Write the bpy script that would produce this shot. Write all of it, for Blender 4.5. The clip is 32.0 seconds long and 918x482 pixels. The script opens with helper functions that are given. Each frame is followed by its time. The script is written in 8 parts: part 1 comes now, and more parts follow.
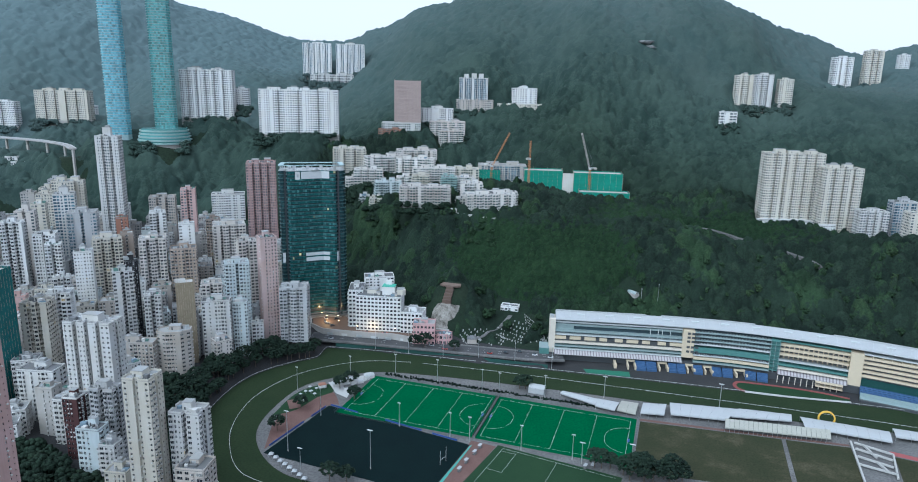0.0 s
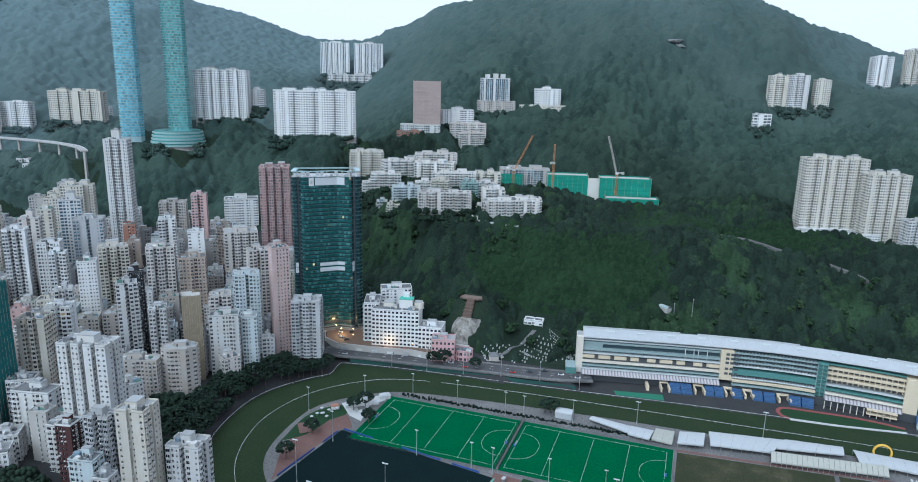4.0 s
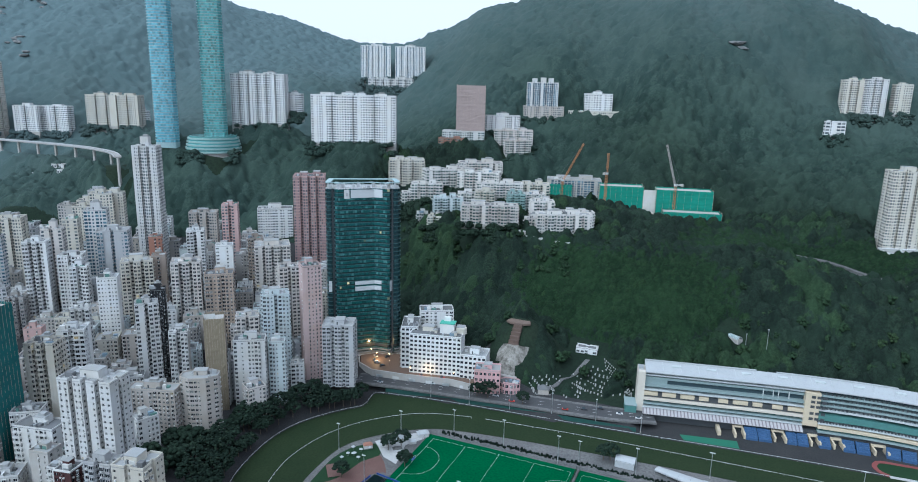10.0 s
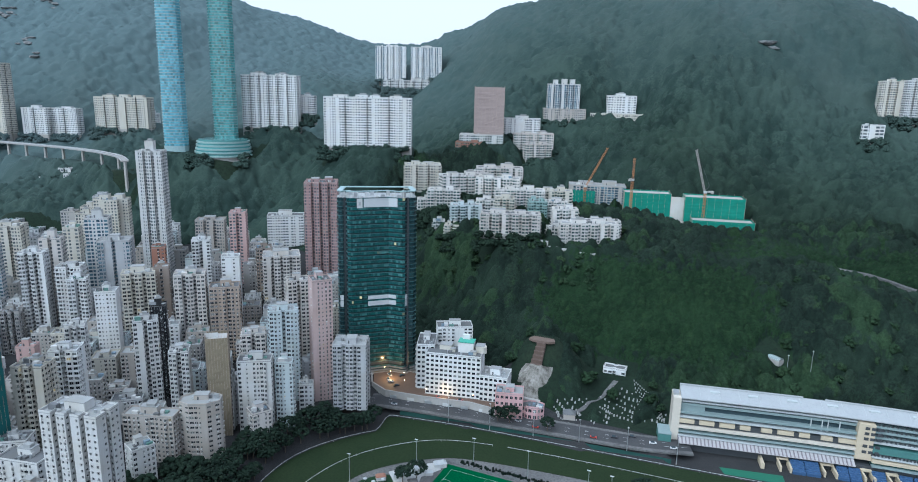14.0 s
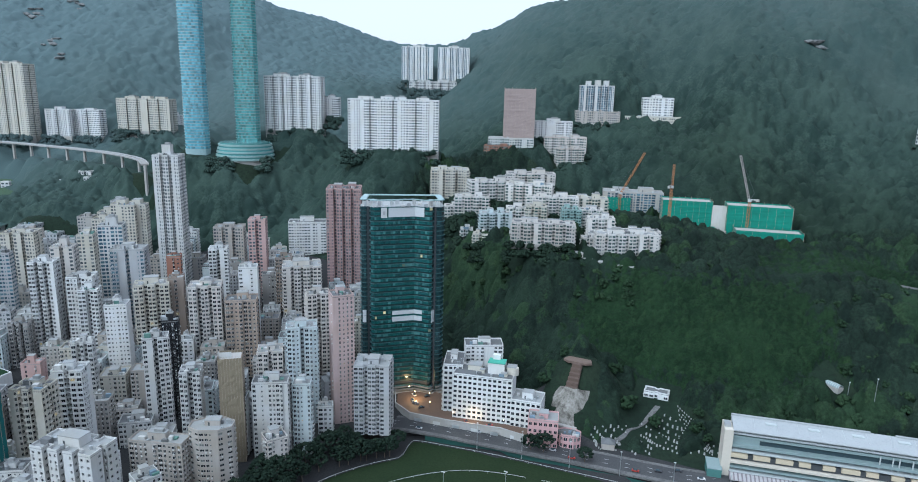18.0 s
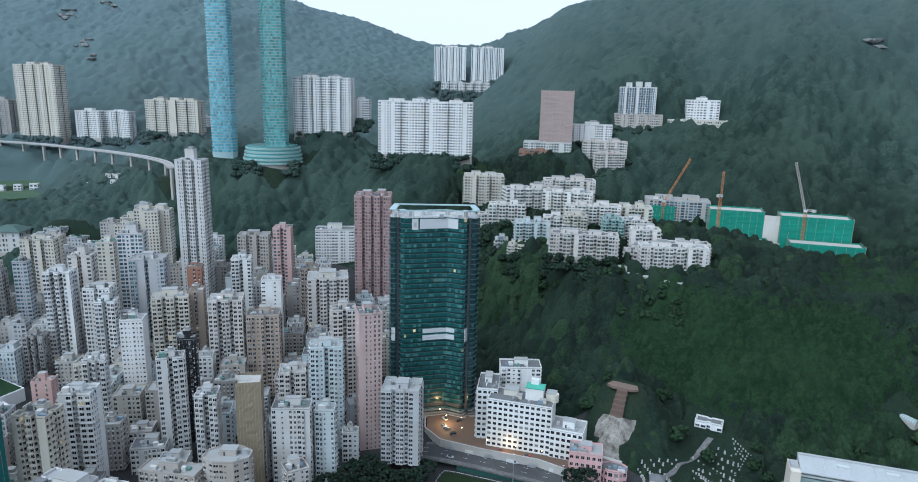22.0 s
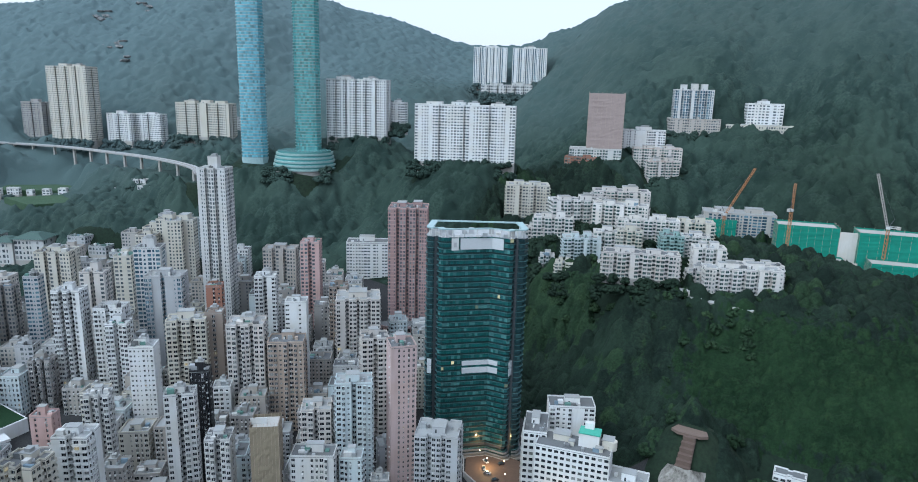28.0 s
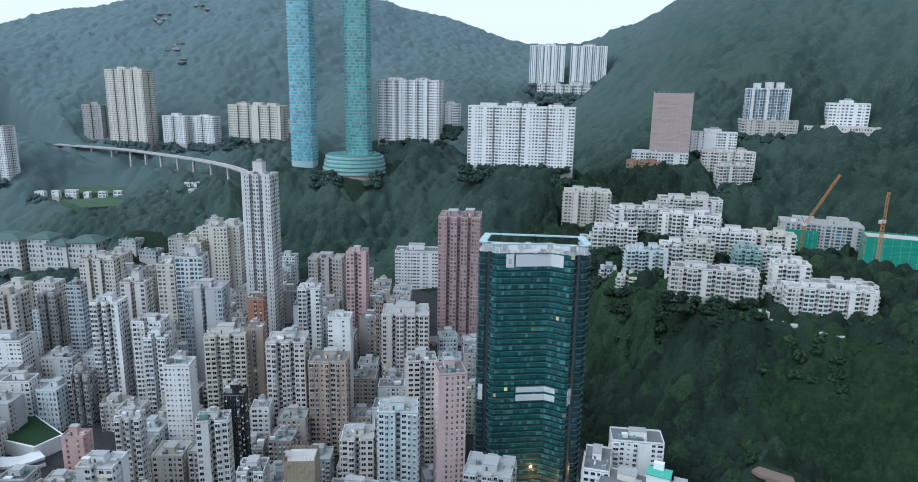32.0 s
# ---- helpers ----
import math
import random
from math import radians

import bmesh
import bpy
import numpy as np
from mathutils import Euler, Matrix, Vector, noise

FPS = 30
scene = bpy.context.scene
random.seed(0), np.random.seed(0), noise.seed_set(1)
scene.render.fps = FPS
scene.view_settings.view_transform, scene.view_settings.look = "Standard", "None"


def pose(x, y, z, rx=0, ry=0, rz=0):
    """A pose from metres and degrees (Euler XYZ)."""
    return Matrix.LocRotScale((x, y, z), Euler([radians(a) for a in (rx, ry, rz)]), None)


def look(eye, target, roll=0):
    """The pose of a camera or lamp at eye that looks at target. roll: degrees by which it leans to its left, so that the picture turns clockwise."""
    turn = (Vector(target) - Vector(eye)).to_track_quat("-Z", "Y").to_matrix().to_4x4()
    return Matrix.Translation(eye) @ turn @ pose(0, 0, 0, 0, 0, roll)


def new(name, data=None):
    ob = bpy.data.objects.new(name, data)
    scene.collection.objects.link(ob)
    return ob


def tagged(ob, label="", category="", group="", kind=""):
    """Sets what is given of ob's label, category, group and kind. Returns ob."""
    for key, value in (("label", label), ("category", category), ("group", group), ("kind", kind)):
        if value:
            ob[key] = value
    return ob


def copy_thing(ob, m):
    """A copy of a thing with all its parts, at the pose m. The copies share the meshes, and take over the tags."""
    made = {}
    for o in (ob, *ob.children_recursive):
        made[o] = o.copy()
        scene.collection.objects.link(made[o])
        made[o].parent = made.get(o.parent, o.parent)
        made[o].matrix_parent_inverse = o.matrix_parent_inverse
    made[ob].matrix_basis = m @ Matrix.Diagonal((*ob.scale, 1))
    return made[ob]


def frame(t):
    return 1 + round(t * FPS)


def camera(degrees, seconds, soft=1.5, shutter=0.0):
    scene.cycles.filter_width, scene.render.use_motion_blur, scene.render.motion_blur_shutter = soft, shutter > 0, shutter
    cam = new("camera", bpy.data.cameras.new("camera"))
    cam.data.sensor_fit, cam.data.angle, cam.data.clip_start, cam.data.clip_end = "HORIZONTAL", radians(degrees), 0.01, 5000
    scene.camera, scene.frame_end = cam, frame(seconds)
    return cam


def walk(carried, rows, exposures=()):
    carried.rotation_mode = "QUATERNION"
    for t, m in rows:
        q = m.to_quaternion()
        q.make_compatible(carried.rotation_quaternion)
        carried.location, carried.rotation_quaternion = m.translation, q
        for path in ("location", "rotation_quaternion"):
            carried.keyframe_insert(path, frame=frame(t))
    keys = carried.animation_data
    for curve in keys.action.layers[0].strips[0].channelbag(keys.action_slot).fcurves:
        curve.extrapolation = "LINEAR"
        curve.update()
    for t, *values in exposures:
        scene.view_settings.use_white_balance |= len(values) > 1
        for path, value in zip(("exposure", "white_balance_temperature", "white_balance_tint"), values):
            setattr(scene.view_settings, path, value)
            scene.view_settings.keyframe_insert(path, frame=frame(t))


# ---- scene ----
cam = camera(69.3, 32.0, soft=1.0)
PATH = [
    (0, (105.93, -378.12, 220.76), (75.75, -285.5, 198.17), 1.22),
    (0.5, (104.91, -374.03, 221.82), (74.64, -281.48, 199.06), 1.12),
    (1, (103.11, -370.43, 222.04), (72.7, -277.93, 199.26), 1.16),
    (1.5, (101.38, -366.54, 222.56), (70.53, -274.19, 199.75), 1.16),
    (2, (99.48, -362.69, 222.96), (68.16, -270.52, 200.09), 1.17),
    (2.5, (97.7, -358.66, 223.17), (65.89, -266.66, 200.27), 1.20),
    (4.5, (90.12, -343.76, 222.91), (57.0, -252.18, 200.2), 1.25),
    (5, (88.31, -339.88, 222.84), (54.48, -248.54, 200.19), 1.23),
    (5.5, (86.49, -335.94, 222.72), (51.88, -244.88, 200.1), 1.27),
    (6, (84.45, -332.32, 222.94), (49.44, -241.42, 200.33), 1.28),
    (6.5, (82.67, -328.71, 222.82), (47.56, -237.83, 200.27), 1.26),
    (7, (80.63, -324.96, 222.38), (45.46, -234.08, 199.91), 1.27),
    (7.5, (78.66, -320.77, 222.43), (43.06, -230.05, 200.01), 1.29),
    (8, (76.52, -317.11, 222.69), (40.33, -226.62, 200.29), 1.29),
    (8.5, (74.25, -313.5, 222.61), (37.47, -223.23, 200.26), 1.32),
    (9, (72.12, -309.67, 222.36), (34.84, -219.6, 200.09), 1.33),
    (9.5, (70.36, -305.82, 222.47), (32.61, -215.94, 200.21), 1.32),
    (10, (68.39, -302.4, 222.68), (30.27, -212.67, 200.43), 1.33),
    (10.5, (66.39, -298.61, 222.6), (28.04, -208.97, 200.38), 1.33),
    (11, (64.41, -295.0, 222.55), (26.1, -205.34, 200.38), 1.34),
    (11.5, (62.26, -291.23, 222.65), (23.96, -201.55, 200.49), 1.32),
    (12, (59.86, -287.42, 222.6), (21.49, -197.77, 200.48), 1.32),
    (12.5, (57.93, -283.92, 222.68), (18.95, -194.52, 200.59), 1.32),
    (13, (55.7, -280.42, 223.31), (16.29, -191.23, 201.15), 1.32),
    (13.5, (53.29, -276.78, 223.31), (13.64, -187.69, 201.18), 1.36),
    (14, (51.04, -273.26, 223.35), (10.99, -184.34, 201.23), 1.31),
    (14.5, (49.0, -269.59, 223.37), (8.52, -180.87, 201.25), 1.31),
    (15, (46.51, -266.1, 223.56), (5.73, -177.52, 201.41), 1.32),
    (15.5, (44.58, -262.67, 223.75), (3.29, -174.33, 201.58), 1.30),
    (17.5, (35.37, -248.58, 223.87), (-7.46, -160.95, 201.81), 1.33),
    (18, (33.0, -245.15, 223.88), (-10.31, -157.75, 201.84), 1.35),
    (18.5, (30.58, -241.54, 224.02), (-13.37, -154.45, 202.01), 1.35),
    (19, (28.17, -237.81, 224.14), (-16.46, -151.07, 202.15), 1.37),
    (19.5, (25.55, -234.24, 224.22), (-19.73, -147.84, 202.21), 1.42),
    (20, (23.26, -230.74, 224.32), (-22.71, -144.71, 202.28), 1.41),
    (20.5, (20.87, -227.46, 224.4), (-25.72, -141.77, 202.35), 1.41),
    (21, (18.68, -224.18, 224.45), (-28.43, -138.77, 202.43), 1.40),
    (21.5, (16.41, -220.84, 224.7), (-30.79, -135.47, 202.68), 1.40),
    (22, (13.85, -217.53, 224.89), (-33.33, -132.16, 202.87), 1.40),
    (22.5, (11.45, -214.04, 224.55), (-35.74, -128.64, 202.63), 1.37),
    (23, (8.93, -210.81, 224.65), (-38.47, -125.52, 202.74), 1.37),
    (23.5, (6.48, -207.35, 224.69), (-41.19, -122.21, 202.82), 1.38),
    (24, (4.08, -204.18, 224.64), (-43.98, -119.25, 202.8), 1.40),
    (24.5, (1.89, -200.79, 225.1), (-46.64, -116.14, 203.2), 1.38),
    (25, (-0.71, -197.31, 225.14), (-49.93, -113.05, 203.25), 1.39),
    (25.5, (-3.34, -194.08, 225.05), (-53.21, -110.2, 203.19), 1.42),
    (27.5, (-12.79, -181.47, 225.69), (-63.92, -98.38, 203.77), 1.40),
    (28, (-15.41, -178.3, 225.75), (-67.06, -95.52, 203.85), 1.44),
    (28.5, (-18.17, -175.02, 226.2), (-70.51, -92.69, 204.22), 1.47),
    (29, (-20.45, -171.96, 226.47), (-73.48, -90.09, 204.47), 1.50),
    (29.5, (-22.68, -168.59, 226.51), (-75.8, -86.78, 204.49), 1.44),
    (30, (-25.16, -165.31, 226.5), (-78.3, -83.51, 204.47), 1.40),
    (30.5, (-28.02, -162.32, 226.87), (-81.45, -80.73, 204.77), 1.41),
    (31, (-31.11, -159.21, 226.77), (-85.77, -78.44, 204.67), 1.47),
    (31.5, (-33.67, -155.67, 226.87), (-90.13, -76.15, 204.74), 1.45),
    (32, (-34.02, -151.63, 227.02), (-92.17, -73.34, 204.89), 1.06),
]
walk(cam, [(t, look(eye, target, roll)) for t, eye, target, roll in PATH], [(0, 1.16, 5020, 0), (14, 1.16, 5020, 0), (20, 1.15, 5080, 0), (32, 1.13, 5080, 0)])

# ---------------------------------------------------------------- world, sun, exposure
world = bpy.data.worlds.new("sky")
scene.world = world
world.use_nodes = True
wn = world.node_tree.nodes
wl = world.node_tree.links
sky = wn.new("ShaderNodeTexSky")
sky.sky_type = "NISHITA"
sky.sun_disc = False
SUN_EL, SUN_AZ = radians(48), radians(200)
sky.sun_elevation, sky.sun_rotation = SUN_EL, SUN_AZ
sky.altitude, sky.air_density, sky.dust_density, sky.ozone_density = 0, 1.0, 4.0, 1.0
# an even sheet of pale evening cloud over the clear sky
cloud = wn.new("ShaderNodeMix")
cloud.data_type = "RGBA"
cloud.inputs[0].default_value = 0.8
cloud.inputs[7].default_value = (3.35, 2.98, 2.88, 1)
wl.new(sky.outputs[0], cloud.inputs[6])
wl.new(cloud.outputs[2], wn["Background"].inputs[0])
wn["Background"].inputs[1].default_value = 0.15

sun = new("sun", bpy.data.lights.new("sun", "SUN"))
sun.data.energy, sun.data.angle, sun.data.color = 1.15, radians(70), (1.0, 0.97, 0.93)
sd = Vector((math.sin(SUN_AZ) * math.cos(SUN_EL), math.cos(SUN_AZ) * math.cos(SUN_EL), math.sin(SUN_EL)))
sun.matrix_world = look(sd * 100, (0, 0, 0))


# ---------------------------------------------------------------- materials
def nodes_of(name):
    m = bpy.data.materials.new(name)
    m.use_nodes = True
    t = m.node_tree
    return m, t, t.nodes["Principled BSDF"]


def ramp(t, fac, stops):
    r = t.nodes.new("ShaderNodeValToRGB")
    e = r.color_ramp.elements
    while len(e) < len(stops):
        e.new(0.5)
    for k, (p, c) in enumerate(stops):
        e[k].position, e[k].color = p, (*c, 1)
    t.links.new(fac, r.inputs[0])
    return r.outputs[0]


def noise_tex(t, scale, detail=4.0, rough=0.55, vec=None):
    n = t.nodes.new("ShaderNodeTexNoise")
    n.inputs["Scale"].default_value, n.inputs["Detail"].default_value, n.inputs["Roughness"].default_value = scale, detail, rough
    if vec is None:
        vec = t.nodes.new("ShaderNodeNewGeometry").outputs["Position"]
    t.links.new(vec, n.inputs["Vector"])
    return n.outputs["Fac"]


def mixc(t, a, b, fac, kind="MIX"):
    m = t.nodes.new("ShaderNodeMix")
    m.data_type, m.blend_type = "RGBA", kind
    for sock, v in ((m.inputs[0], fac), (m.inputs[6], a), (m.inputs[7], b)):
        if hasattr(v, "is_output"):
            t.links.new(v, sock)
        elif isinstance(v, tuple):
            sock.default_value = (*v, 1)
        else:
            sock.default_value = v
    return m.outputs[2]


def bump(t, bsdf, height, strength, dist):
    b = t.nodes.new("ShaderNodeBump")
    b.inputs["Strength"].default_value, b.inputs["Distance"].default_value = strength, dist
    t.links.new(height, b.inputs["Height"])
    t.links.new(b.outputs[0], bsdf.inputs["Normal"])


def scaled_pos(t, sx, sy, sz):
    g = t.nodes.new("ShaderNodeNewGeometry")
    m = t.nodes.new("ShaderNodeVectorMath")
    m.operation = "MULTIPLY"
    m.inputs[1].default_value = (sx, sy, sz)
    t.links.new(g.outputs["Position"], m.inputs[0])
    return m.outputs[0]


def wall_mat(name, col, rough=0.85, dirt=0.35):
    """Painted render with rain streaks, blotches and grain."""
    m, t, b = nodes_of(name)
    big = noise_tex(t, 0.09, 3)
    streak = noise_tex(t, 1.0, 4, 0.6, scaled_pos(t, 0.9, 0.9, 0.06))
    grain = noise_tex(t, 3.0, 3)
    dark = tuple(c * 0.62 for c in col)
    warm = (col[0] * 0.93, col[1] * 0.9, col[2] * 0.84)
    c1 = mixc(t, col, warm, ramp(t, big, [(0.4, (0, 0, 0)), (0.65, (1, 1, 1))]))
    f = ramp(t, streak, [(0.5, (0, 0, 0)), (0.75, (dirt, dirt, dirt))])
    c2 = mixc(t, c1, dark, f)
    c3 = mixc(t, c2, tuple(c * 0.88 for c in col), ramp(t, grain, [(0.45, (0, 0, 0)), (0.7, (0.5, 0.5, 0.5))]))
    t.links.new(c3, b.inputs["Base Color"])
    b.inputs["Roughness"].default_value = rough
    bump(t, b, grain, 0.25, 0.05)
    return m


def plain_mat(name, col, rough=0.6, metal=0.0, vary=0.2, scale=0.6, spec=0.5):
    m, t, b = nodes_of(name)
    n = noise_tex(t, scale, 4)
    n2 = noise_tex(t, scale * 7, 3)
    c = mixc(t, tuple(c * (1 - vary) for c in col), tuple(min(1, c * (1 + vary)) for c in col), n)
    c = mixc(t, c, tuple(c * 0.7 for c in col), ramp(t, n2, [(0.5, (0, 0, 0)), (0.8, (0.6, 0.6, 0.6))]))
    t.links.new(c, b.inputs["Base Color"])
    b.inputs["Roughness"].default_value, b.inputs["Metallic"].default_value = rough, metal
    b.inputs["Specular IOR Level"].default_value = spec
    return m


def pane_mat(name, dark, light, share=0.72, rough=0.12, lit=0.0, third=None, spec=0.5):
    """Window panes: each one drawn apart by its island and its row: dark rooms, pale curtains."""
    m, t, b = nodes_of(name)
    g = t.nodes.new("ShaderNodeNewGeometry")
    o = t.nodes.new("ShaderNodeObjectInfo")
    c = t.nodes.new("ShaderNodeCombineXYZ")
    t.links.new(g.outputs["Random Per Island"], c.inputs[0])
    t.links.new(o.outputs["Random"], c.inputs[1])
    wnz = t.nodes.new("ShaderNodeTexWhiteNoise")
    t.links.new(c.outputs[0], wnz.inputs["Vector"])
    stops = [(0.0, dark), (share, tuple(v * 1.6 for v in dark)), (min(0.99, share + 0.02), light), (1.0, tuple(v * 0.6 for v in light))]
    if third:
        stops.insert(1, (share * 0.5, third))
    t.links.new(ramp(t, wnz.outputs["Value"], stops), b.inputs["Base Color"])
    b.inputs["Roughness"].default_value = rough
    b.inputs["Specular IOR Level"].default_value = spec
    if lit:
        w2 = t.nodes.new("ShaderNodeTexWhiteNoise")
        t.links.new(wnz.outputs["Color"], w2.inputs["Vector"])
        f = ramp(t, w2.outputs["Value"], [(1 - lit, (0, 0, 0)), (min(0.999, 1 - lit + 0.002), (1, 1, 1))])
        t.links.new(f, b.inputs["Emission Strength"])
        b.inputs["Emission Color"].default_value = (0.34, 0.25, 0.12, 1)
    return m


WHITE = wall_mat("white_render", (0.60, 0.61, 0.61))
OFFW = wall_mat("offwhite_render", (0.49, 0.495, 0.49))
CREAM = wall_mat("cream_render", (0.50, 0.48, 0.42))
BEIGE = wall_mat("beige_tile", (0.38, 0.355, 0.325))
GREY = wall_mat("grey_render", (0.36, 0.37, 0.38))
DGREY = wall_mat("dark_grey_render", (0.17, 0.18, 0.19))
BLUEW = wall_mat("pale_blue_render", (0.46, 0.52, 0.54))
PINKW = wall_mat("pale_pink_tile", (0.43, 0.335, 0.32))
PINKH = wall_mat("rose_pink_render", (0.50, 0.32, 0.32))
PINKL = wall_mat("whitish_pink_tile", (0.51, 0.485, 0.46))
ROSE = wall_mat("rose_tile", (0.29, 0.20, 0.195))
ROSEL = wall_mat("salmon_tile", (0.43, 0.30, 0.285))
TAN = wall_mat("tan_tile", (0.35, 0.29, 0.24))
BROWN = wall_mat("brown_tile", (0.24, 0.20, 0.17))
BRICK = wall_mat("red_brown_brick", (0.26, 0.13, 0.09))
MAUVE = wall_mat("mauve_grey_tile", (0.28, 0.27, 0.26))
BLACK = wall_mat("black_cladding", (0.010, 0.011, 0.014), 0.5)
REDW = wall_mat("dark_red_tile", (0.055, 0.02, 0.02))
CONC = wall_mat("raw_concrete", (0.36, 0.35, 0.33))
ROOF = wall_mat("grey_roof_felt", (0.27, 0.28, 0.28))
ROOFD = wall_mat("dark_roof_felt", (0.12, 0.125, 0.13))
PANE = pane_mat("window_glass", (0.014, 0.017, 0.021), (0.22, 0.23, 0.22), 0.86, 0.25, lit=0.0015, spec=0.22)
# panes of distant blocks: haze is painted in as a paler glass colour
PANEF = pane_mat("hazed_window_glass", (0.055, 0.066, 0.075), (0.26, 0.27, 0.27), 0.7, 0.2, spec=0.5)
PANEB = pane_mat("blue_glass", (0.03, 0.06, 0.085), (0.12, 0.2, 0.25), 0.6)
TEALG = pane_mat("teal_curtain_glass", (0.012, 0.044, 0.047), (0.08, 0.19, 0.185), 0.78, 0.10, lit=0.0022, third=(0.020, 0.088, 0.084), spec=0.45)
CYANG = pane_mat("cyan_curtain_glass", (0.12, 0.27, 0.32), (0.15, 0.31, 0.35), 0.7, 0.12)
FRAME = plain_mat("window_frame_paint", (0.55, 0.56, 0.56), 0.6)
METAL = plain_mat("galvanised_metal", (0.45, 0.47, 0.48), 0.45, 0.7)
ACU = plain_mat("ac_casing", (0.5, 0.5, 0.48), 0.6)
SHEDG = plain_mat("faded_green_sheet", (0.10, 0.19, 0.16), 0.7, vary=0.3)
SHEDB = plain_mat("blue_grey_sheet", (0.16, 0.22, 0.27), 0.7, vary=0.3)
DARK = plain_mat("dark_metal_and_shade", (0.05, 0.055, 0.06), 0.5)


def ground_mat(name, stops, scale, bump_d=0.3, rough=0.95, fine=1.2, spec=0.2):
    m, t, b = nodes_of(name)
    n1, n2 = noise_tex(t, scale, 6, 0.6), noise_tex(t, fine, 4, 0.65)
    c = ramp(t, n1, stops)
    c = mixc(t, c, tuple(v * 0.45 for v in stops[0][1]), ramp(t, n2, [(0.42, (0, 0, 0)), (0.72, (0.75, 0.75, 0.75))]))
    t.links.new(c, b.inputs["Base Color"])
    b.inputs["Roughness"].default_value = rough
    b.inputs["Specular IOR Level"].default_value = spec
    bump(t, b, n2, 0.5, bump_d)
    return m


HILL = ground_mat("hillside_scrub", [(0.3, (0.008, 0.016, 0.010)), (0.5, (0.012, 0.023, 0.013)), (0.72, (0.022, 0.032, 0.018))], 0.012, 0.8, fine=0.35)
ASPH = ground_mat("city_asphalt", [(0.3, (0.030, 0.031, 0.033)), (0.7, (0.045, 0.045, 0.045))], 0.05, 0.02)
TURF = ground_mat("racing_turf", [(0.3, (0.0135, 0.026, 0.009)), (0.7, (0.020, 0.033, 0.012))], 0.05, 0.03, fine=0.7)


def wood_mat(name, lo, hi, deep=1.0):
    """Leaf canopy: each crown has its own tint, with clumps of leaves, paler patches and fine grain; the contrast
    imitates lit tops and shaded gaps; deep: how strongly they differ.
    """
    m, t, b = nodes_of(name)
    at = t.nodes.new("ShaderNodeAttribute")
    at.attribute_name = "tint"
    c = ramp(t, at.outputs["Fac"], [(0.0, lo), (0.75, hi), (0.95, tuple(v * (1 + q * deep) for v, q in zip(hi, (0.3, 0.2, 0.1)))), (1.0, tuple(v * (1 + q * deep) for v, q in zip(hi, (0.7, 0.4, 0.3))))])
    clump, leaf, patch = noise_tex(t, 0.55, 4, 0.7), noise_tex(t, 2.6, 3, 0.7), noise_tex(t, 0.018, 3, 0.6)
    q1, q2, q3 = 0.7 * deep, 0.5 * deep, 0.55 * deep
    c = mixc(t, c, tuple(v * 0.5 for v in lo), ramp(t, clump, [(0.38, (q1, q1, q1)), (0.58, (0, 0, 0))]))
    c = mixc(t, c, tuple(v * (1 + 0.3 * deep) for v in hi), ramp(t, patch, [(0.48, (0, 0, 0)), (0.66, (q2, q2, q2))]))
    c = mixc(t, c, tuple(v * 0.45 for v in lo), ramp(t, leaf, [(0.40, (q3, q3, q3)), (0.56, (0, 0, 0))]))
    t.links.new(c, b.inputs["Base Color"])
    b.inputs["Roughness"].default_value = 0.9
    b.inputs["Specular IOR Level"].default_value = 0.12
    bump(t, b, leaf, 0.7 * deep, 0.4)
    return m


def hazed_wood_mat(name):
    """Woodland with distance haze painted into its leaf colour: dark near by, paler blue-green farther off, where
    crowns differ less.
    """
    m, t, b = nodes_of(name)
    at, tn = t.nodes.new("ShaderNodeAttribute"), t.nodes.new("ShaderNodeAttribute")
    at.attribute_name, tn.attribute_name = "haze_amount", "tint"
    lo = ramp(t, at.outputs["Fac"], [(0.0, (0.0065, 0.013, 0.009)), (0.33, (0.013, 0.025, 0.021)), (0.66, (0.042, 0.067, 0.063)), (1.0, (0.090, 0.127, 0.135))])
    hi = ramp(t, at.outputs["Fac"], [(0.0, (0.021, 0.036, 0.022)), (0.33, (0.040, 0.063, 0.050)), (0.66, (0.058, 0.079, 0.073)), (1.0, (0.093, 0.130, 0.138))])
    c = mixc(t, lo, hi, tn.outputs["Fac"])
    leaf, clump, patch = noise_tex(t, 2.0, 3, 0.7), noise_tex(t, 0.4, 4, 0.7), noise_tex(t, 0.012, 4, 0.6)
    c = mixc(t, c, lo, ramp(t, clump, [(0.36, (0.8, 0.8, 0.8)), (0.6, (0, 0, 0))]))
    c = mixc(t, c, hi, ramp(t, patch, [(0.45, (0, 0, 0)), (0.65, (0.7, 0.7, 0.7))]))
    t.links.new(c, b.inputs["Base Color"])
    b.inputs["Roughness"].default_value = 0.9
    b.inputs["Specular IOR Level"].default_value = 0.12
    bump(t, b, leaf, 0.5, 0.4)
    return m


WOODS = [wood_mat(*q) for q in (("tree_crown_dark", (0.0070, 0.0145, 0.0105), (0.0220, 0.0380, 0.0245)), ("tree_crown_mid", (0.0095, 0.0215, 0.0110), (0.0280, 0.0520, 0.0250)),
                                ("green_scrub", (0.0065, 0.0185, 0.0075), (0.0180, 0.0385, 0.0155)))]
HAZED_WOOD = hazed_wood_mat("hazed_far_wood")


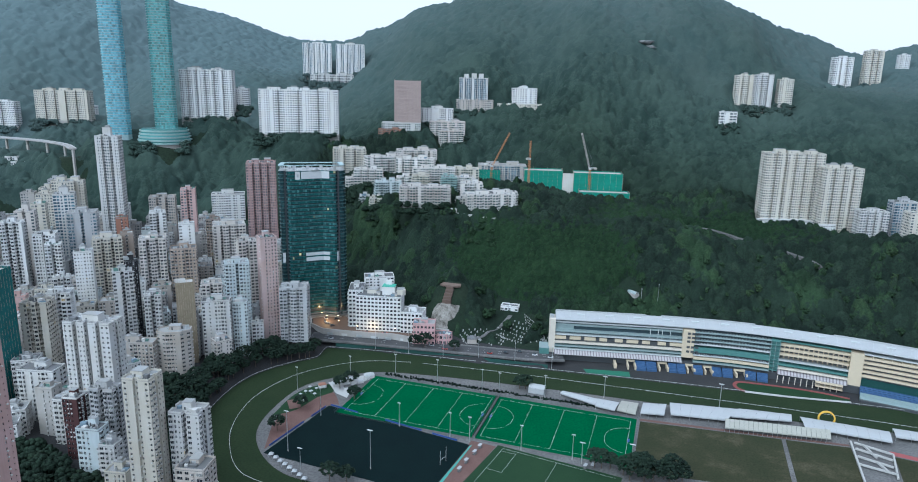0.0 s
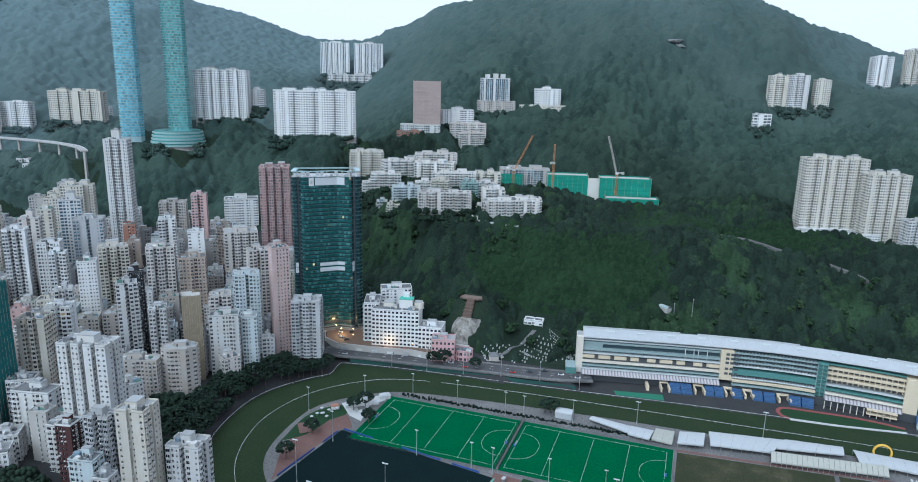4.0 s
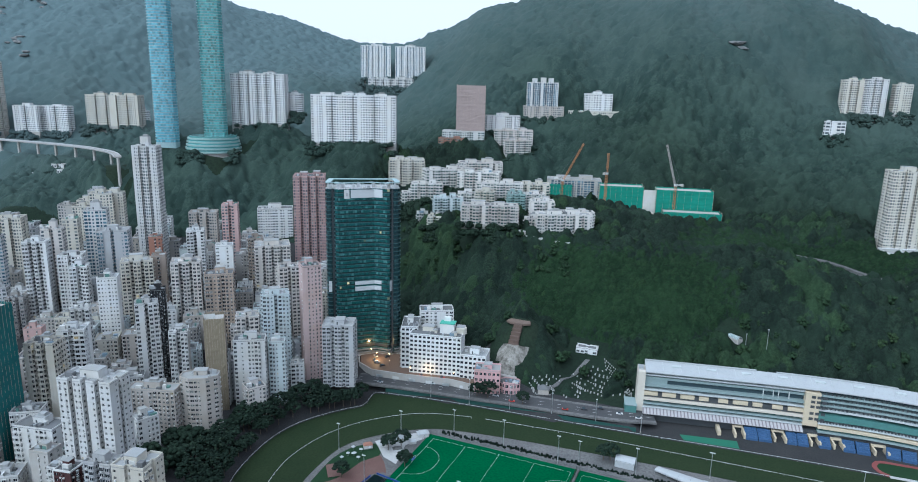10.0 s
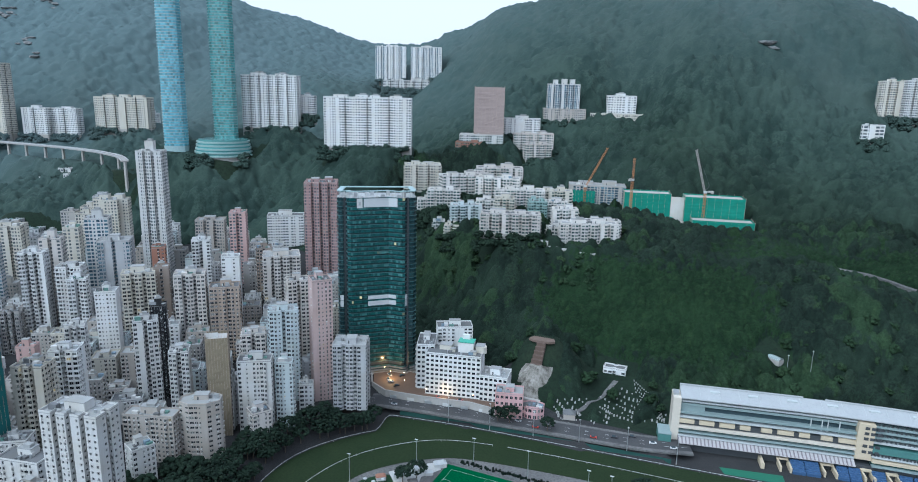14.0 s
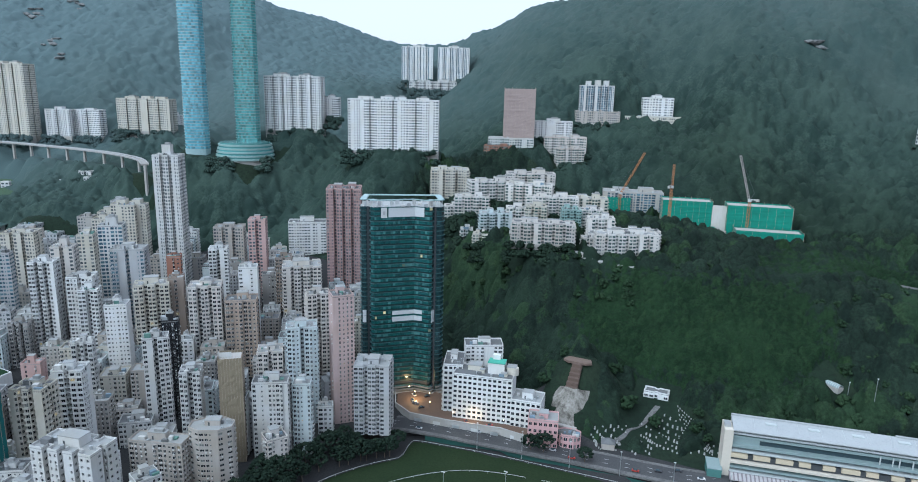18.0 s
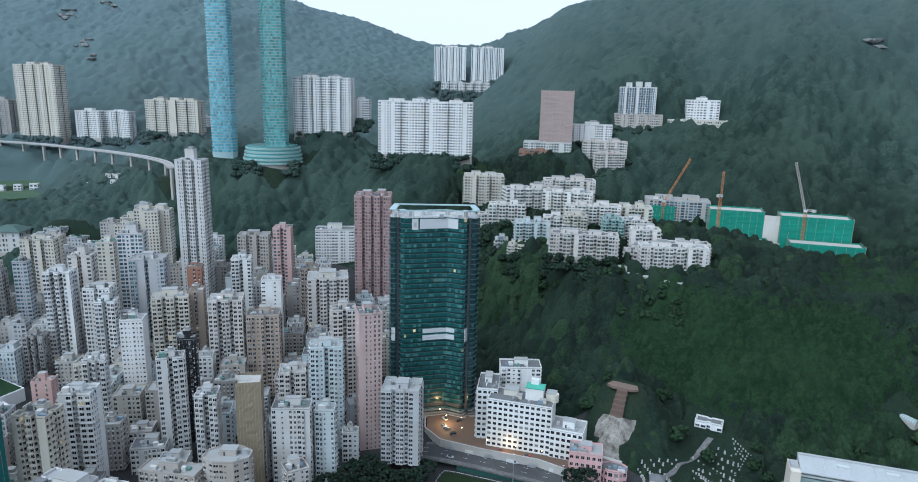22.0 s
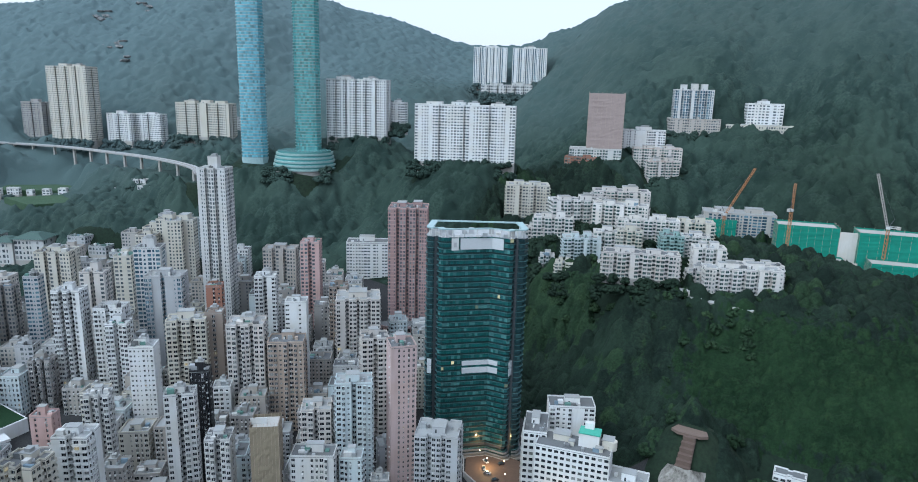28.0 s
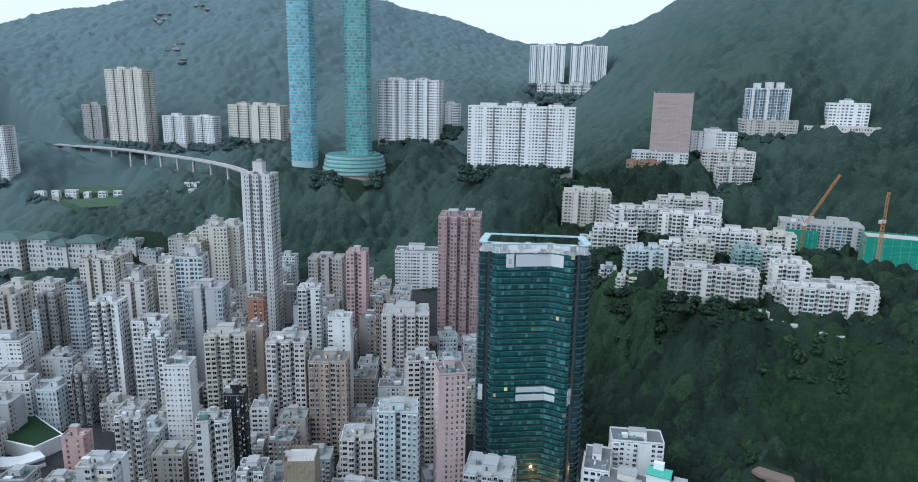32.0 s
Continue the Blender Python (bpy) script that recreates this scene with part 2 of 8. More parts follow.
# ---------------------------------------------------------------- mesh helpers
def mesh_of(name, verts, faces, mats, idx=None, smooth=False):
    me = bpy.data.meshes.new(name)
    if isinstance(verts, np.ndarray):
        k = faces.shape[1]
        me.vertices.add(len(verts))
        me.vertices.foreach_set("co", verts.astype(np.float32).ravel())
        me.loops.add(faces.size)
        me.loops.foreach_set("vertex_index", faces.astype(np.int32).ravel())
        me.polygons.add(len(faces))
        me.polygons.foreach_set("loop_start", np.arange(0, faces.size, k, dtype=np.int32))
    else:
        me.from_pydata(verts, [], faces)
    for mt in mats if isinstance(mats, (list, tuple)) else [mats]:
        me.materials.append(mt)
    if idx is not None:
        me.polygons.foreach_set("material_index", np.asarray(idx, dtype=np.int32))
    if smooth:
        me.polygons.foreach_set("use_smooth", np.ones(len(me.polygons), dtype=bool))
    me.update(calc_edges=True)
    return me


def put(name, me, parent=None, loc=(0, 0, 0), label="", kind=""):
    ob = new(name, me)
    ob.location = loc
    if parent is not None:
        ob.parent = parent
    return tagged(ob, label, kind=kind)


def thing(name, loc, label, category, group="", kind=""):
    return tagged_at(new(name), loc, label, category, group, kind)


def tagged_at(ob, loc, label, category, group, kind):
    ob.location = loc
    return tagged(ob, label, category, group, kind)


class Geo:
    """Gathers boxes, prisms and quads into one mesh."""

    def __init__(self):
        self.v, self.f, self.m = [], [], []

    def add(self, vs, fs, mi=0):
        o = len(self.v)
        self.v.extend(vs)
        self.f.extend([tuple(i + o for i in q) for q in fs])
        self.m.extend([mi] * len(fs))
        return self

    def box(self, cx, cy, z0, sx, sy, sz, rot=0.0, mi=0, taper=1.0):
        c, s = math.cos(radians(rot)), math.sin(radians(rot))
        vs = []
        for z, k in ((z0, 1.0), (z0 + sz, taper)):
            for a, b in ((-1, -1), (1, -1), (1, 1), (-1, 1)):
                x, y = a * sx / 2 * k, b * sy / 2 * k
                vs.append((cx + x * c - y * s, cy + x * s + y * c, z))
        return self.add(vs, [(3, 2, 1, 0), (4, 5, 6, 7), (0, 1, 5, 4), (1, 2, 6, 5), (2, 3, 7, 6), (3, 0, 4, 7)], mi)

    def prism(self, poly, z0, z1, mi=0, cap=True):
        n = len(poly)
        vs = [(x, y, z0) for x, y in poly] + [(x, y, z1) for x, y in poly]
        fs = [(i, (i + 1) % n, n + (i + 1) % n, n + i) for i in range(n)]
        if cap:
            fs += [tuple(range(n - 1, -1, -1)), tuple(range(n, 2 * n))]
        return self.add(vs, fs, mi)

    def cyl(self, cx, cy, z0, r, h, n=12, mi=0, r2=None):
        r2 = r if r2 is None else r2
        a = [2 * math.pi * k / n for k in range(n)]
        vs = [(cx + r * math.cos(t), cy + r * math.sin(t), z0) for t in a] + [(cx + r2 * math.cos(t), cy + r2 * math.sin(t), z0 + h) for t in a]
        return self.add(vs, [(i, (i + 1) % n, n + (i + 1) % n, n + i) for i in range(n)] + [tuple(range(n - 1, -1, -1)), tuple(range(n, 2 * n))], mi)

    def beam(self, a, b, w, h=None, mi=0):
        """A square bar from a to b."""
        a, b = Vector(a), Vector(b)
        d = (b - a).normalized()
        s = d.cross(Vector((0, 0, 1)))
        s = s.normalized() if s.length > 1e-4 else Vector((1, 0, 0))
        u = s.cross(d)
        h = h or w
        vs = []
        for p in (a, b):
            for i, j in ((-1, -1), (1, -1), (1, 1), (-1, 1)):
                vs.append(tuple(p + s * i * w / 2 + u * j * h / 2))
        return self.add(vs, [(3, 2, 1, 0), (4, 5, 6, 7), (0, 1, 5, 4), (1, 2, 6, 5), (2, 3, 7, 6), (3, 0, 4, 7)], mi)

    def sweep(self, profile, line, mi=0):
        """A closed profile of (out, z), counter-clockwise, carried along a plan line; out points to the line's right."""
        n, rows = len(profile), []
        for k, p in enumerate(line):
            a, b = line[max(k - 1, 0)], line[min(k + 1, len(line) - 1)]
            d = Vector((b[0] - a[0], b[1] - a[1])).normalized()
            o = Vector((d.y, -d.x))
            rows.append([(p[0] + o.x * s, p[1] + o.y * s, z) for s, z in profile])
        vs = [v for r in rows for v in r]
        fs = [(k * n + i, (k + 1) * n + i, (k + 1) * n + (i + 1) % n, k * n + (i + 1) % n) for k in range(len(line) - 1) for i in range(n)]
        fs += [tuple(range(n)), tuple(range((len(line) - 1) * n + n - 1, (len(line) - 1) * n - 1, -1))]
        return self.add(vs, fs, mi)

    def mesh(self, name, mats):
        return mesh_of(name, self.v, self.f, mats, self.m)

    def part(self, name, mats, parent, label="", kind="", loc=(0, 0, 0)):
        return put(name, self.mesh(name, mats), parent, loc, label, kind)


def turned(poly, rot):
    c, s = math.cos(radians(rot)), math.sin(radians(rot))
    return [(x * c - y * s, x * s + y * c) for x, y in poly]


# ---------------------------------------------------------------- terrain
CX, CY = 40.0, -260.0
SKY_PHI = [-110, -80, -70, -64.5, -62, -55, -49, -42.4, -41, -39.6, -37.4, -35.4, -33.5, -31.4, -29.3, -27, -25.2, -23.3, -21.3, -18.6, -17, -10, -5, 0, 4.6, 6.5, 8.7, 10.7, 12.5, 14.5, 16, 18, 19.3, 24, 32, 60, 110]
SKY_Z = [200, 270, 310, 351, 371, 415, 440, 402, 388, 379, 369, 350, 330, 319, 309, 303, 329, 337, 365, 377, 386, 420, 430, 416, 385, 369, 345, 331, 320, 295, 290, 305, 314, 330, 310, 260, 180]
SKIRTS = []  # (x, y, w, d, rot, z): block fronts whose plinths tree crowns hide from the camera
PADS = []  # (x, y, z, radius): ground pulled to building and road heights fitted to the camera's view


def smooth(a, b, x):
    t = np.clip((x - a) / (b - a), 0, 1)
    return t * t * (3 - 2 * t)


def base_height(x, y):
    foot = np.interp(x, [-700, -560, -450, -350, -210, -150, 0, 280, 420, 700], [60, 190, 262, 262, 205, 168, 172, 215, 190, 120])
    t = y - foot
    low = np.interp(t, [-60, 0, 40, 120, 200, 300, 420, 560, 900, 2000], [0, 2, 16, 78, 92, 100, 150, 195, 225, 240])
    city = smooth(-190, -420, x) * 24 + smooth(-165, -200, x) * 7 + smooth(60, 240, y) * smooth(-180, -300, x) * 26
    city = city + smooth(100, 118, y) * 4 * smooth(-190, -150, x)
    dx, dy = x - CX, y - CY
    r, phi = np.hypot(dx, dy), np.degrees(np.arctan2(dx, dy))
    top = sum(np.interp(phi + o, SKY_PHI, SKY_Z) for o in (-0.5, 0, 0.5)) / 3
    far = np.interp(phi, [-31.4, -27, -22, 8, 12.5, 16], [1600, 1320, 1260, 1260, 1400, 1480])
    s0 = np.interp(phi, [-33, -24], [0.67, 0.69])
    u = np.clip((r / far - s0) / (1 - s0), 0, 1)
    k = (0.6 * u * u * (3 - 2 * u) + 0.4 * u) * (np.abs(phi) < 100)
    z = np.maximum(low, city) * (1 - k) + np.maximum(top, 0) * k
    z = np.where(r > far, np.maximum(top - 0.3 * (r - far), -20), z)
    return np.where(dy < -150, city, z)


def height(x, y):
    x, y = np.asarray(x, float), np.asarray(y, float)
    z = base_height(x, y)
    num, den = np.zeros_like(z), np.full_like(z, 0.25)
    for px, py, pz, pr in PADS:
        d2 = ((x - px) ** 2 + (y - py) ** 2) / (pr * pr)
        w = np.exp(-d2 * 1.1) + 6 * np.exp(-d2 * 5)
        num += w * (pz - float(base_height(np.array(px), np.array(py))))
        den += w
    return z + num / den


def haze_amount(x, y):
    """How much distance haze is put into the leaf colour, 0 to 1."""
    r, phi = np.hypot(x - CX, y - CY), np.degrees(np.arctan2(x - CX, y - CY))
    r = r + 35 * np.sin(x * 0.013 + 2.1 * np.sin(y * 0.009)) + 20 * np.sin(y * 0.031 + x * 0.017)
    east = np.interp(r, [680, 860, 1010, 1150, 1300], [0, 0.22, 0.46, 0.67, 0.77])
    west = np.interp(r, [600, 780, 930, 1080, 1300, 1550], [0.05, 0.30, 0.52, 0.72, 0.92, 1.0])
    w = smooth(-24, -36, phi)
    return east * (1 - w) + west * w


def give(me, name, values):
    at = me.attributes.new(name, "FLOAT", "POINT")
    at.data.foreach_set("value", np.asarray(values, dtype=np.float32))


def ground_z(x, y):
    return float(height(np.array([x]), np.array([y]))[0])

# ---------------------------------------------------------------- building kit
def plan_rect(w, d):
    return [(-w / 2, -d / 2), (w / 2, -d / 2), (w / 2, d / 2), (-w / 2, d / 2)]


def plan_notch(w, d, n=1, q=2.2, sides=True):
    """A block with n slots in front and back and, if wished, one in each side."""
    sw = min(2.6, w / (2.5 * n + 1))
    xs = [(-w / 2 + w * (i + 1) / (n + 1)) for i in range(n)]
    p = [(-w / 2, -d / 2)]
    for x in xs:
        p += [(x - sw / 2, -d / 2), (x - sw / 2, -d / 2 + q), (x + sw / 2, -d / 2 + q), (x + sw / 2, -d / 2)]
    p += [(w / 2, -d / 2)]
    if sides:
        p += [(w / 2, -1.2), (w / 2 - q * 0.7, -1.2), (w / 2 - q * 0.7, 1.2), (w / 2, 1.2)]
    p += [(w / 2, d / 2)]
    for x in reversed(xs):
        p += [(x + sw / 2, d / 2), (x + sw / 2, d / 2 - q), (x - sw / 2, d / 2 - q), (x - sw / 2, d / 2)]
    p += [(-w / 2, d / 2)]
    if sides:
        p += [(-w / 2, 1.2), (-w / 2 + q * 0.7, 1.2), (-w / 2 + q * 0.7, -1.2), (-w / 2, -1.2)]
    return p


def plan_cross(w, d, k=0.24):
    a, b = w / 2, d / 2
    i, j = w * k, d * k
    return [(-i, -b), (i, -b), (i, -j), (a, -j), (a, j), (i, j), (i, b), (-i, b), (-i, j), (-a, j), (-a, -j), (-i, -j)]


def plan_oct(w, d, k=0.28):
    a, b, i, j = w / 2, d / 2, w / 2 * (1 - 2 * k), d / 2 * (1 - 2 * k)
    return [(-i, -b), (i, -b), (a, -j), (a, j), (i, b), (-i, b), (-a, j), (-a, -j)]


def walls_with_windows(poly, h, nfl, mod, ww, wh, sill, deep=0.28, plain=1.5, rng=None, lite=False, front=None):
    """Wall mesh with a recessed opening per bay and storey, and one storey's openings as (origin, along, out, width, height)."""
    vs, fs, row = [], [], []
    fh = h / nfl
    for i, a in enumerate(poly):
        b = poly[(i + 1) % len(poly)]
        ex, ey = b[0] - a[0], b[1] - a[1]
        L = math.hypot(ex, ey)
        if L < 1e-3:
            continue
        ex, ey = ex / L, ey / L
        nx, ny = ey, -ex
        flush = lite or front is not None and nx * front[0] + ny * front[1] < -0.15
        P = lambda s, z, q=0.0: (a[0] + ex * s - nx * q, a[1] + ey * s - ny * q, z)
        if L < plain:
            o = len(vs)
            vs += [P(0, 0), P(L, 0), P(L, h), P(0, h)]
            fs.append((o, o + 1, o + 2, o + 3))
            continue
        n = max(1, round(L / mod))
        shares = [1.0] * n
        if rng and n > 2:
            shares = [(1.18, 0.72)[j % 2] if n % 2 else (1.18, 0.82)[min(j, n - 1 - j) % 2] for j in range(n)]
        tot, s0 = sum(shares), 0.0
        for k in range(n):
            c = L * shares[k] / tot
            odd = (k * 7 + i * 3) % 6 if rng and n > 2 else 0
            fw, fz = (1.0, 1.0, 0.5, 0.92, 0.72, 1.0)[odd], (1.0, 1.0, 0.72, 1.0, 1.0, 0.9)[odd]
            w2, m, s1 = c * ww * fw / 2, s0 + c / 2, s0 + c
            if rng and rng.random() < (0.16 if n > 1 else 0.0):
                o = len(vs)
                vs += [P(s0, 0), P(s1, 0), P(s1, h), P(s0, h)]
                fs.append((o, o + 1, o + 2, o + 3))
                s0 = s1
                continue
            row.append((P(m, 0), (ex, ey), (nx, ny), 2 * w2, fh * wh * fz, 0.06 if flush else deep))
            for fl in range(nfl):
                z0 = fl * fh
                za = z0 + fh * sill
                zb = za + fh * wh * fz
                o = len(vs)
                vs += [P(s0, z0), P(s1, z0), P(s1, z0 + fh), P(s0, z0 + fh)]
                vs += [P(m - w2, za), P(m + w2, za), P(m + w2, zb), P(m - w2, zb)]
                if not flush:
                    vs += [P(m - w2, za, deep), P(m + w2, za, deep), P(m + w2, zb, deep), P(m - w2, zb, deep)]
                for j in range(4):
                    j2 = (j + 1) % 4
                    fs.append((o + j, o + j2, o + 4 + j2, o + 4 + j))
                    if not flush:
                        fs.append((o + 4 + j, o + 4 + j2, o + 8 + j2, o + 8 + j))
            s0 = s1
    seen, order, keep = {}, [], []
    for v in vs:
        key = (round(v[0], 3), round(v[1], 3), round(v[2], 3))
        if key not in seen:
            seen[key] = len(keep)
            keep.append(v)
        order.append(seen[key])
    return keep, [tuple(order[i] for i in q) for q in fs], row


def window_row(row, sill_z, rng, ac=0.3, balcony=0.0, mull=True, ledge=0.0, bay=0.0):
    """One storey's panes, frames, coolers and balconies; slots: pane, frame, wall, casing."""
    g = Geo()
    for (p, e, n, w, h, deep) in row:
        q = deep - 0.03
        A = lambda s, z, out: (p[0] + e[0] * s + n[0] * out, p[1] + e[1] * s + n[1] * out, z)
        g.add([A(-w / 2, sill_z, -q), A(w / 2, sill_z, -q), A(w / 2, sill_z + h, -q), A(-w / 2, sill_z + h, -q)], [(0, 1, 2, 3)], 0)
        rot = math.degrees(math.atan2(e[1], e[0]))
        if bay and w > 0.9 and deep > 0.1 and random.Random(int(p[0] * 31) * 71 + int(p[1] * 17)).random() < bay:
            # a bay window on its slab, with a solid apron and a hood
            b0, b1, o_ = max(0.1, sill_z - 0.45), sill_z + h + 0.12, 0.62
            g.box(*A(0, 0, o_ / 2)[:2], b0, w + 0.3, o_, sill_z - b0 + 0.05, rot, 2)
            g.box(*A(0, 0, o_ / 2)[:2], b1 - 0.16, w + 0.36, o_ + 0.06, 0.2, rot, 2)
            for s_ in (-w / 2 - 0.1, 0.0, w / 2 + 0.1):
                g.box(*A(s_, 0, o_ - 0.06)[:2], sill_z, 0.1, 0.12, h, rot, 1)
            g.add([A(-w / 2, sill_z, o_ - 0.05), A(w / 2, sill_z, o_ - 0.05), A(w / 2, b1 - 0.16, o_ - 0.05), A(-w / 2, b1 - 0.16, o_ - 0.05)], [(0, 1, 2, 3)], 0)
            for s_ in (-w / 2 - 0.02, w / 2 + 0.02):
                g.add([A(s_, sill_z, 0), A(s_, sill_z, o_ - 0.05), A(s_, b1 - 0.16, o_ - 0.05), A(s_, b1 - 0.16, 0)], [(0, 1, 2, 3)], 0)
            if rng.random() < ac:
                g.box(*A(rng.uniform(-w / 4, w / 4), 0, o_ + 0.28)[:2], b0, 0.8, 0.5, 0.55, rot, 3)
            continue
        if mull and w > 0.7 and deep > 0.1:
            g.add([A(-0.05, sill_z, -q + 0.05), A(0.05, sill_z, -q + 0.05), A(0.05, sill_z + h, -q + 0.05), A(-0.05, sill_z + h, -q + 0.05)], [(0, 1, 2, 3)], 1)
        if deep > 0.1 and rng.random() < ac:
            s = rng.uniform(-w / 3, w / 3)
            g.box(*A(s, 0, 0.3)[:2], max(0.05, sill_z - 0.75), 0.8, 0.55, 0.6, rot, 3)
        if balcony and w > 1.0:
            g.box(*A(0, 0, 0.55)[:2], 0.0, w + 0.5, 1.1, 0.14, rot, 2)
            g.box(*A(0, 0, 1.02)[:2], 0.14, w + 0.5, 0.12, balcony, rot, 2)
        elif ledge:
            g.box(*A(0, 0, ledge / 2)[:2], sill_z + h, w + 0.3, ledge, 0.1, rot, 2)
    return g


def tiled(kinds_, n, step, rng):
    """Storeys stacked upward as one mesh, drawn by chance from a few that differ in coolers and curtains."""
    out = Geo()
    for k in range(n):
        g, o = kinds_[rng.randrange(len(kinds_))], len(out.v)
        out.v.extend([(x, y, z + k * step) for x, y, z in g.v])
        out.f.extend([tuple(i + o for i in q) for q in g.f])
        out.m.extend(g.m)
    return out


def building(name, label, cat, x, y, w, d, rot, z0, z1, plan="notch", wall=None, pane=None, fh=2.95, mod=2.7, ww=0.66, wh=0.56, sill=0.26,
             ac=0.3, balcony=0.0, huts=1, slots=1, q=3.0, group="", trim=None, ledge=0.0, pad=0, roofm=None, crown=0.0, bands=0.0, clutter=True, deep=0.4, single=False, mull=True, bay=None):
    rng = random.Random(int(abs(x) * 7 + abs(y) * 13))
    wall, pane, trim = wall or OFFW, pane or PANE, trim or wall or OFFW
    poly = {"rect": lambda: plan_rect(w, d), "notch": lambda: plan_notch(w, d, slots, q), "cross": lambda: plan_cross(w, d), "oct": lambda: plan_oct(w, d)}[plan]() if isinstance(plan, str) else plan
    poly = turned(poly, rot)
    h = z1 - z0
    nfl = max(1, round(h / fh))
    fh = h / nfl
    b = thing(name, (x, y, z0), label, cat, group)
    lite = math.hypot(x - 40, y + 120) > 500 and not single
    # distant blocks get the panes with haze in their colour
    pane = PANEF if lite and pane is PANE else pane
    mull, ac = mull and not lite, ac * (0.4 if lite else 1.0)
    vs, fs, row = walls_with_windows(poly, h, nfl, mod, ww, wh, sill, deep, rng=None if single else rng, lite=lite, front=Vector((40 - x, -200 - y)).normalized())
    put("wall", mesh_of("wall", vs, fs, wall), b)
    if bay is None:
        bay = 0.0 if single or lite or balcony else (0.45 if plan in ("notch", "cross") else 0.18)
    if single:
        for k in range(nfl):
            for r in row:
                one = window_row([r], fh * sill, rng, ac, balcony, mull, ledge)
                one.part("window", [pane, FRAME, trim, ACU], b, loc=(0, 0, k * fh))
    else:
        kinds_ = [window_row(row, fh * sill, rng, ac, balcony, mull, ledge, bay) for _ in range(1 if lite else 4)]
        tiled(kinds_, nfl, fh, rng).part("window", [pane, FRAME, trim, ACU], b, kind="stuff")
    if bands:
        g = Geo().prism([(px * (1 + 0.5 / max(w, d)), py * (1 + 0.5 / max(w, d))) for px, py in poly], -0.12, bands)
        mb = g.mesh("floor_band", trim)
        for k in range(1, nfl + 1):
            put("floor_band", mb, b, (0, 0, k * fh - 0.2))
    g = Geo().prism(poly, h, h + 0.25)
    g.part("roof", roofm or (ROOF if rng.random() < 0.6 else ROOFD), b)
    kk, n_ = 1 - 0.6 / max(w, d), len(poly)
    vs = [(px * s, py * s, z) for s, z in ((1.0, h + 0.25), (1.0, h + 1.2), (kk, h + 1.2), (kk, h + 0.25)) for px, py in poly]
    Geo().add(vs, [(r * n_ + i, r * n_ + (i + 1) % n_, (r + 1) * n_ + (i + 1) % n_, (r + 1) * n_ + i) for r in range(3) for i in range(n_)]).part("parapet", trim, b)
    for k in range(huts):
        hw, hd, hh = w * rng.uniform(0.3, 0.44) / huts ** 0.7, d * rng.uniform(0.32, 0.5), rng.uniform(2.6, 4.6) + crown
        ox, oy = turned([((k - (huts - 1) / 2) * w * 0.8 / huts + rng.uniform(-0.04, 0.04) * w, d * rng.uniform(-0.05, 0.2))], rot)[0]
        g = Geo().box(ox, oy, h + 0.25, hw, hd, hh, rot).box(ox, oy, h + 0.25 + hh, hw + 0.3, hd + 0.3, 0.25, rot, 1)
        if rng.random() < 0.35:
            g.box(ox + hw * 0.1, oy, h + 0.5 + hh, hw * 0.5, hd * 0.55, 1.6, rot, 1)
        hut = g.part("lift_hut", [wall, ROOF], b)
        a = turned([(-hw * 0.22, -hd / 2 - 0.03)], rot)[0]
        Geo().box(ox + a[0], oy + a[1], h + 0.3, 0.9, 0.08, 2.0, rot).part("hut_door", DARK, hut)
    if clutter:
        for k in range(rng.randint(4, 8)):
            ox, oy = turned([(rng.uniform(-0.38, 0.38) * w, rng.uniform(-0.38, 0.1) * d)], rot)[0]
            if rng.random() < 0.45:
                Geo().cyl(ox, oy, h + 0.25, rng.uniform(0.5, 0.9), rng.uniform(1.0, 1.8), 10).part("water_tank", METAL, b)
            else:
                Geo().box(ox, oy, h + 0.25, rng.uniform(0.8, 4.2), rng.uniform(0.7, 3.0), rng.uniform(0.6, 2.6), rot).part("roof_box", rng.choice((METAL, ACU, trim, ROOFD, ROOFD, SHEDG, SHEDB, OFFW)), b)
    if lite or pad:
        Geo().prism([(px * 0.998, py * 0.998) for px, py in poly], -14 if lite else -5, 0).part("plinth", CONC, b)
        SKIRTS.append((x, y, w, d, rot, z0))
    if pad:
        PADS.append((x, y, z0, pad))
    return b


def town_z(x, y):
    return float(base_height(np.array(x, float), np.array(y, float)))


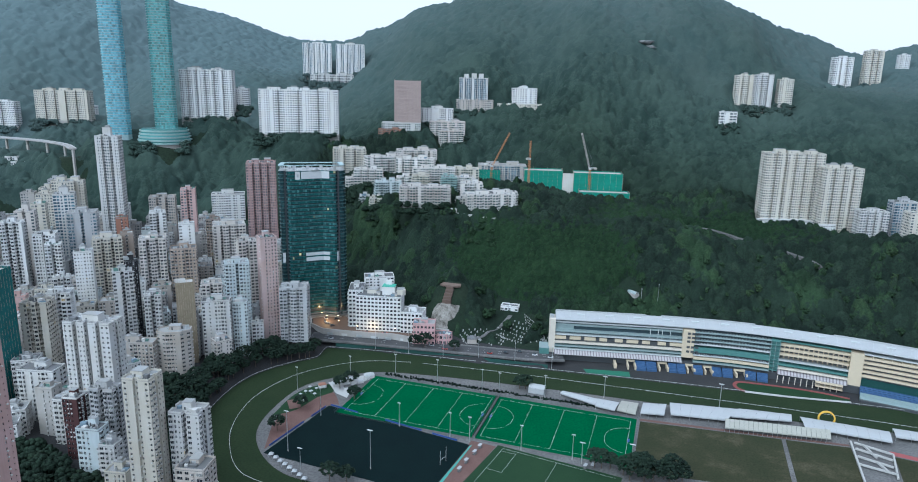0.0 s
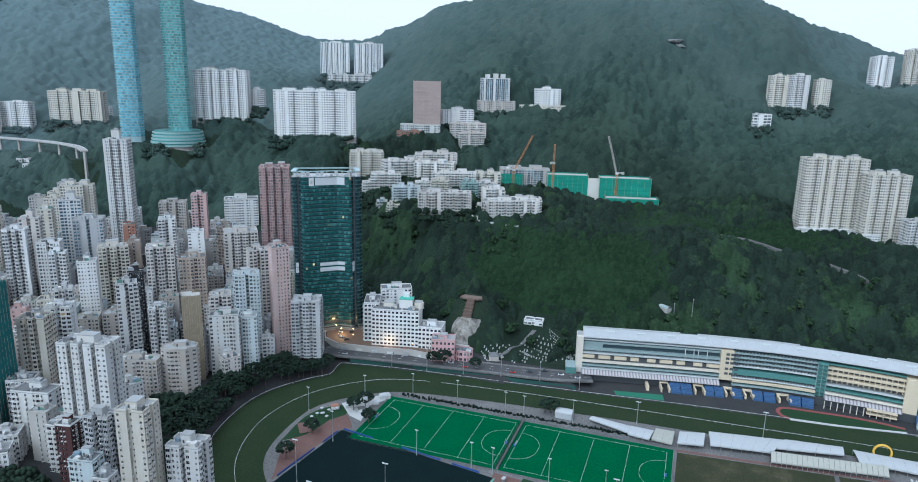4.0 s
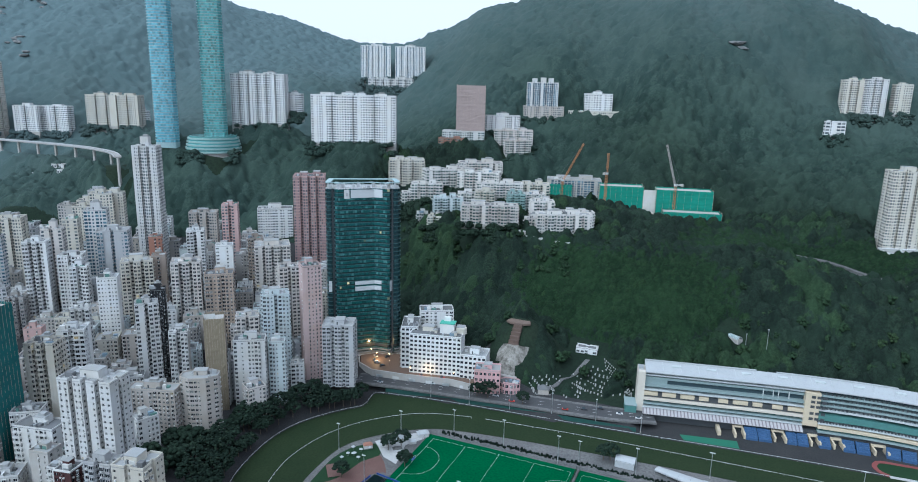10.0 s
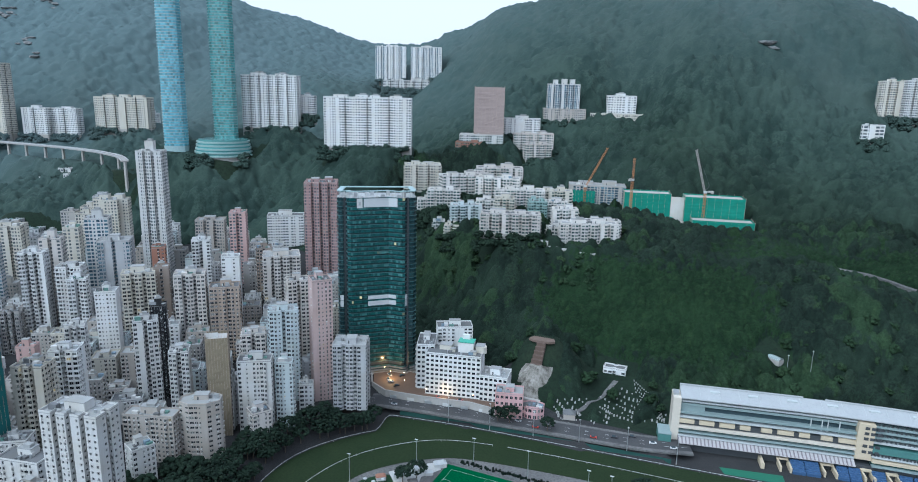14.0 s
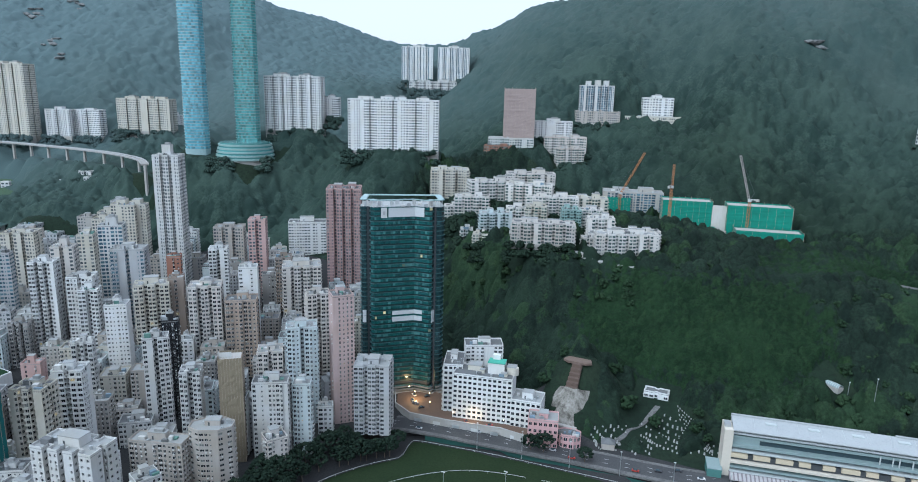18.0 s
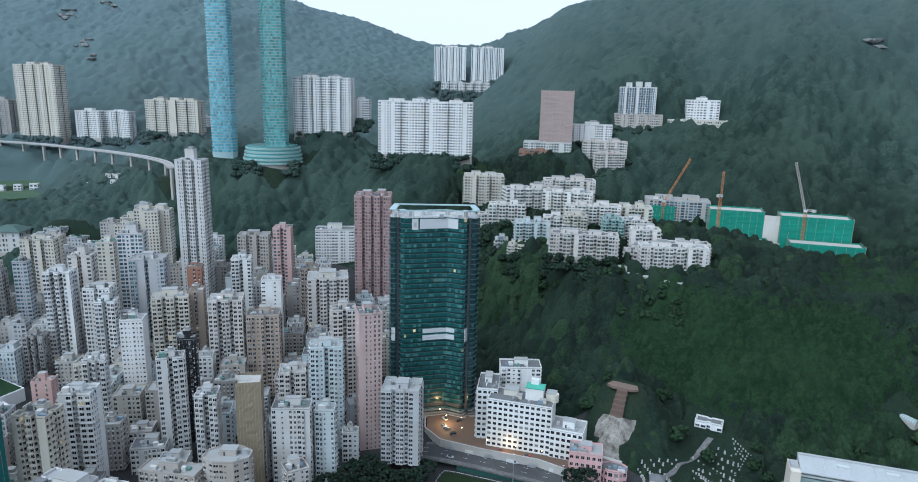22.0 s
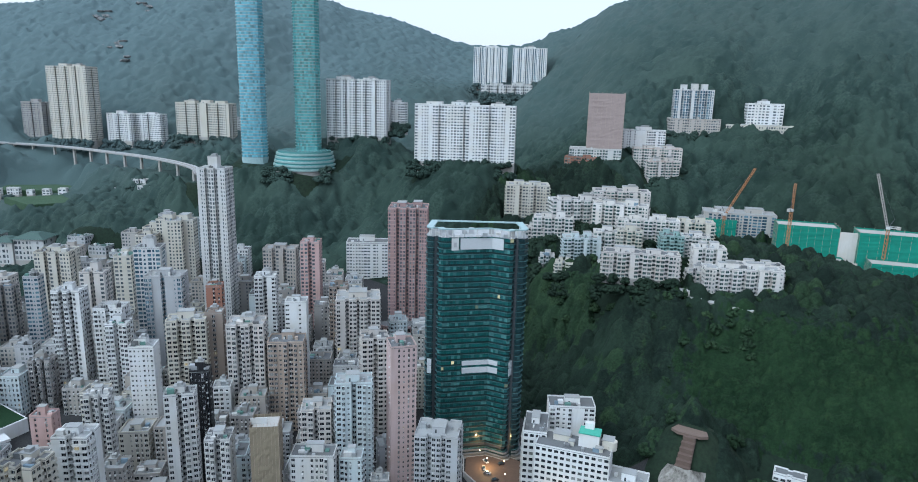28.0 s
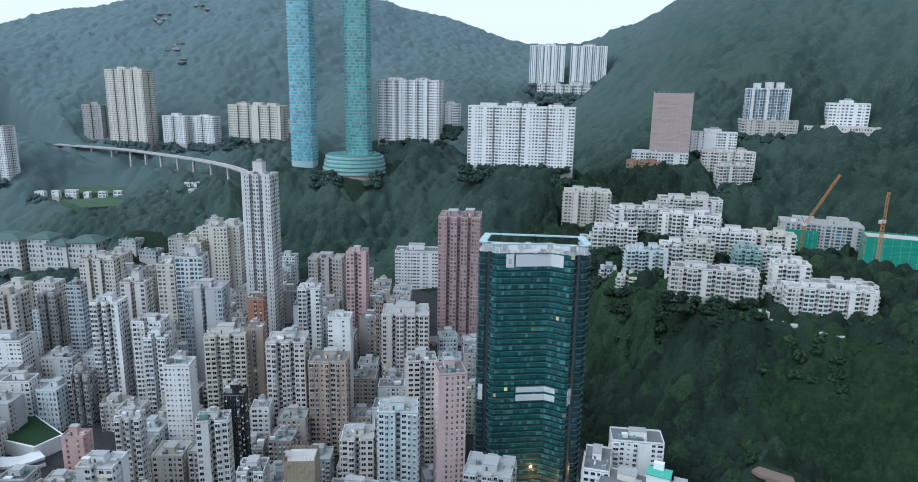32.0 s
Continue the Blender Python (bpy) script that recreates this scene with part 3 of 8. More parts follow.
# ---------------------------------------------------------------- the dense town
TOWERS = [
    # label, x, y, w, d, rot, top, options
    ("cream residential tower with ribbed bays and a flat roof", -519.9, 68.3, 24.6, 17.2, 38, 104, dict(wall=CREAM, slots=2)),
    ("tall white and grey residential tower with dark window strips", -422.5, 25.6, 16.3, 13, 38, 102, dict(wall=WHITE, slots=2, mod=2.3)),
    ("white residential tower with an arched pinkish top", -436.6, 50, 15.2, 12.1, 38, 106, dict(wall=PINKL, slots=1, crown=2)),
    ("plain cream residential tower", -468.5, 89.8, 12.1, 12.1, 38, 104, dict(wall=CREAM, plan="rect")),
    ("dark glazed residential tower with white floor bands", -429.7, 84.9, 17.4, 13.9, 40, 117, dict(wall=OFFW, plan="rect", pane=PANEB, ww=0.8, wh=0.62, sill=0.2, crown=3)),
    ("broad cream residential block with stepped roofs", -517.8, 167.8, 30.9, 24.7, 36, 113, dict(wall=CREAM, plan="cross", huts=2)),
    ("white residential tower with open balconies", -406.3, 41.5, 17, 13.6, 38, 90, dict(wall=WHITE, slots=1, balcony=0.9)),
    ("white residential tower with a blank side wall", -394.4, 38.3, 12.5, 11, 40, 83, dict(wall=WHITE, plan="notch", mod=3.2)),
    ("white square residential tower with small dark windows", -344.7, 22.8, 13.2, 11.4, 40, 85, dict(wall=WHITE, plan="rect", mod=2.1, ww=0.5, wh=0.42, ac=0.1, bay=0.0)),
    ("grey tower with a tall blue glass bay", -400.2, 76.2, 23.2, 16.2, 38, 104, dict(wall=GREY, slots=1, pane=PANEB, ww=0.7, wh=0.6, sill=0.2)),
    ("cream residential tower with a brown middle strip", -358.5, 60.5, 22.7, 13.6, 45, 87, dict(wall=CREAM, slots=2, balcony=0.8)),
]
TOWERS += [
    ("grey-brown residential tower with a blank gable", -350.9, 74.9, 10.4, 10.4, 42, 89, dict(wall=BROWN, plan="rect", mod=3.4)),
    ("red-brown brick tower top behind paler blocks", -372.6, 92.5, 9.9, 9.9, 42, 98, dict(wall=BRICK, plan="rect", mod=3)),
    ("whitish residential tower with many air conditioners", -327.1, 79.3, 21.7, 17.3, 40, 86, dict(wall=PINKL, slots=2, ac=0.6)),
    ("tan tiled residential tower with a plain centre strip", -303.4, 89.2, 21.1, 14.8, 38, 77, dict(wall=TAN, slots=1, q=-0.8)),
    ("slim white residential tower with horizontal windows", -315.3, 109.3, 13.3, 10.6, 38, 94, dict(wall=WHITE, plan="rect", ww=0.7, wh=0.4)),
    ("white residential tower with stepped roof huts", -367.5, 131, 14.2, 12.7, 40, 97, dict(wall=WHITE, slots=1)),
    ("grey-beige broad residential tower", -405, 180.5, 25.4, 15.2, 35, 102, dict(wall=BEIGE, slots=2)),
    ("salmon pink residential tower with pale side wall", -368.5, 176.8, 14.2, 14.2, 35, 113, dict(wall=ROSEL, slots=1)),
    ("white slab block with ribbon windows", -392.3, 271.3, 36.5, 18.2, 35, 93, dict(wall=WHITE, plan="rect", ww=0.8, wh=0.42)),
    ("pinkish cream residential tower with jagged bays", -311.5, 164.3, 30, 24, 40, 84, dict(wall=PINKL, plan="notch", slots=3)),
    ("brown residential tower with roof sheds", -335, 170, 13, 14, 40, 86, dict(wall=BROWN, slots=1)),
]
TOWERS += [
    ("whitish pink residential tower with balconies", -252.2, 109.8, 15.9, 12.8, 45, 84, dict(wall=PINKL, slots=1, balcony=0.9)),
    ("pink tiled slender tower with dark recessed windows", -215.8, 87.8, 13.6, 14.6, 48, 95, dict(wall=PINKW, plan="rect", mod=2.6, ww=0.5, wh=0.6, sill=0.2, ac=0.1, roofm=ROOFD)),
    ("pale blue residential tower with dark window bands", -235.1, 71.8, 19.1, 13.5, 40, 75, dict(wall=BLUEW, slots=1, ww=0.62, wh=0.55)),
    ("short pale pink block with brown side", -255.7, 64.7, 15.8, 14, 40, 57, dict(wall=PINKL, slots=1)),
    ("black clad narrow tower", -297.8, 23.9, 9.7, 7.8, 42, 82, dict(wall=BLACK, plan="rect", ww=0.7, wh=0.6, mod=2)),
    ("white low block with curved balconies", -325.5, 58.2, 10.1, 10.1, 42, 53, dict(wall=WHITE, plan="rect", balcony=1.0, mod=3.2)),
    ("white tower with a blank flank and brown rear wing", -288.7, 5.4, 14, 10, 45, 79, dict(wall=OFFW, slots=1, mod=3.2)),
    ("worn grey block with roof sheds", -263.1, 7.1, 11.7, 11.7, 40, 63, dict(wall=OFFW, slots=1, ac=0.6)),
    ("slim pale grey tower with long fins", -327.1, -13.8, 11.4, 9.1, 45, 75, dict(wall=OFFW, slots=2, q=1.2)),
    ("white and grey tower with half-round balconies", -299.8, -39.7, 15.3, 12.3, 35, 74, dict(wall=WHITE, slots=1, balcony=0.9)),
    ("white tower with dark window recesses", -290.5, -65, 16.3, 13, 25, 76, dict(wall=CREAM, slots=2, balcony=0.8)),
]
TOWERS += [
    ("faded pink blank-walled building", -359.8, -24.7, 11, 8, 35, 59, dict(wall=ROSEL, plan="rect", mod=5, ww=0.2)),
    ("dark brown tower with pale ribs", -425.6, 7.2, 12.7, 10.1, 38, 62, dict(wall=MAUVE, slots=2)),
    ("grey balcony block with roof sheds", -444, 7.8, 10.7, 8.6, 38, 67, dict(wall=GREY, plan="rect", ww=0.75)),
    ("white street-side slab with many windows", -224.5, 30.5, 20.5, 11, 33, 56, dict(wall=OFFW, plan="rect", ww=0.62, ac=0.7, mod=2.2)),
    ("pale blue street-side slab", -212.4, 43.6, 10.7, 9, 33, 52, dict(wall=BLUEW, plan="rect", ww=0.62, ac=0.5, mod=2.2)),
    ("pale street-side slab with sheds", -241, 22, 9, 9, 33, 46, dict(wall=OFFW, plan="rect", ac=0.7, mod=2.2)),
    ("small white house block by the street", -214.6, 68, 9.5, 7.6, 35, 26, dict(wall=WHITE, plan="rect", mod=3.6)),
    ("white tower with a grid of small windows", -491.2, -7.2, 27.8, 16.7, 38, 72, dict(wall=WHITE, plan="rect", mod=2.4, wh=0.4)),
    ("grey residential tower with a stepped round top", -499.3, -0.3, 18.1, 14.4, 38, 97, dict(wall=BEIGE, slots=2)),
    ("mauve-grey residential tower with roof tanks", -496, 22, 10.9, 8.8, 38, 92, dict(wall=MAUVE, slots=1)),
    ("blue-grey tower with pale floor bands", -484, 34, 9.6, 7.9, 38, 98, dict(wall=GREY, plan="rect", ww=0.8, wh=0.5, pane=PANEB)),
]
TOWERS += [
    ("broad white residential tower with dotted windows", -204.2, -100.8, 27.8, 13.9, 13, 86, dict(wall=OFFW, plan="notch", slots=3, q=3.2, mod=2.8, ww=0.42, wh=0.42, ac=0.2, bay=0.0)),
    ("low terraced white block with balconies", -258.8, -93.1, 23.6, 12, 13, 45, dict(wall=OFFW, plan="rect", balcony=0.9)),
    ("cream tower with dotted windows beside the course", -138.6, -134.4, 14, 12.6, 12, 77, dict(wall=CREAM, slots=1, q=1.5, mod=2.3, ww=0.42, wh=0.42, bay=0.12)),
    ("white stepped block beside the course", -123.3, -121, 16.4, 12, 12, 55, dict(wall=OFFW, slots=1, q=2.6, mod=2.7)),
    ("beige flat-roofed block beside the course", -104.0, -141.0, 14.6, 12.6, 12, 39, dict(wall=BEIGE, plan="rect", mod=3.4)),
    ("narrow dark red block with white edges", -208, -115, 9.0, 9.5, 12, 45, dict(wall=REDW, plan="rect", trim=WHITE, mod=2.2)),
    ("pale low block with green roof boxes", -186, -125, 13.5, 9.0, 12, 35, dict(wall=BLUEW, plan="rect")),
    ("white block with a blank flank and roof huts", -187, -113, 14, 9, 12, 53, dict(wall=GREY, slots=1, mod=3.0)),
    ("pale stepped block behind the red strip", -226, -105, 12, 10, 12, 36, dict(wall=OFFW, plan="rect", balcony=0.9)),
    ("low grey block with white balcony bands", -172, -127, 9.0, 8.0, 12, 29, dict(wall=OFFW, plan="rect", balcony=0.9)),
    ("beige street-side block with a red corner strip", -251.1, -26.3, 30, 10.5, 20, 39, dict(wall=BEIGE, plan="rect", ww=0.7, ac=0.6)),
    ("grey six-sided corner block with window bands", -229.4, -10.4, 23, 15.3, 30, 45, dict(wall=BEIGE, plan="oct", ww=0.78, wh=0.45, ac=0.5)),
    ("low dark-roofed block with roof rooms", -292, -9, 18, 12, 40, 32, dict(wall=OFFW, plan="rect", ac=0.6, mod=2.4, roofm=ROOFD)),
    ("low pale block with green roof sheds", -314, 2, 13, 12, 40, 30, dict(wall=PINKL, plan="rect", ac=0.6, mod=2.4)),
    ("grey concrete block with a blank front", -241.8, -103.5, 11, 9, 12, 40, dict(wall=CONC, plan="rect", mod=4, ww=0.3)),
]
for lab, x, y, w, d, rot, top, opt in TOWERS:
    building("apartment_tower", lab, "apartment tower", x, y, w, d, rot, town_z(x, y) - 0.5, top, group="town towers", **opt)

# the tall slim tower on the rise
building("apartment_tower", "very tall slim white and grey residential tower", "apartment tower", -430.3, 142.1, 20.8, 16.6, 30, town_z(-430, 142) - 0.5, 166,
         plan="notch", slots=2, q=2.6, wall=OFFW, mod=2.2, ww=0.6, wh=0.6, sill=0.25, huts=1, crown=6, group="town towers")

# rose tower on its round podium
building("apartment_tower", "tall deep-rose tiled tower with pale ribs", "apartment tower", -321.1, 236.4, 30, 26, 32, 47, 137, plan="notch", slots=3, q=3.0, wall=ROSE, trim=ROSEL,
         mod=2.4, ww=0.5, wh=0.6, sill=0.2, bands=0.12, huts=2, group="town towers")
building("podium", "salmon podium block with a round corner", "podium", -318, 222, 44, 30, 32, 30, 47, plan="oct", wall=ROSEL, fh=4, huts=0)

# corner block with rounded front beside the green tower
building("apartment_block", "grey corner block with deep window bays", "apartment block", -186.7, 81.3, 22, 18, 25, 11, 57, plan="notch", slots=2, q=1.6, wall=GREY, ww=0.7, wh=0.55, ac=0.3, group="town towers")

# fully netted towers
NETG = plain_mat("green_scaffold_net", (0.02, 0.18, 0.125), 0.9, vary=0.35, scale=0.15)
NETT = plain_mat("teal_scaffold_net", (0.012, 0.10, 0.10), 0.9, vary=0.4, scale=0.12)
NETB = plain_mat("khaki_scaffold_net", (0.20, 0.17, 0.115), 0.9, vary=0.25, scale=0.12)
NETBR = plain_mat("brown_scaffold_net", (0.30, 0.24, 0.22), 0.9, vary=0.15, scale=0.1)


def netted(label, x, y, w, d, rot, z0, z1, net, step=5.8, poles=True, pad=0, name="scaffolded_tower"):
    """A building wrapped in sheets of netting over bamboo lifts: one sheet a lift and side, a little slack."""
    b = thing(name, (x, y, z0), label, "scaffolded building")
    rng = random.Random(int(abs(x) + abs(y)))
    h = z1 - z0
    Geo().prism(turned(plan_rect(w - 1.4, d - 1.4), rot), 0, h - 1.2).part("wall", CONC, b)
    poly = turned(plan_rect(w, d), rot)
    n = max(1, round(h / step))
    for k in range(n):
        for i in range(4):
            p, p2 = poly[i], poly[(i + 1) % 4]
            g = Geo()
            cols = 7
            L = math.hypot(p2[0] - p[0], p2[1] - p[1])
            nx, ny = (p2[1] - p[1]) / L, -(p2[0] - p[0]) / L
            vs = []
            for r in range(4):
                for c in range(cols + 1):
                    s = c / cols
                    o = 0.0 if r in (0, 3) else rng.uniform(-0.1, 0.28)
                    vs.append((p[0] + (p2[0] - p[0]) * s + nx * (o + 0.02 * k % 0.04), p[1] + (p2[1] - p[1]) * s + ny * o, h * k / n + (h / n + 0.05) * r / 3))
            g.add(vs, [(r * (cols + 1) + c, r * (cols + 1) + c + 1, (r + 1) * (cols + 1) + c + 1, (r + 1) * (cols + 1) + c) for r in range(3) for c in range(cols)])
            g.part("net_sheet", net, b)
    g = Geo()
    for i in range(4):
        p, p2 = poly[i], poly[(i + 1) % 4]
        for c in range(9):
            s = c / 8
            g.cyl(p[0] * 1.005 + (p2[0] - p[0]) * s, p[1] * 1.005 + (p2[1] - p[1]) * s, 0, 0.09, h + rng.uniform(0.5, 1.8), 5)
    g.part("bamboo_pole", TAN, b, kind="stuff")
    if pad:
        PADS.append((x, y, z0, pad))
    return b


netted("tower wrapped in teal scaffold netting", -301, -92, 26, 18, 12, 10, 104, NETT)
netted("slender tower wrapped in khaki scaffold netting with an open top", -240.3, 15.8, 12.8, 12.8, 40, 9, 74, NETB)
Geo().box(0, 0, 0, 7.5, 0.3, 3.4, 40).part("screen", OFFW, thing("roof_screen", (-242, 13, 72.5), "white sheet screen standing on the netted tower", "screen"))
netted("far tower wrapped in brown scaffold netting", -277, 541, 38, 28, 22, 168, 228, NETBR, pad=60)

# ---------------------------------------------------------------- far towers and hillside blocks
FAR = [
    ("long white slab block with balconies in four sections", -376, 407, 102, 20, 25, 156, 212, dict(wall=WHITE, slots=3, q=3, mod=3.1, ww=0.72, wh=0.5, huts=4, pad=75)),
    ("white ribbed hillside tower block", -536, 428, 71, 23, 24, 171, 236, dict(wall=WHITE, slots=5, q=3, mod=2.6, huts=2, pad=70)),
    ("low white side block on the hill", -506, 464, 20, 16, 24, 188, 211, dict(wall=WHITE, plan="rect", wh=0.5, ww=0.8)),
    ("beige and white terraced hillside block", -757, 386, 74, 20, 22, 161, 203, dict(wall=CREAM, slots=4, ww=0.7, huts=3, pad=60)),
    ("tall pale twin-section tower on the hill", -976, 337, 66, 22, 18, 147, 246, dict(wall=CREAM, slots=3, q=3, huts=2, pad=45)),
    ("small white hillside block", -922, 372, 38, 16, 20, 147, 184, dict(wall=WHITE, plan="notch", ww=0.7, pad=35)),
    ("small white hillside block", -890, 396, 38, 16, 20, 147, 184, dict(wall=WHITE, plan="notch", ww=0.7, pad=35)),
    ("small round white block beside the glass tower", -767, 436, 26, 20, 20, 146, 180, dict(wall=WHITE, plan="oct", ww=0.8, wh=0.45, pad=30)),
    ("blue glazed stepped tower with white fins", -211, 651, 44, 22, 22, 201, 234, dict(wall=OFFW, slots=4, pane=PANEB, ww=0.75, wh=0.85, sill=0.08, huts=3, crown=3, pad=70)),
]
FAR += [
    ("beige podium under the blue glazed tower", -206, 642, 56, 34, 22, 186, 201, dict(wall=BEIGE, plan="rect", ww=0.7, huts=0)),
    ("white square block with deep window grid", -137, 687, 39, 25, 18, 197, 220, dict(wall=WHITE, plan="rect", ww=0.7, wh=0.5, fh=3.4, deep=1.0, mod=4, pad=50)),
    ("pale villa podium on the slope", -139, 668, 72, 30, 18, 181, 196, dict(wall=CREAM, plan="rect", fh=4, huts=0)),
    ("white twin tower on the pass with blue glass panels", -552, 762, 52, 28, 28, 238, 293, dict(wall=WHITE, slots=4, q=2, pane=PANEB, ww=0.5, wh=0.9, sill=0.05, huts=1, pad=80)),
    ("white twin tower on the pass with blue glass panels", -491, 776, 52, 28, 28, 240, 292, dict(wall=WHITE, slots=4, q=2, pane=PANEB, ww=0.5, wh=0.9, sill=0.05, huts=1, pad=80)),
    ("white stepped club houses below the pass towers", -512, 744, 78, 20, 28, 224, 237, dict(wall=OFFW, plan="notch", slots=5, q=6, fh=4, huts=2)),
    ("cream rounded residential block above the terraces", -292, 385, 40, 22, 30, 107, 142, dict(wall=CREAM, plan="notch", slots=2, balcony=1.0, huts=2, pad=45)),
    ("long white school block on the slope", -245, 580, 48, 14, 20, 168, 188, dict(wall=WHITE, plan="rect", ww=0.75, pad=40)),
]
FAR += [
    ("broad pale residential tower with ribbed bays", 230, 461, 64, 20, 14, 76, 155, dict(wall=CREAM, plan="notch", slots=5, q=3, mod=2.5, huts=3, pad=60)),
    ("broad pale residential tower beside its twin", 278, 450, 41, 19, 14, 66, 142, dict(wall=CREAM, plan="notch", slots=3, q=3, mod=2.5, huts=2, pad=50)),
    ("white podium terrace under the tower pair", 238, 440, 78, 24, 14, 66, 80, dict(wall=WHITE, plan="rect", ww=0.85, wh=0.45, huts=0)),
    ("pale grey residential block", 309, 429, 29, 16, 12, 60, 100, dict(wall=OFFW, plan="notch", slots=3, pad=40)),
    ("blue glazed office block", 343, 450, 25, 16, 12, 55, 109, dict(wall=GREY, plan="rect", pane=PANEB, ww=0.85, wh=0.7, sill=0.1, pad=40)),
    ("cream block with a grid of windows", 349, 404, 31, 16, 12, 50, 105, dict(wall=CREAM, plan="rect")),
    ("pale ribbed hilltop residential tower", 191, 746, 26, 16, 12, 203, 246, dict(wall=CREAM, slots=2, pad=50)),
    ("pale hilltop residential tower with dark windows", 217, 738, 25, 15, 12, 201, 247, dict(wall=OFFW, slots=2, ww=0.7)),
]
FAR += [
    ("small pale hilltop tower", 248, 744, 20, 15, 12, 205, 241, dict(wall=CREAM, plan="rect", pad=40)),
    ("white hilltop residential tower in trees", 348, 893, 29, 18, 12, 233, 280, dict(wall=WHITE, slots=2, pad=60)),
    ("cream hilltop residential tower in trees", 393, 897, 26, 16, 12, 238, 291, dict(wall=CREAM, slots=2, pad=60)),
    ("white ridge tower far behind", 463, 1002, 17, 12, 12, 262, 290, dict(wall=WHITE, plan="rect", pad=50)),
    ("white cubic villa on the slope", 169, 670, 24, 13, 12, 177, 193, dict(wall=WHITE, plan="cross", fh=4, mod=5, ww=0.7, wh=0.6, huts=0, pad=30)),
]
for lab, x, y, w, d, rot, z0, z1, opt in FAR:
    building("hillside_block", lab, "apartment block", x, y, w, d, rot, z0, z1, group="hillside blocks", **opt)

# two very tall glass towers
def glass_tower(label, x, y, w, d, rot, z0, z1, mats, fh=3.3):
    b = thing("glass_tower", (x, y, z0), label, "skyscraper", "glass skyscrapers")
    a, c = w / 2, d / 2
    poly = [(-a, -c * 0.2)] + [(a * math.sin(t), -c + c * 0.35 * (1 - math.cos(t)) * 1.6) for t in (-0.9, -0.6, -0.3, 0.0, 0.3, 0.6, 0.9)] + [(a, -c * 0.2), (a * 0.75, c), (-a * 0.75, c)]
    poly = turned(poly, rot)
    n = round((z1 - z0) / fh)
    Geo().prism([(p[0] * 0.97, p[1] * 0.97) for p in poly], 0, z1 - z0).part("core", DGREY, b)
    g = Geo()
    for i, p in enumerate(poly):
        p2 = poly[(i + 1) % len(poly)]
        L = math.hypot(p2[0] - p[0], p2[1] - p[1])
        k = max(1, round(L / 2.2))
        for j in range(k):
            s0, s1 = j / k, (j + 1) / k
            q = [(p[0] + (p2[0] - p[0]) * s, p[1] + (p2[1] - p[1]) * s) for s in (s0, s1)]
            g.add([(*q[0], 0.75), (*q[1], 0.75), (*q[1], fh - 0.1), (*q[0], fh - 0.1)], [(0, 1, 2, 3)])
    me = g.mesh("glass_band", mats[0])
    sp = Geo().prism([(px * 1.012, py * 1.012) for px, py in poly], 0.0, 0.45).mesh("floor_band", mats[1])
    for k in range(n):
        put("glass_band", me, b, (0, 0, k * fh), kind="stuff")
        put("floor_band", sp, b, (0, 0, k * fh))
    Geo().prism(poly, -14, 0).part("plinth", mats[1], b)
    PADS.append((x, y, z0, 45))
    return b


BANDC = plain_mat("pale_teal_spandrel", (0.29, 0.39, 0.40), 0.4)
BANDG = plain_mat("pale_green_spandrel", (0.26, 0.37, 0.35), 0.4)
glass_tower("very tall slender blue glass residential tower", -598, 326, 29, 24, 30, 150, 405, (CYANG, BANDC))
CYANG2 = pane_mat("sea_green_curtain_glass", (0.10, 0.25, 0.25), (0.13, 0.285, 0.275), 0.7, 0.12)
glass_tower("very tall sea-green glass residential tower on a round podium", -568, 378, 30, 26, 30, 155, 372, (CYANG2, BANDG))
pod = thing("podium", (-553, 356, 139), "round podium of pale rings and green glass under the glass tower", "podium")
Geo().cyl(0, 0, -14, 33, 14, 40).part("plinth", CONC, pod)
for k in range(5):
    Geo().cyl(0, 0, k * 4.0, 35 - k * 1.0, 2.0, 40).part("ring", BANDG, pod)
    Geo().cyl(0, 0, k * 4.0 + 2.0, 33 - k * 1.0, 2.0, 40).part("glass_ring", CYANG2, pod)
PADS.append((-553, 356, 140, 50))
PADS.append((-537, 322, 137, 32))
SKIRTS.append((-553, 356, 62, 60, 34, 143))

# ---------------------------------------------------------------- green glass tower of the hospital
gt = thing("glass_tower", (-206, 147, 11), "dark green glass hospital tower with a concave front", "office tower")
GT_ROT, GT_H = 31.5, 135.0
fr = [(-29, 6), (-28, 3.2), (-25, 2.6), (-22.6, 3.6), (-21.5, 0.8), (-19, -0.6), (-15, 0.2), (-8, 1.8), (0, 3.6), (8.5, 5.4), (14, 2.8), (18.5, 0.4), (20.5, 0.9), (21.8, 3.4), (24, 2.2), (27, 3.0), (29, 6)]
gpoly = turned([(a, b - 13) for a, b in fr] + [(27, 13), (-27, 13)], GT_ROT)
NFL = 40
gfh = GT_H / NFL
Geo().prism([(a * 0.965, b * 0.965) for a, b in gpoly], 0, GT_H - 0.5).part("core", DARK, gt)
SPAN = plain_mat("dark_teal_spandrel", (0.006, 0.022, 0.023), 0.3)
LEDG = plain_mat("teal_metal_ledge", (0.075, 0.15, 0.155), 0.4, 0.3)
g = Geo()
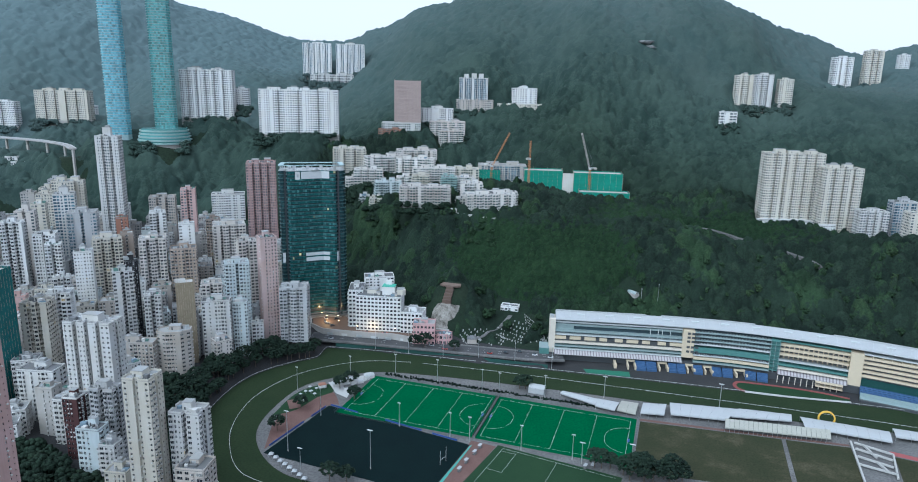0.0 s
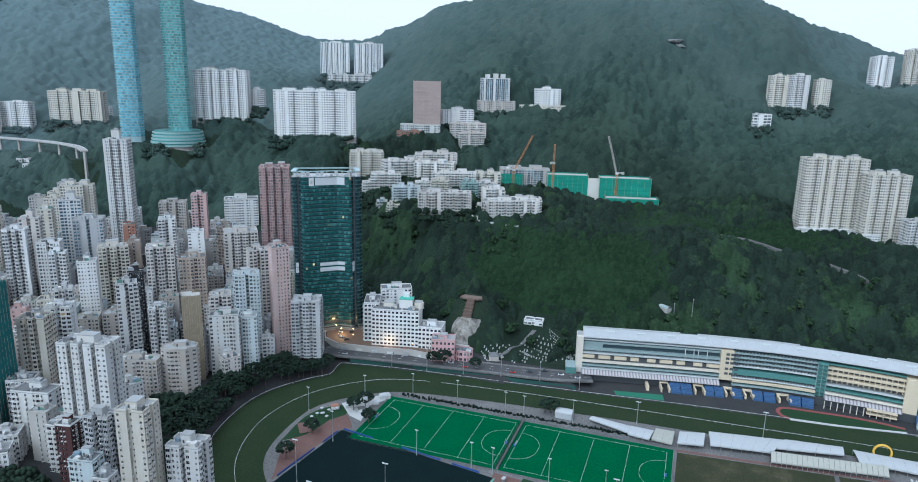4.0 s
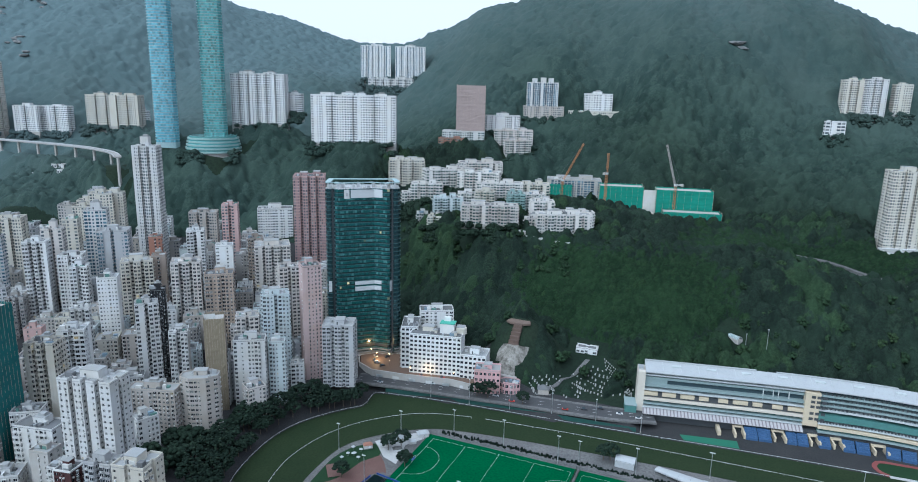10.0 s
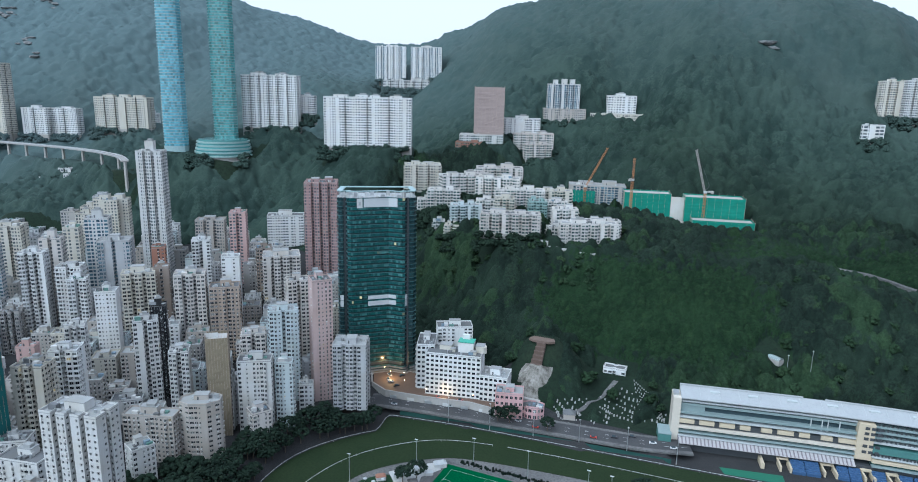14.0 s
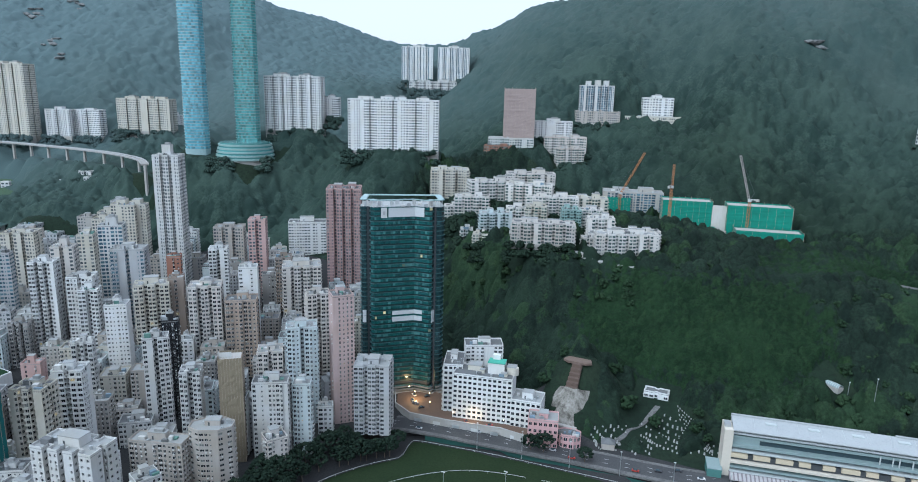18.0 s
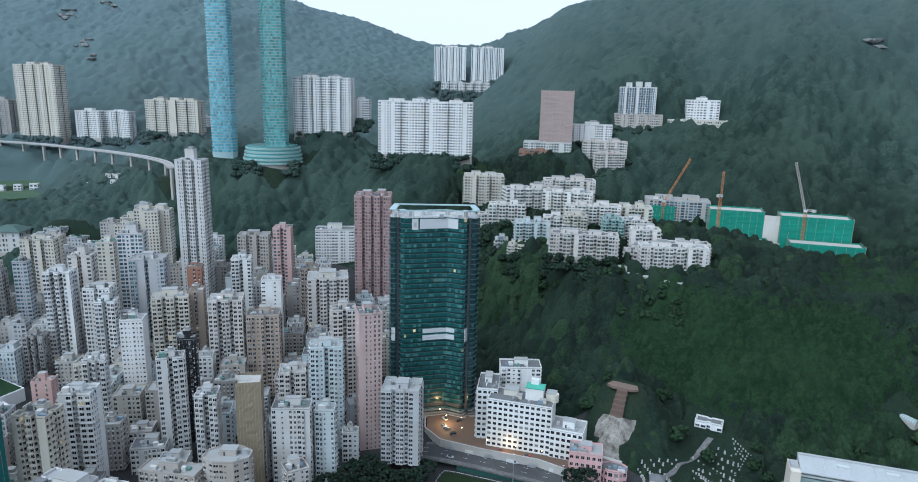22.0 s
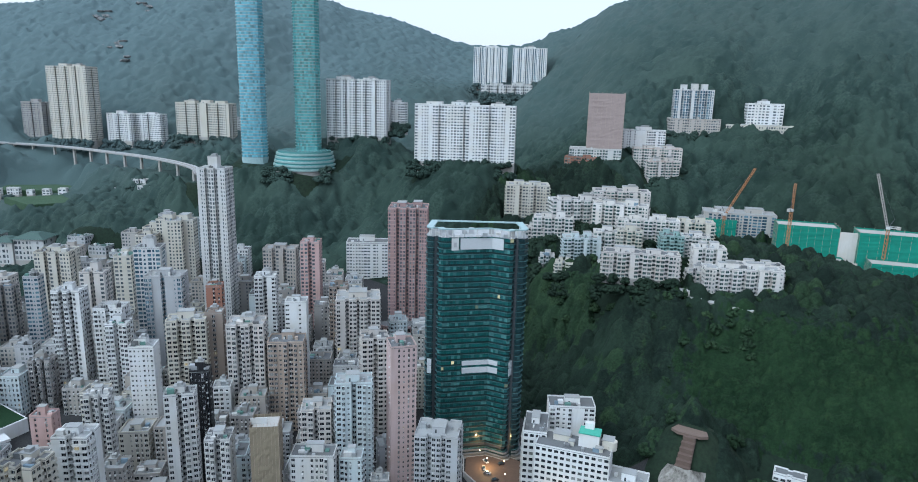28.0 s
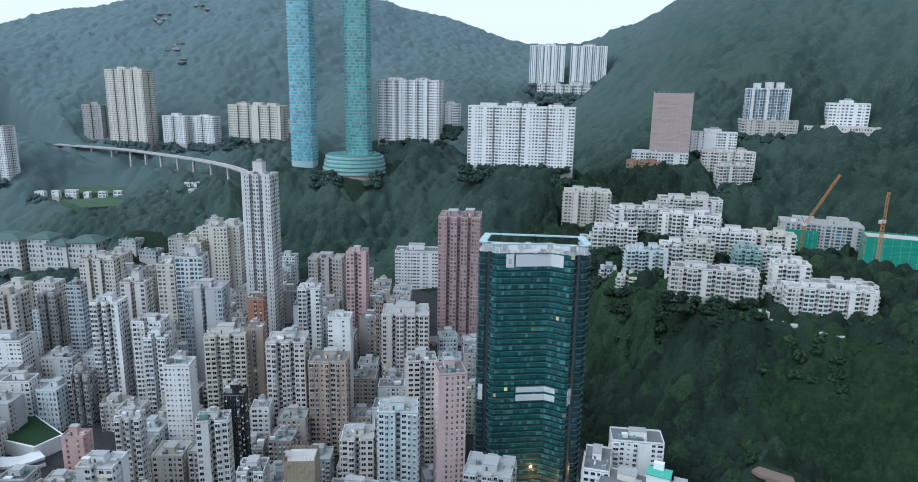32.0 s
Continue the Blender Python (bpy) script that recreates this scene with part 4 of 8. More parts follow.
for i, p in enumerate(gpoly):
    p2 = gpoly[(i + 1) % len(gpoly)]
    L = math.hypot(p2[0] - p[0], p2[1] - p[1])
    k = max(1, round(L / 1.6))
    for j in range(k):
        q = [(p[0] + (p2[0] - p[0]) * s, p[1] + (p2[1] - p[1]) * s) for s in ((j + 0.02) / k, (j + 0.98) / k)]
        front = 4 <= i <= 11
        g.add([(*q[0], 1.15), (*q[1], 1.15), (*q[1], gfh - 0.05), (*q[0], gfh - 0.05)], [(0, 1, 2, 3)], 0 if front else 1)
WINGG = pane_mat("dark_wing_glass", (0.012, 0.028, 0.032), (0.05, 0.10, 0.105), 0.85, 0.12, spec=0.4)
grow = g.mesh("glass_band", [TEALG, WINGG])
gsp = Geo().prism([(a * 0.998, b * 0.998) for a, b in gpoly], 0.12, 1.12).mesh("spandrel", SPAN)
gle = Geo().prism([(a * 1.014, b * 1.014) for a, b in gpoly], -0.2, 0.14).mesh("ledge", LEDG)
for k in range(NFL):
    if k != 1:
        put("glass_band", grow, gt, (0, 0, k * gfh), kind="stuff")
    put("spandrel", gsp, gt, (0, 0, k * gfh))
    put("ledge", gle, gt, (0, 0, k * gfh))



# ---------------------------------------------------------------- racecourse
def curve(points, step=5.0):
    """A smooth plan line through the points."""
    p = [Vector(q) for q in points]
    p = [2 * p[0] - p[1]] + p + [2 * p[-1] - p[-2]]
    out = []
    for i in range(1, len(p) - 2):
        n = max(2, int((p[i + 1] - p[i]).length / step))
        for k in range(n):
            t = k / n
            a, b, c, d = p[i - 1], p[i], p[i + 1], p[i + 2]
            out.append(0.5 * (2 * b + (c - a) * t + (2 * a - 5 * b + 4 * c - d) * t * t + (3 * b - a - 3 * c + d) * t ** 3))
    out.append(p[-2])
    return [(v.x, v.y) for v in out]


def sheet(name, poly, z, mat, label, cat, kind="structure", thick=0.12):
    ob = put(name, Geo().prism(poly, z - thick, z).mesh(name, mat))
    return tagged(ob, label, cat, kind=kind)


def ribbon(line, a, b, z, thick=0.12):
    """A flat band between the offsets a and b right of a plan line."""
    return Geo().sweep([(a, z - thick), (b, z - thick), (b, z), (a, z)], line)


LINE_W = plain_mat("white_line_paint", (0.50, 0.51, 0.50), 0.7, vary=0.08)
HOCKEY = ground_mat("green_hockey_carpet", [(0.3, (0.003, 0.068, 0.022)), (0.7, (0.005, 0.082, 0.027))], 0.04, 0.01, fine=0.8, spec=0.1)
NAVY = ground_mat("dark_green_carpet", [(0.3, (0.003, 0.009, 0.010)), (0.7, (0.0045, 0.013, 0.013))], 0.06, 0.01, fine=0.9, spec=0.08)
GRASS2 = ground_mat("mown_grass", [(0.3, (0.013, 0.036, 0.015)), (0.7, (0.020, 0.048, 0.019))], 0.03, 0.02, fine=3)
WORN = ground_mat("worn_brown_grass", [(0.3, (0.024, 0.030, 0.013)), (0.52, (0.033, 0.036, 0.017)), (0.72, (0.075, 0.068, 0.040))], 0.045, 0.02, fine=0.8)
PAVE = ground_mat("pale_concrete_paving", [(0.3, (0.10, 0.10, 0.10)), (0.7, (0.165, 0.162, 0.157))], 0.05, 0.01, fine=0.7)
BRICKP = ground_mat("red_brick_paving", [(0.3, (0.115, 0.066, 0.058)), (0.7, (0.155, 0.097, 0.082))], 0.08, 0.01, fine=3)
BLUEB = plain_mat("blue_board", (0.02, 0.06, 0.24), 0.5)
TENT = plain_mat("white_tent_fabric", (0.34, 0.355, 0.36), 0.6, vary=0.1)
TENTG = plain_mat("grey_tent_fabric", (0.29, 0.29, 0.25), 0.6)

outer = curve([(-60, -116), (-90, -113), (-114, -106), (-137, -95), (-156, -79), (-172, -57), (-185, -32), (-192, 5), (-189, 32), (-176, 57), (-163, 73)])
outer += [(-163, 79), (-166.5, 95)] + curve([(-163, 97), (-114, 105), (-63, 110), (21, 118), (105, 127), (161, 131.8), (202, 134.6), (241, 138.4), (285, 139), (340, 128), (460, 98)])
inner = curve([(-60, -82), (-91, -82), (-116, -70), (-136, -49), (-145, -24), (-147.5, 10), (-144, 27), (-134, 42), (-121, 55), (-104, 66.5), (-78, 73), (-33, 79), (12, 83), (56, 86.5), (111, 89.5), (158, 93), (215, 96), (262, 101), (340, 100), (460, 76)])
rail = curve([(-60, -97), (-107, -93), (-125, -85), (-140, -70), (-153, -52), (-163, -28), (-167.5, -2), (-163.5, 27), (-152, 51), (-132, 72.5), (-113, 84), (-86, 91), (-48, 96), (8, 101), (106, 106.5), (218, 112), (278, 112.7), (340, 108), (460, 85)])
oo = [Vector(p) for p in outer]
ii = [Vector(p) for p in inner]


def resample(pts, n):
    L = [0.0]
    for a, b in zip(pts, pts[1:]):
        L.append(L[-1] + (b - a).length)
    return [(float(np.interp(s, L, [p.x for p in pts])), float(np.interp(s, L, [p.y for p in pts]))) for s in np.linspace(0, L[-1], n)]


n = 160
ro, ri = resample(oo, n), resample(ii, n)
g = Geo()
vs = []
for a, b in zip(ro, ri):
    vs += [(*a, 0.0), (a[0] + (b[0] - a[0]) * 0.5, a[1] + (b[1] - a[1]) * 0.5, 0.03), (*b, 0.0), (*a, -0.3), (*b, -0.3)]
fs = []
for k in range(n - 1):
    o, p = k * 5, k * 5 + 5
    fs += [(o, o + 1, p + 1, p), (o + 1, o + 2, p + 2, p + 1), (o, p, p + 3, o + 3), (o + 2, o + 4, p + 4, p + 2)]
g.add(vs, [q[::-1] for q in fs])
tagged(g.part("racing_turf", TURF, None), "mown green racing turf bending round the infield", "turf", kind="structure")
sheet("infield_paving", ri + [(460, -82)], -0.12, PAVE, "pale concrete paving of the infield", "paving")


def running_rail(label, line, w=0.18, z=1.0, gap=7.0):
    r = thing("running_rail", (0, 0, 0), label, "rail")
    Geo().sweep([(-w / 2, z), (w / 2, z), (w / 2, z + 0.14), (-w / 2, z + 0.14)], line).part("rail", LINE_W, r)
    g, d = Geo(), 0.0
    pts = [Vector(p) for p in line]
    for a, b in zip(pts, pts[1:]):
        d += (b - a).length
        if d > gap:
            d = 0
            g.cyl(b.x, b.y, 0, 0.06, z, 5)
    g.part("post", LINE_W, r, kind="stuff")


running_rail("white outer running rail on slim posts", [(x, y) for x, y in ro], z=1.05)
cut = next(k for k, p in enumerate(rail) if p[0] > -84 and p[1] > 80)
running_rail("white inner running rail round the bend", rail[:cut])
running_rail("white inner running rail along the straight", rail[cut + 1:], 0.16)

# boundary fence with green screen along the far side
fen = thing("boundary_fence", (0, 0, 0), "green mesh boundary fence along the course", "fence")
bl = [p for p in curve([(-160, 101), (-114, 108.5), (-63, 113.5), (21, 121.5)], 8)]
Geo().sweep([(-0.1, 0), (0.1, 0), (0.1, 3.2), (-0.1, 3.2)], bl).part("screen", plain_mat("green_fence_mesh", (0.015, 0.06, 0.05), 0.8), fen)
for p in bl[::2]:
    Geo().cyl(p[0], p[1], 0, 0.07, 3.4, 6).part("post", DARK, fen)

# ---------------------------------------------------------------- pitches
def line_box(g, x0, y0, x1, y1, w=0.13, z=0.006):
    L = math.hypot(x1 - x0, y1 - y0)
    g.box((x0 + x1) / 2, (y0 + y1) / 2, z, L + w, w, 0.012, math.degrees(math.atan2(y1 - y0, x1 - x0)))


def hockey_pitch(x0):
    sheet("hockey_pitch", [(x0 - 4.4, -4), (x0 + 95.2, -4), (x0 + 95.2, 59.5), (x0 - 4.4, 59.5)], 0.0, HOCKEY, "bright green artificial hockey pitch", "pitch")
    mk = thing("pitch_marking", (x0, 0, 0.0), "white painted hockey pitch lines", "marking")
    for u in (0, 22.9, 45.7, 68.5, 91.4):
        g = Geo()
        line_box(g, u, 0, u, 55)
        g.part("cross_line", LINE_W, mk)
    for v in (0, 55):
        g = Geo()
        line_box(g, 0, v, 91.4, v)
        g.part("side_line", LINE_W, mk)
    for u, s in ((0, 1), (91.4, -1)):
        for r in (14.63,):
            pts = [(u + s * r * math.sin(a), 27.5 - 1.83 - r * math.cos(a)) for a in np.linspace(0, math.pi / 2, 10)]
            pts += [(u + s * r * math.cos(a), 27.5 + 1.83 + r * math.sin(a)) for a in np.linspace(0, math.pi / 2, 10)]
            g = Geo()
            for p, q in zip(pts, pts[1:]):
                line_box(g, *p, *q, 0.14)
            g.part("shooting_circle", LINE_W, mk)
    for u, s in ((0, -1), (91.4, 1)):
        gl = thing("hockey_goal", (x0 + u, 27.5, 0.01), "white hockey goal with a net frame", "goal", "hockey goals")
        for v in (-1.83, 1.83):
            Geo().cyl(0, v, 0, 0.07, 2.1, 6).part("post", LINE_W, gl)
        Geo().beam((0, -1.83, 2.1), (0, 1.83, 2.1), 0.12).part("crossbar", LINE_W, gl)
        Geo().box(s * 0.6, 0, 0, 1.1, 3.6, 0.46).part("backboard", BLUEB, gl)


hockey_pitch(-98.4)
hockey_pitch(0.0)
sheet("rugby_pitch", [(-112, 3), (-3, -13), (-9, -72), (-119, -66)], -0.03, NAVY, "dark blue-green artificial rugby pitch", "pitch")
sheet("football_pitch", [(14, -7), (92, -17), (84, -82), (2, -72)], 0.0, GRASS2, "green grass football pitch", "pitch")
sheet("worn_field", [(97.5, 57), (187, 65), (186, 2), (97, -8)], 0.0, WORN, "worn brownish grass sports field", "pitch")
sheet("worn_field", [(189.5, 65), (228, 69), (228, 10), (189, 2)], 0.0, WORN, "worn brownish grass sports field beyond the fence", "pitch")
sheet("brick_path", [(-3.5, -7.5), (13, -9), (1.5, -80), (-8.5, -80)], -0.06, BRICKP, "red brick paved path between pitches", "path")
sheet("brick_path", curve([(-133, -36), (-137, -14), (-134, 12), (-122, 24), (-106, 6), (-113.5, 2.6), (-121, -62)], 6), -0.05, BRICKP, "red brick paved path at the bend", "path")
g = thing("pitch_marking", (0, 0, 0), "pale football pitch lines", "marking")
for a, b in (((18, -10), (88, -19)), ((18, -10), (8, -72)), ((53, -14.5), (44, -80)), ((18.3, -13), (27, -14)), ((27, -14), (24, -36)), ((24, -36), (15, -35))):
    q = Geo()
    line_box(q, *a, *b, 0.14)
    q.part("line", LINE_W, g)
for (a, b) in (((-111, 3.6), (-88, 0.2)), ((-66, -3), (-38, -7.3)), ((-30, -8.6), (-12, -11.3)), ((-120, -58), (-116, -24)), ((-115, -16), (-113, 0))):
    bd = thing("advert_board", (0, 0, 0), "low blue board beside the dark pitch", "board", "blue boards")
    L = math.hypot(b[0] - a[0], b[1] - a[1])
    q = Geo()
    k = max(2, int(L / 4))
    for j in range(k):
        s = (j + 0.5) / k
        Geo().box(a[0] + (b[0] - a[0]) * s, a[1] + (b[1] - a[1]) * s, 0, L / k - 0.15, 0.18, 1.1, math.degrees(math.atan2(b[1] - a[1], b[0] - a[0]))).part("panel", BLUEB, bd)
TEALB = plain_mat("teal_path_paint", (0.06, 0.26, 0.22), 0.7)
sheet("teal_path", [(-2.6, -14), (-1.6, -13), (-7, -76), (-9.0, -76)], 0.02, TEALB, "teal painted strip beside the dark pitch", "path")
rg = thing("rugby_goal", (-12, -38, 0), "white rugby goal posts", "goal")
for v in (-2.8, 2.8):
    Geo().cyl(0.3 * v, v, 0, 0.08, 9, 6).part("post", LINE_W, rg)
Geo().beam((-0.84, -2.8, 3), (0.84, 2.8, 3), 0.12).part("crossbar", LINE_W, rg)

# fence and gate lane between the two hockey pitches
ln = thing("divider_fence", (-3.5, 27, 0), "tall dark fence lane between hockey pitches", "fence")
for k in range(12):
    for s in (-1.0, 1.0):
        Geo().cyl(s, -30 + k * 5.6, 0, 0.07, 3.6, 6).part("post", DARK, ln)
NETD = plain_mat("dark_fence_net", (0.03, 0.035, 0.035), 0.8)
for s in (-1.0, 1.0):
    Geo().box(s, 1, 0.1, 0.04, 62, 1.1).part("net", NETD, ln)
Geo().box(0, 1, -0.02, 1.6, 64, 0.08).part("walkway", PAVE, ln)

# side fences round the hockey pitches
for (a, b, hh) in (((-103, -6), (-103, 60.5), 2.8), ((96.2, -6), (96.2, 60.5), 3.2), ((-103, 60.8), (96, 60.8), 1.3), ((-100, -6), (96, -6.2), 1.3)):
    fc = thing("pitch_fence", (0, 0, 0), "thin dark mesh fence round the hockey pitches", "fence", "pitch fences")
    L = math.hypot(b[0] - a[0], b[1] - a[1])
    k = int(L / 5)
    for j in range(k + 1):
        Geo().cyl(a[0] + (b[0] - a[0]) * j / k, a[1] + (b[1] - a[1]) * j / k, -0.1, 0.05, hh, 5).part("post", DARK, fc)
    for z in (0.15, hh * 0.5, hh - 0.15):
        Geo().beam((*a, z), (*b, z), 0.06).part("bar", DARK, fc)
hedge = Geo()
rngh = random.Random(5)
for k in range(150):
    s = k / 150
    x = -96 + 188 * s
    hedge.box(x + rngh.uniform(-0.4, 0.4), 64.5 + 4.0 * s + rngh.uniform(-1.2, 1.2), -0.12, rngh.uniform(1.0, 2.4), rngh.uniform(0.8, 1.6), rngh.uniform(0.6, 1.9), rngh.uniform(0, 90), taper=0.6)
tagged(hedge.part("hedge", WOODS[0], None), "dark clipped hedge and planters beside the path", "hedge", kind="stuff")

# ---------------------------------------------------------------- floodlight masts
def mast(x, y, h, label, heads=4, z0=-0.1, arm=2.2, group="floodlights", rot=0):
    m = thing("floodlight", (x, y, z0), label, "floodlight", group)
    Geo().cyl(0, 0, 0, 0.34, 1.2, 8).part("base", CONC, m)
    Geo().cyl(0, 0, 1.2, 0.24, h - 1.2, 8, r2=0.13).part("pole", METAL, m)
    c, s = math.cos(radians(rot)), math.sin(radians(rot))
    Geo().beam((-arm / 2 * c, -arm / 2 * s, h), (arm / 2 * c, arm / 2 * s, h), 0.16).part("crossarm", METAL, m)
    for k in range(heads):
        q = -arm / 2 + arm * (k + 0.5) / heads
        Geo().box(q * c, q * s - 0.15, h - 0.1, 0.45, 0.5, 0.4, rot).part("lamp_head", FRAME, m)


for x, y, h in ((-89, 67, 17), (-54, 66.5, 18), (-17, 62, 18), (-5, 67, 15), (29, 68, 18), (-146, 17, 18), (-118, 47, 19), (-54, -7, 17), (-18, -8, 17), (-4.5, -9, 17), (29, -8, 17), (61, -8, 17), (-110, -12, 21)):
    mast(x, y, h, "slim grey floodlight mast beside the pitches")
for x, y, h in ((-50, -59, 25), (-106, -59, 27), (-88, -74, 14), (67, -10, 14), (96, -9, 18), (70, 84, 17), (150, 96.5, 19)):
    mast(x, y, h, "tall grey floodlight mast with a lamp bar", 6, arm=3.4)
for x, y in ((-125, 106.5), (-96, 110.5), (-66, 113), (-36, 116), (-6, 119.5), (24, 122.5)):
    mast(x, y, 19, "tall pale lighting pole along the course", 2, arm=1.2)
mast(100, 236, 27, "very tall slim pole on the hillside", 2, z0=21, arm=1.0, group="hillside poles")
mast(85, 239, 15, "slim pole on the hillside", 2, z0=26, arm=1.0, group="hillside poles")

# ---------------------------------------------------------------- infield tents and garden
def tent(x0, x1, y, d, h, mat, label, bow=0.8, tilt=0.0, n=None):
    t = thing("tent", (x0, y, -0.1), label, "tent", "infield tents")
    n = n or max(1, int((x1 - x0) / 9))
    w = (x1 - x0) / n
    for k in range(n):
        rows, vs = 9, []
        for j in range(rows):
            s = j / (rows - 1)
            z = h + bow * math.sin(math.pi * s)
            for u in (0.05, w - 0.05):
                vs.append((k * w + u, (s - 0.5) * d + tilt * (k * w + u), z))
        m = len(vs)
        vs += [(a, b, c - 0.12) for a, b, c in vs]
        fs = [(2 * j, 2 * j + 1, 2 * j + 3, 2 * j + 2) for j in range(rows - 1)] + [(m + 2 * j + 2, m + 2 * j + 3, m + 2 * j + 1, m + 2 * j) for j in range(rows - 1)]
        Geo().add(vs, fs).part("canopy", mat, t)
        for s in (-0.5, 0.5):
            for u in (0.1, w - 0.1):
                Geo().cyl(k * w + u, s * (d - 0.3) + tilt * (k * w + u), 0, 0.07, h, 6).part("pole", METAL, t)
    return t


def canopy(label, outline, h, mat, bays, edge=0.9):
    """A low flat-topped canopy on a four-cornered plan (near side, then far side), in bays with slightly sagging sheets."""
    t = thing("tent", (0, 0, -0.1), label, "tent", "infield tents")
    (ax, ay), (bx, by), (cx, cy), (dx, dy) = outline
    rng = random.Random(int(ax))
    for k in range(bays):
        vs, cols = [], 6
        for i in (0.0, 0.5, 1.0):
            s = (k + 0.005 + 0.99 * i) / bays
            for j in range(cols + 1):
                v = j / cols
                x0, y0, x1, y1 = ax + (bx - ax) * s, ay + (by - ay) * s, dx + (cx - dx) * s, dy + (cy - dy) * s
                z = h + 0.5 * math.sin(math.pi * v) - 0.12 * math.sin(math.pi * i) + rng.uniform(-0.06, 0.06)
                vs.append((x0 + (x1 - x0) * v, y0 + (y1 - y0) * v, z))
        n1 = cols + 1
        fs = [(r * n1 + j, (r + 1) * n1 + j, (r + 1) * n1 + j + 1, r * n1 + j + 1) for r in range(2) for j in range(cols)]
        o = len(vs)
        vs += [(x, y, z - edge) for x, y, z in vs]
        fs += [(0, o, o + n1, n1), (n1, o + n1, o + 2 * n1, 2 * n1)]
        Geo().add(vs, fs).part("sheet", mat, t)
        for s, u in ((k / bays, 0.03), (k / bays, 0.97)):
            x0, y0, x1, y1 = ax + (bx - ax) * s, ay + (by - ay) * s, dx + (cx - dx) * s, dy + (cy - dy) * s
            Geo().cyl(x0 + (x1 - x0) * u + 0.3, y0 + (y1 - y0) * u, 0, 0.08, h, 6).part("pole", METAL, t)
    return t


tent(15.5, 27.5, 77.5, 8, 4.2, TENT, "white box tent with a bowed roof", 1.0, n=1)
bx = thing("cabin", (21.5, 73.2, -0.1), "white cabin wall under the box tent", "cabin")
Geo().box(0, 0, 0, 11.5, 0.5, 4.0).part("wall", TENT, bx)
canopy("white pointed canopy tapering along the path", [(39, 76), (66, 66.5), (67, 76), (41, 80.5)], 2.6, TENT, 4)
canopy("white canopy roof beside the paved path", [(66, 64), (80, 62), (82, 75), (67, 76)], 3.0, TENT, 3)
canopy("pale flat deck canopy with plants", [(81, 64), (94, 62.5), (95, 80), (83, 80)], 2.4, TENTG, 2)
canopy("white canopy roof near the worn field", [(97, 64), (113, 67), (114, 84), (98, 80)], 3.2, TENT, 3)
canopy("long white canopy along the straight", [(117, 69), (154, 74), (163, 94), (116, 87)], 3.4, TENT, 6)
canopy("long white canopy behind the marquee", [(154, 80), (196, 88), (197, 98.5), (163, 95)], 3.4, TENT, 5)
canopy("long white canopy narrowing along the straight", [(203, 82), (254, 80), (256, 95), (202, 97)], 3.4, TENT, 8)
canopy("white canopy strip past the gap", [(258, 89), (330, 90), (330, 101), (259, 101)], 3.4, TENT, 8)
mq = thing("marquee", (0, 0, -0.1), "long grey-beige ribbed marquee with a scalloped edge", "marquee")
for k in range(22):
    s0, s1 = k / 22, (k + 0.94) / 22
    q = [(152 + 65 * s, 62.5 + 8.5 * s) for s in (s0, s1)] + [(152.5 + 65 * s, 76 + 7.5 * s) for s in (s1, s0)]
    vs = [(*q[0], 3.2), (*q[1], 3.2), ((q[1][0] + q[2][0]) / 2, (q[1][1] + q[2][1]) / 2, 6.4), ((q[0][0] + q[3][0]) / 2, (q[0][1] + q[3][1]) / 2, 6.4), (*q[2], 3.2), (*q[3], 3.2), (*q[0], 2.4), (q[1][0], q[1][1], 2.4)]
    Geo().add(vs, [(0, 1, 2, 3), (3, 2, 4, 5), (6, 7, 1, 0)]).part("roof_bay", TENTG, mq)
    Geo().cyl(q[0][0], q[0][1], 0, 0.09, 3.2, 6).part("pole", METAL, mq)
sheet("red_path", [(97, 58.2), (187, 66.2), (228, 70.8), (228, 73), (187, 69), (97, 61)], -0.02, BRICKP, "narrow red path along the field", "path")
GARB = plain_mat("pale_concrete_beam", (0.36, 0.36, 0.34), 0.8)
pk = thing("frame_works", (0, 0, -0.1), "pale concrete beams of an unfinished yard", "yard frame")
for a_, b_ in (((229, 75), (226, 20)), ((231, 74), (251, 66)), ((230, 66), (249, 58)), ((229, 56), (247, 49)), ((228, 46), (247, 41)), ((251, 66), (246, 36)), ((236, 72), (240, 58)), ((239, 52), (243, 42))):
    Geo().beam((*a_, 1.6), (*b_, 1.6), 1.0, 1.2).part("beam", GARB, pk)
sheet("worn_field", [(252, 66), (300, 60), (300, 20), (249, 36)], 0.0, WORN, "worn brownish grass plot beyond the yard", "pitch")
sheet("red_path", [(251, 73), (300, 64), (300, 60), (251, 68)], 0.02, plain_mat("red_track_rubber", (0.24, 0.06, 0.06), 0.8), "red rubber strip beside the worn plot", "path")
ring = thing("golden_arch", (219, 99, 0), "golden round arch standing on the turf edge", "arch")
KERBP = plain_mat("pale_kerb", (0.40, 0.40, 0.39), 0.8)
GOLD = plain_mat("golden_paint", (0.6, 0.38, 0.05), 0.4)
q = Geo()
for k in range(16):
    a, b = math.pi * (k / 16 * 1.5 - 0.25), math.pi * ((k + 1) / 16 * 1.5 - 0.25)
    q.beam((5 * math.cos(a), 0, 4 + 5 * math.sin(a)), (5 * math.cos(b), 0, 4 + 5 * math.sin(b)), 1.0)
q.part("hoop", GOLD, ring)
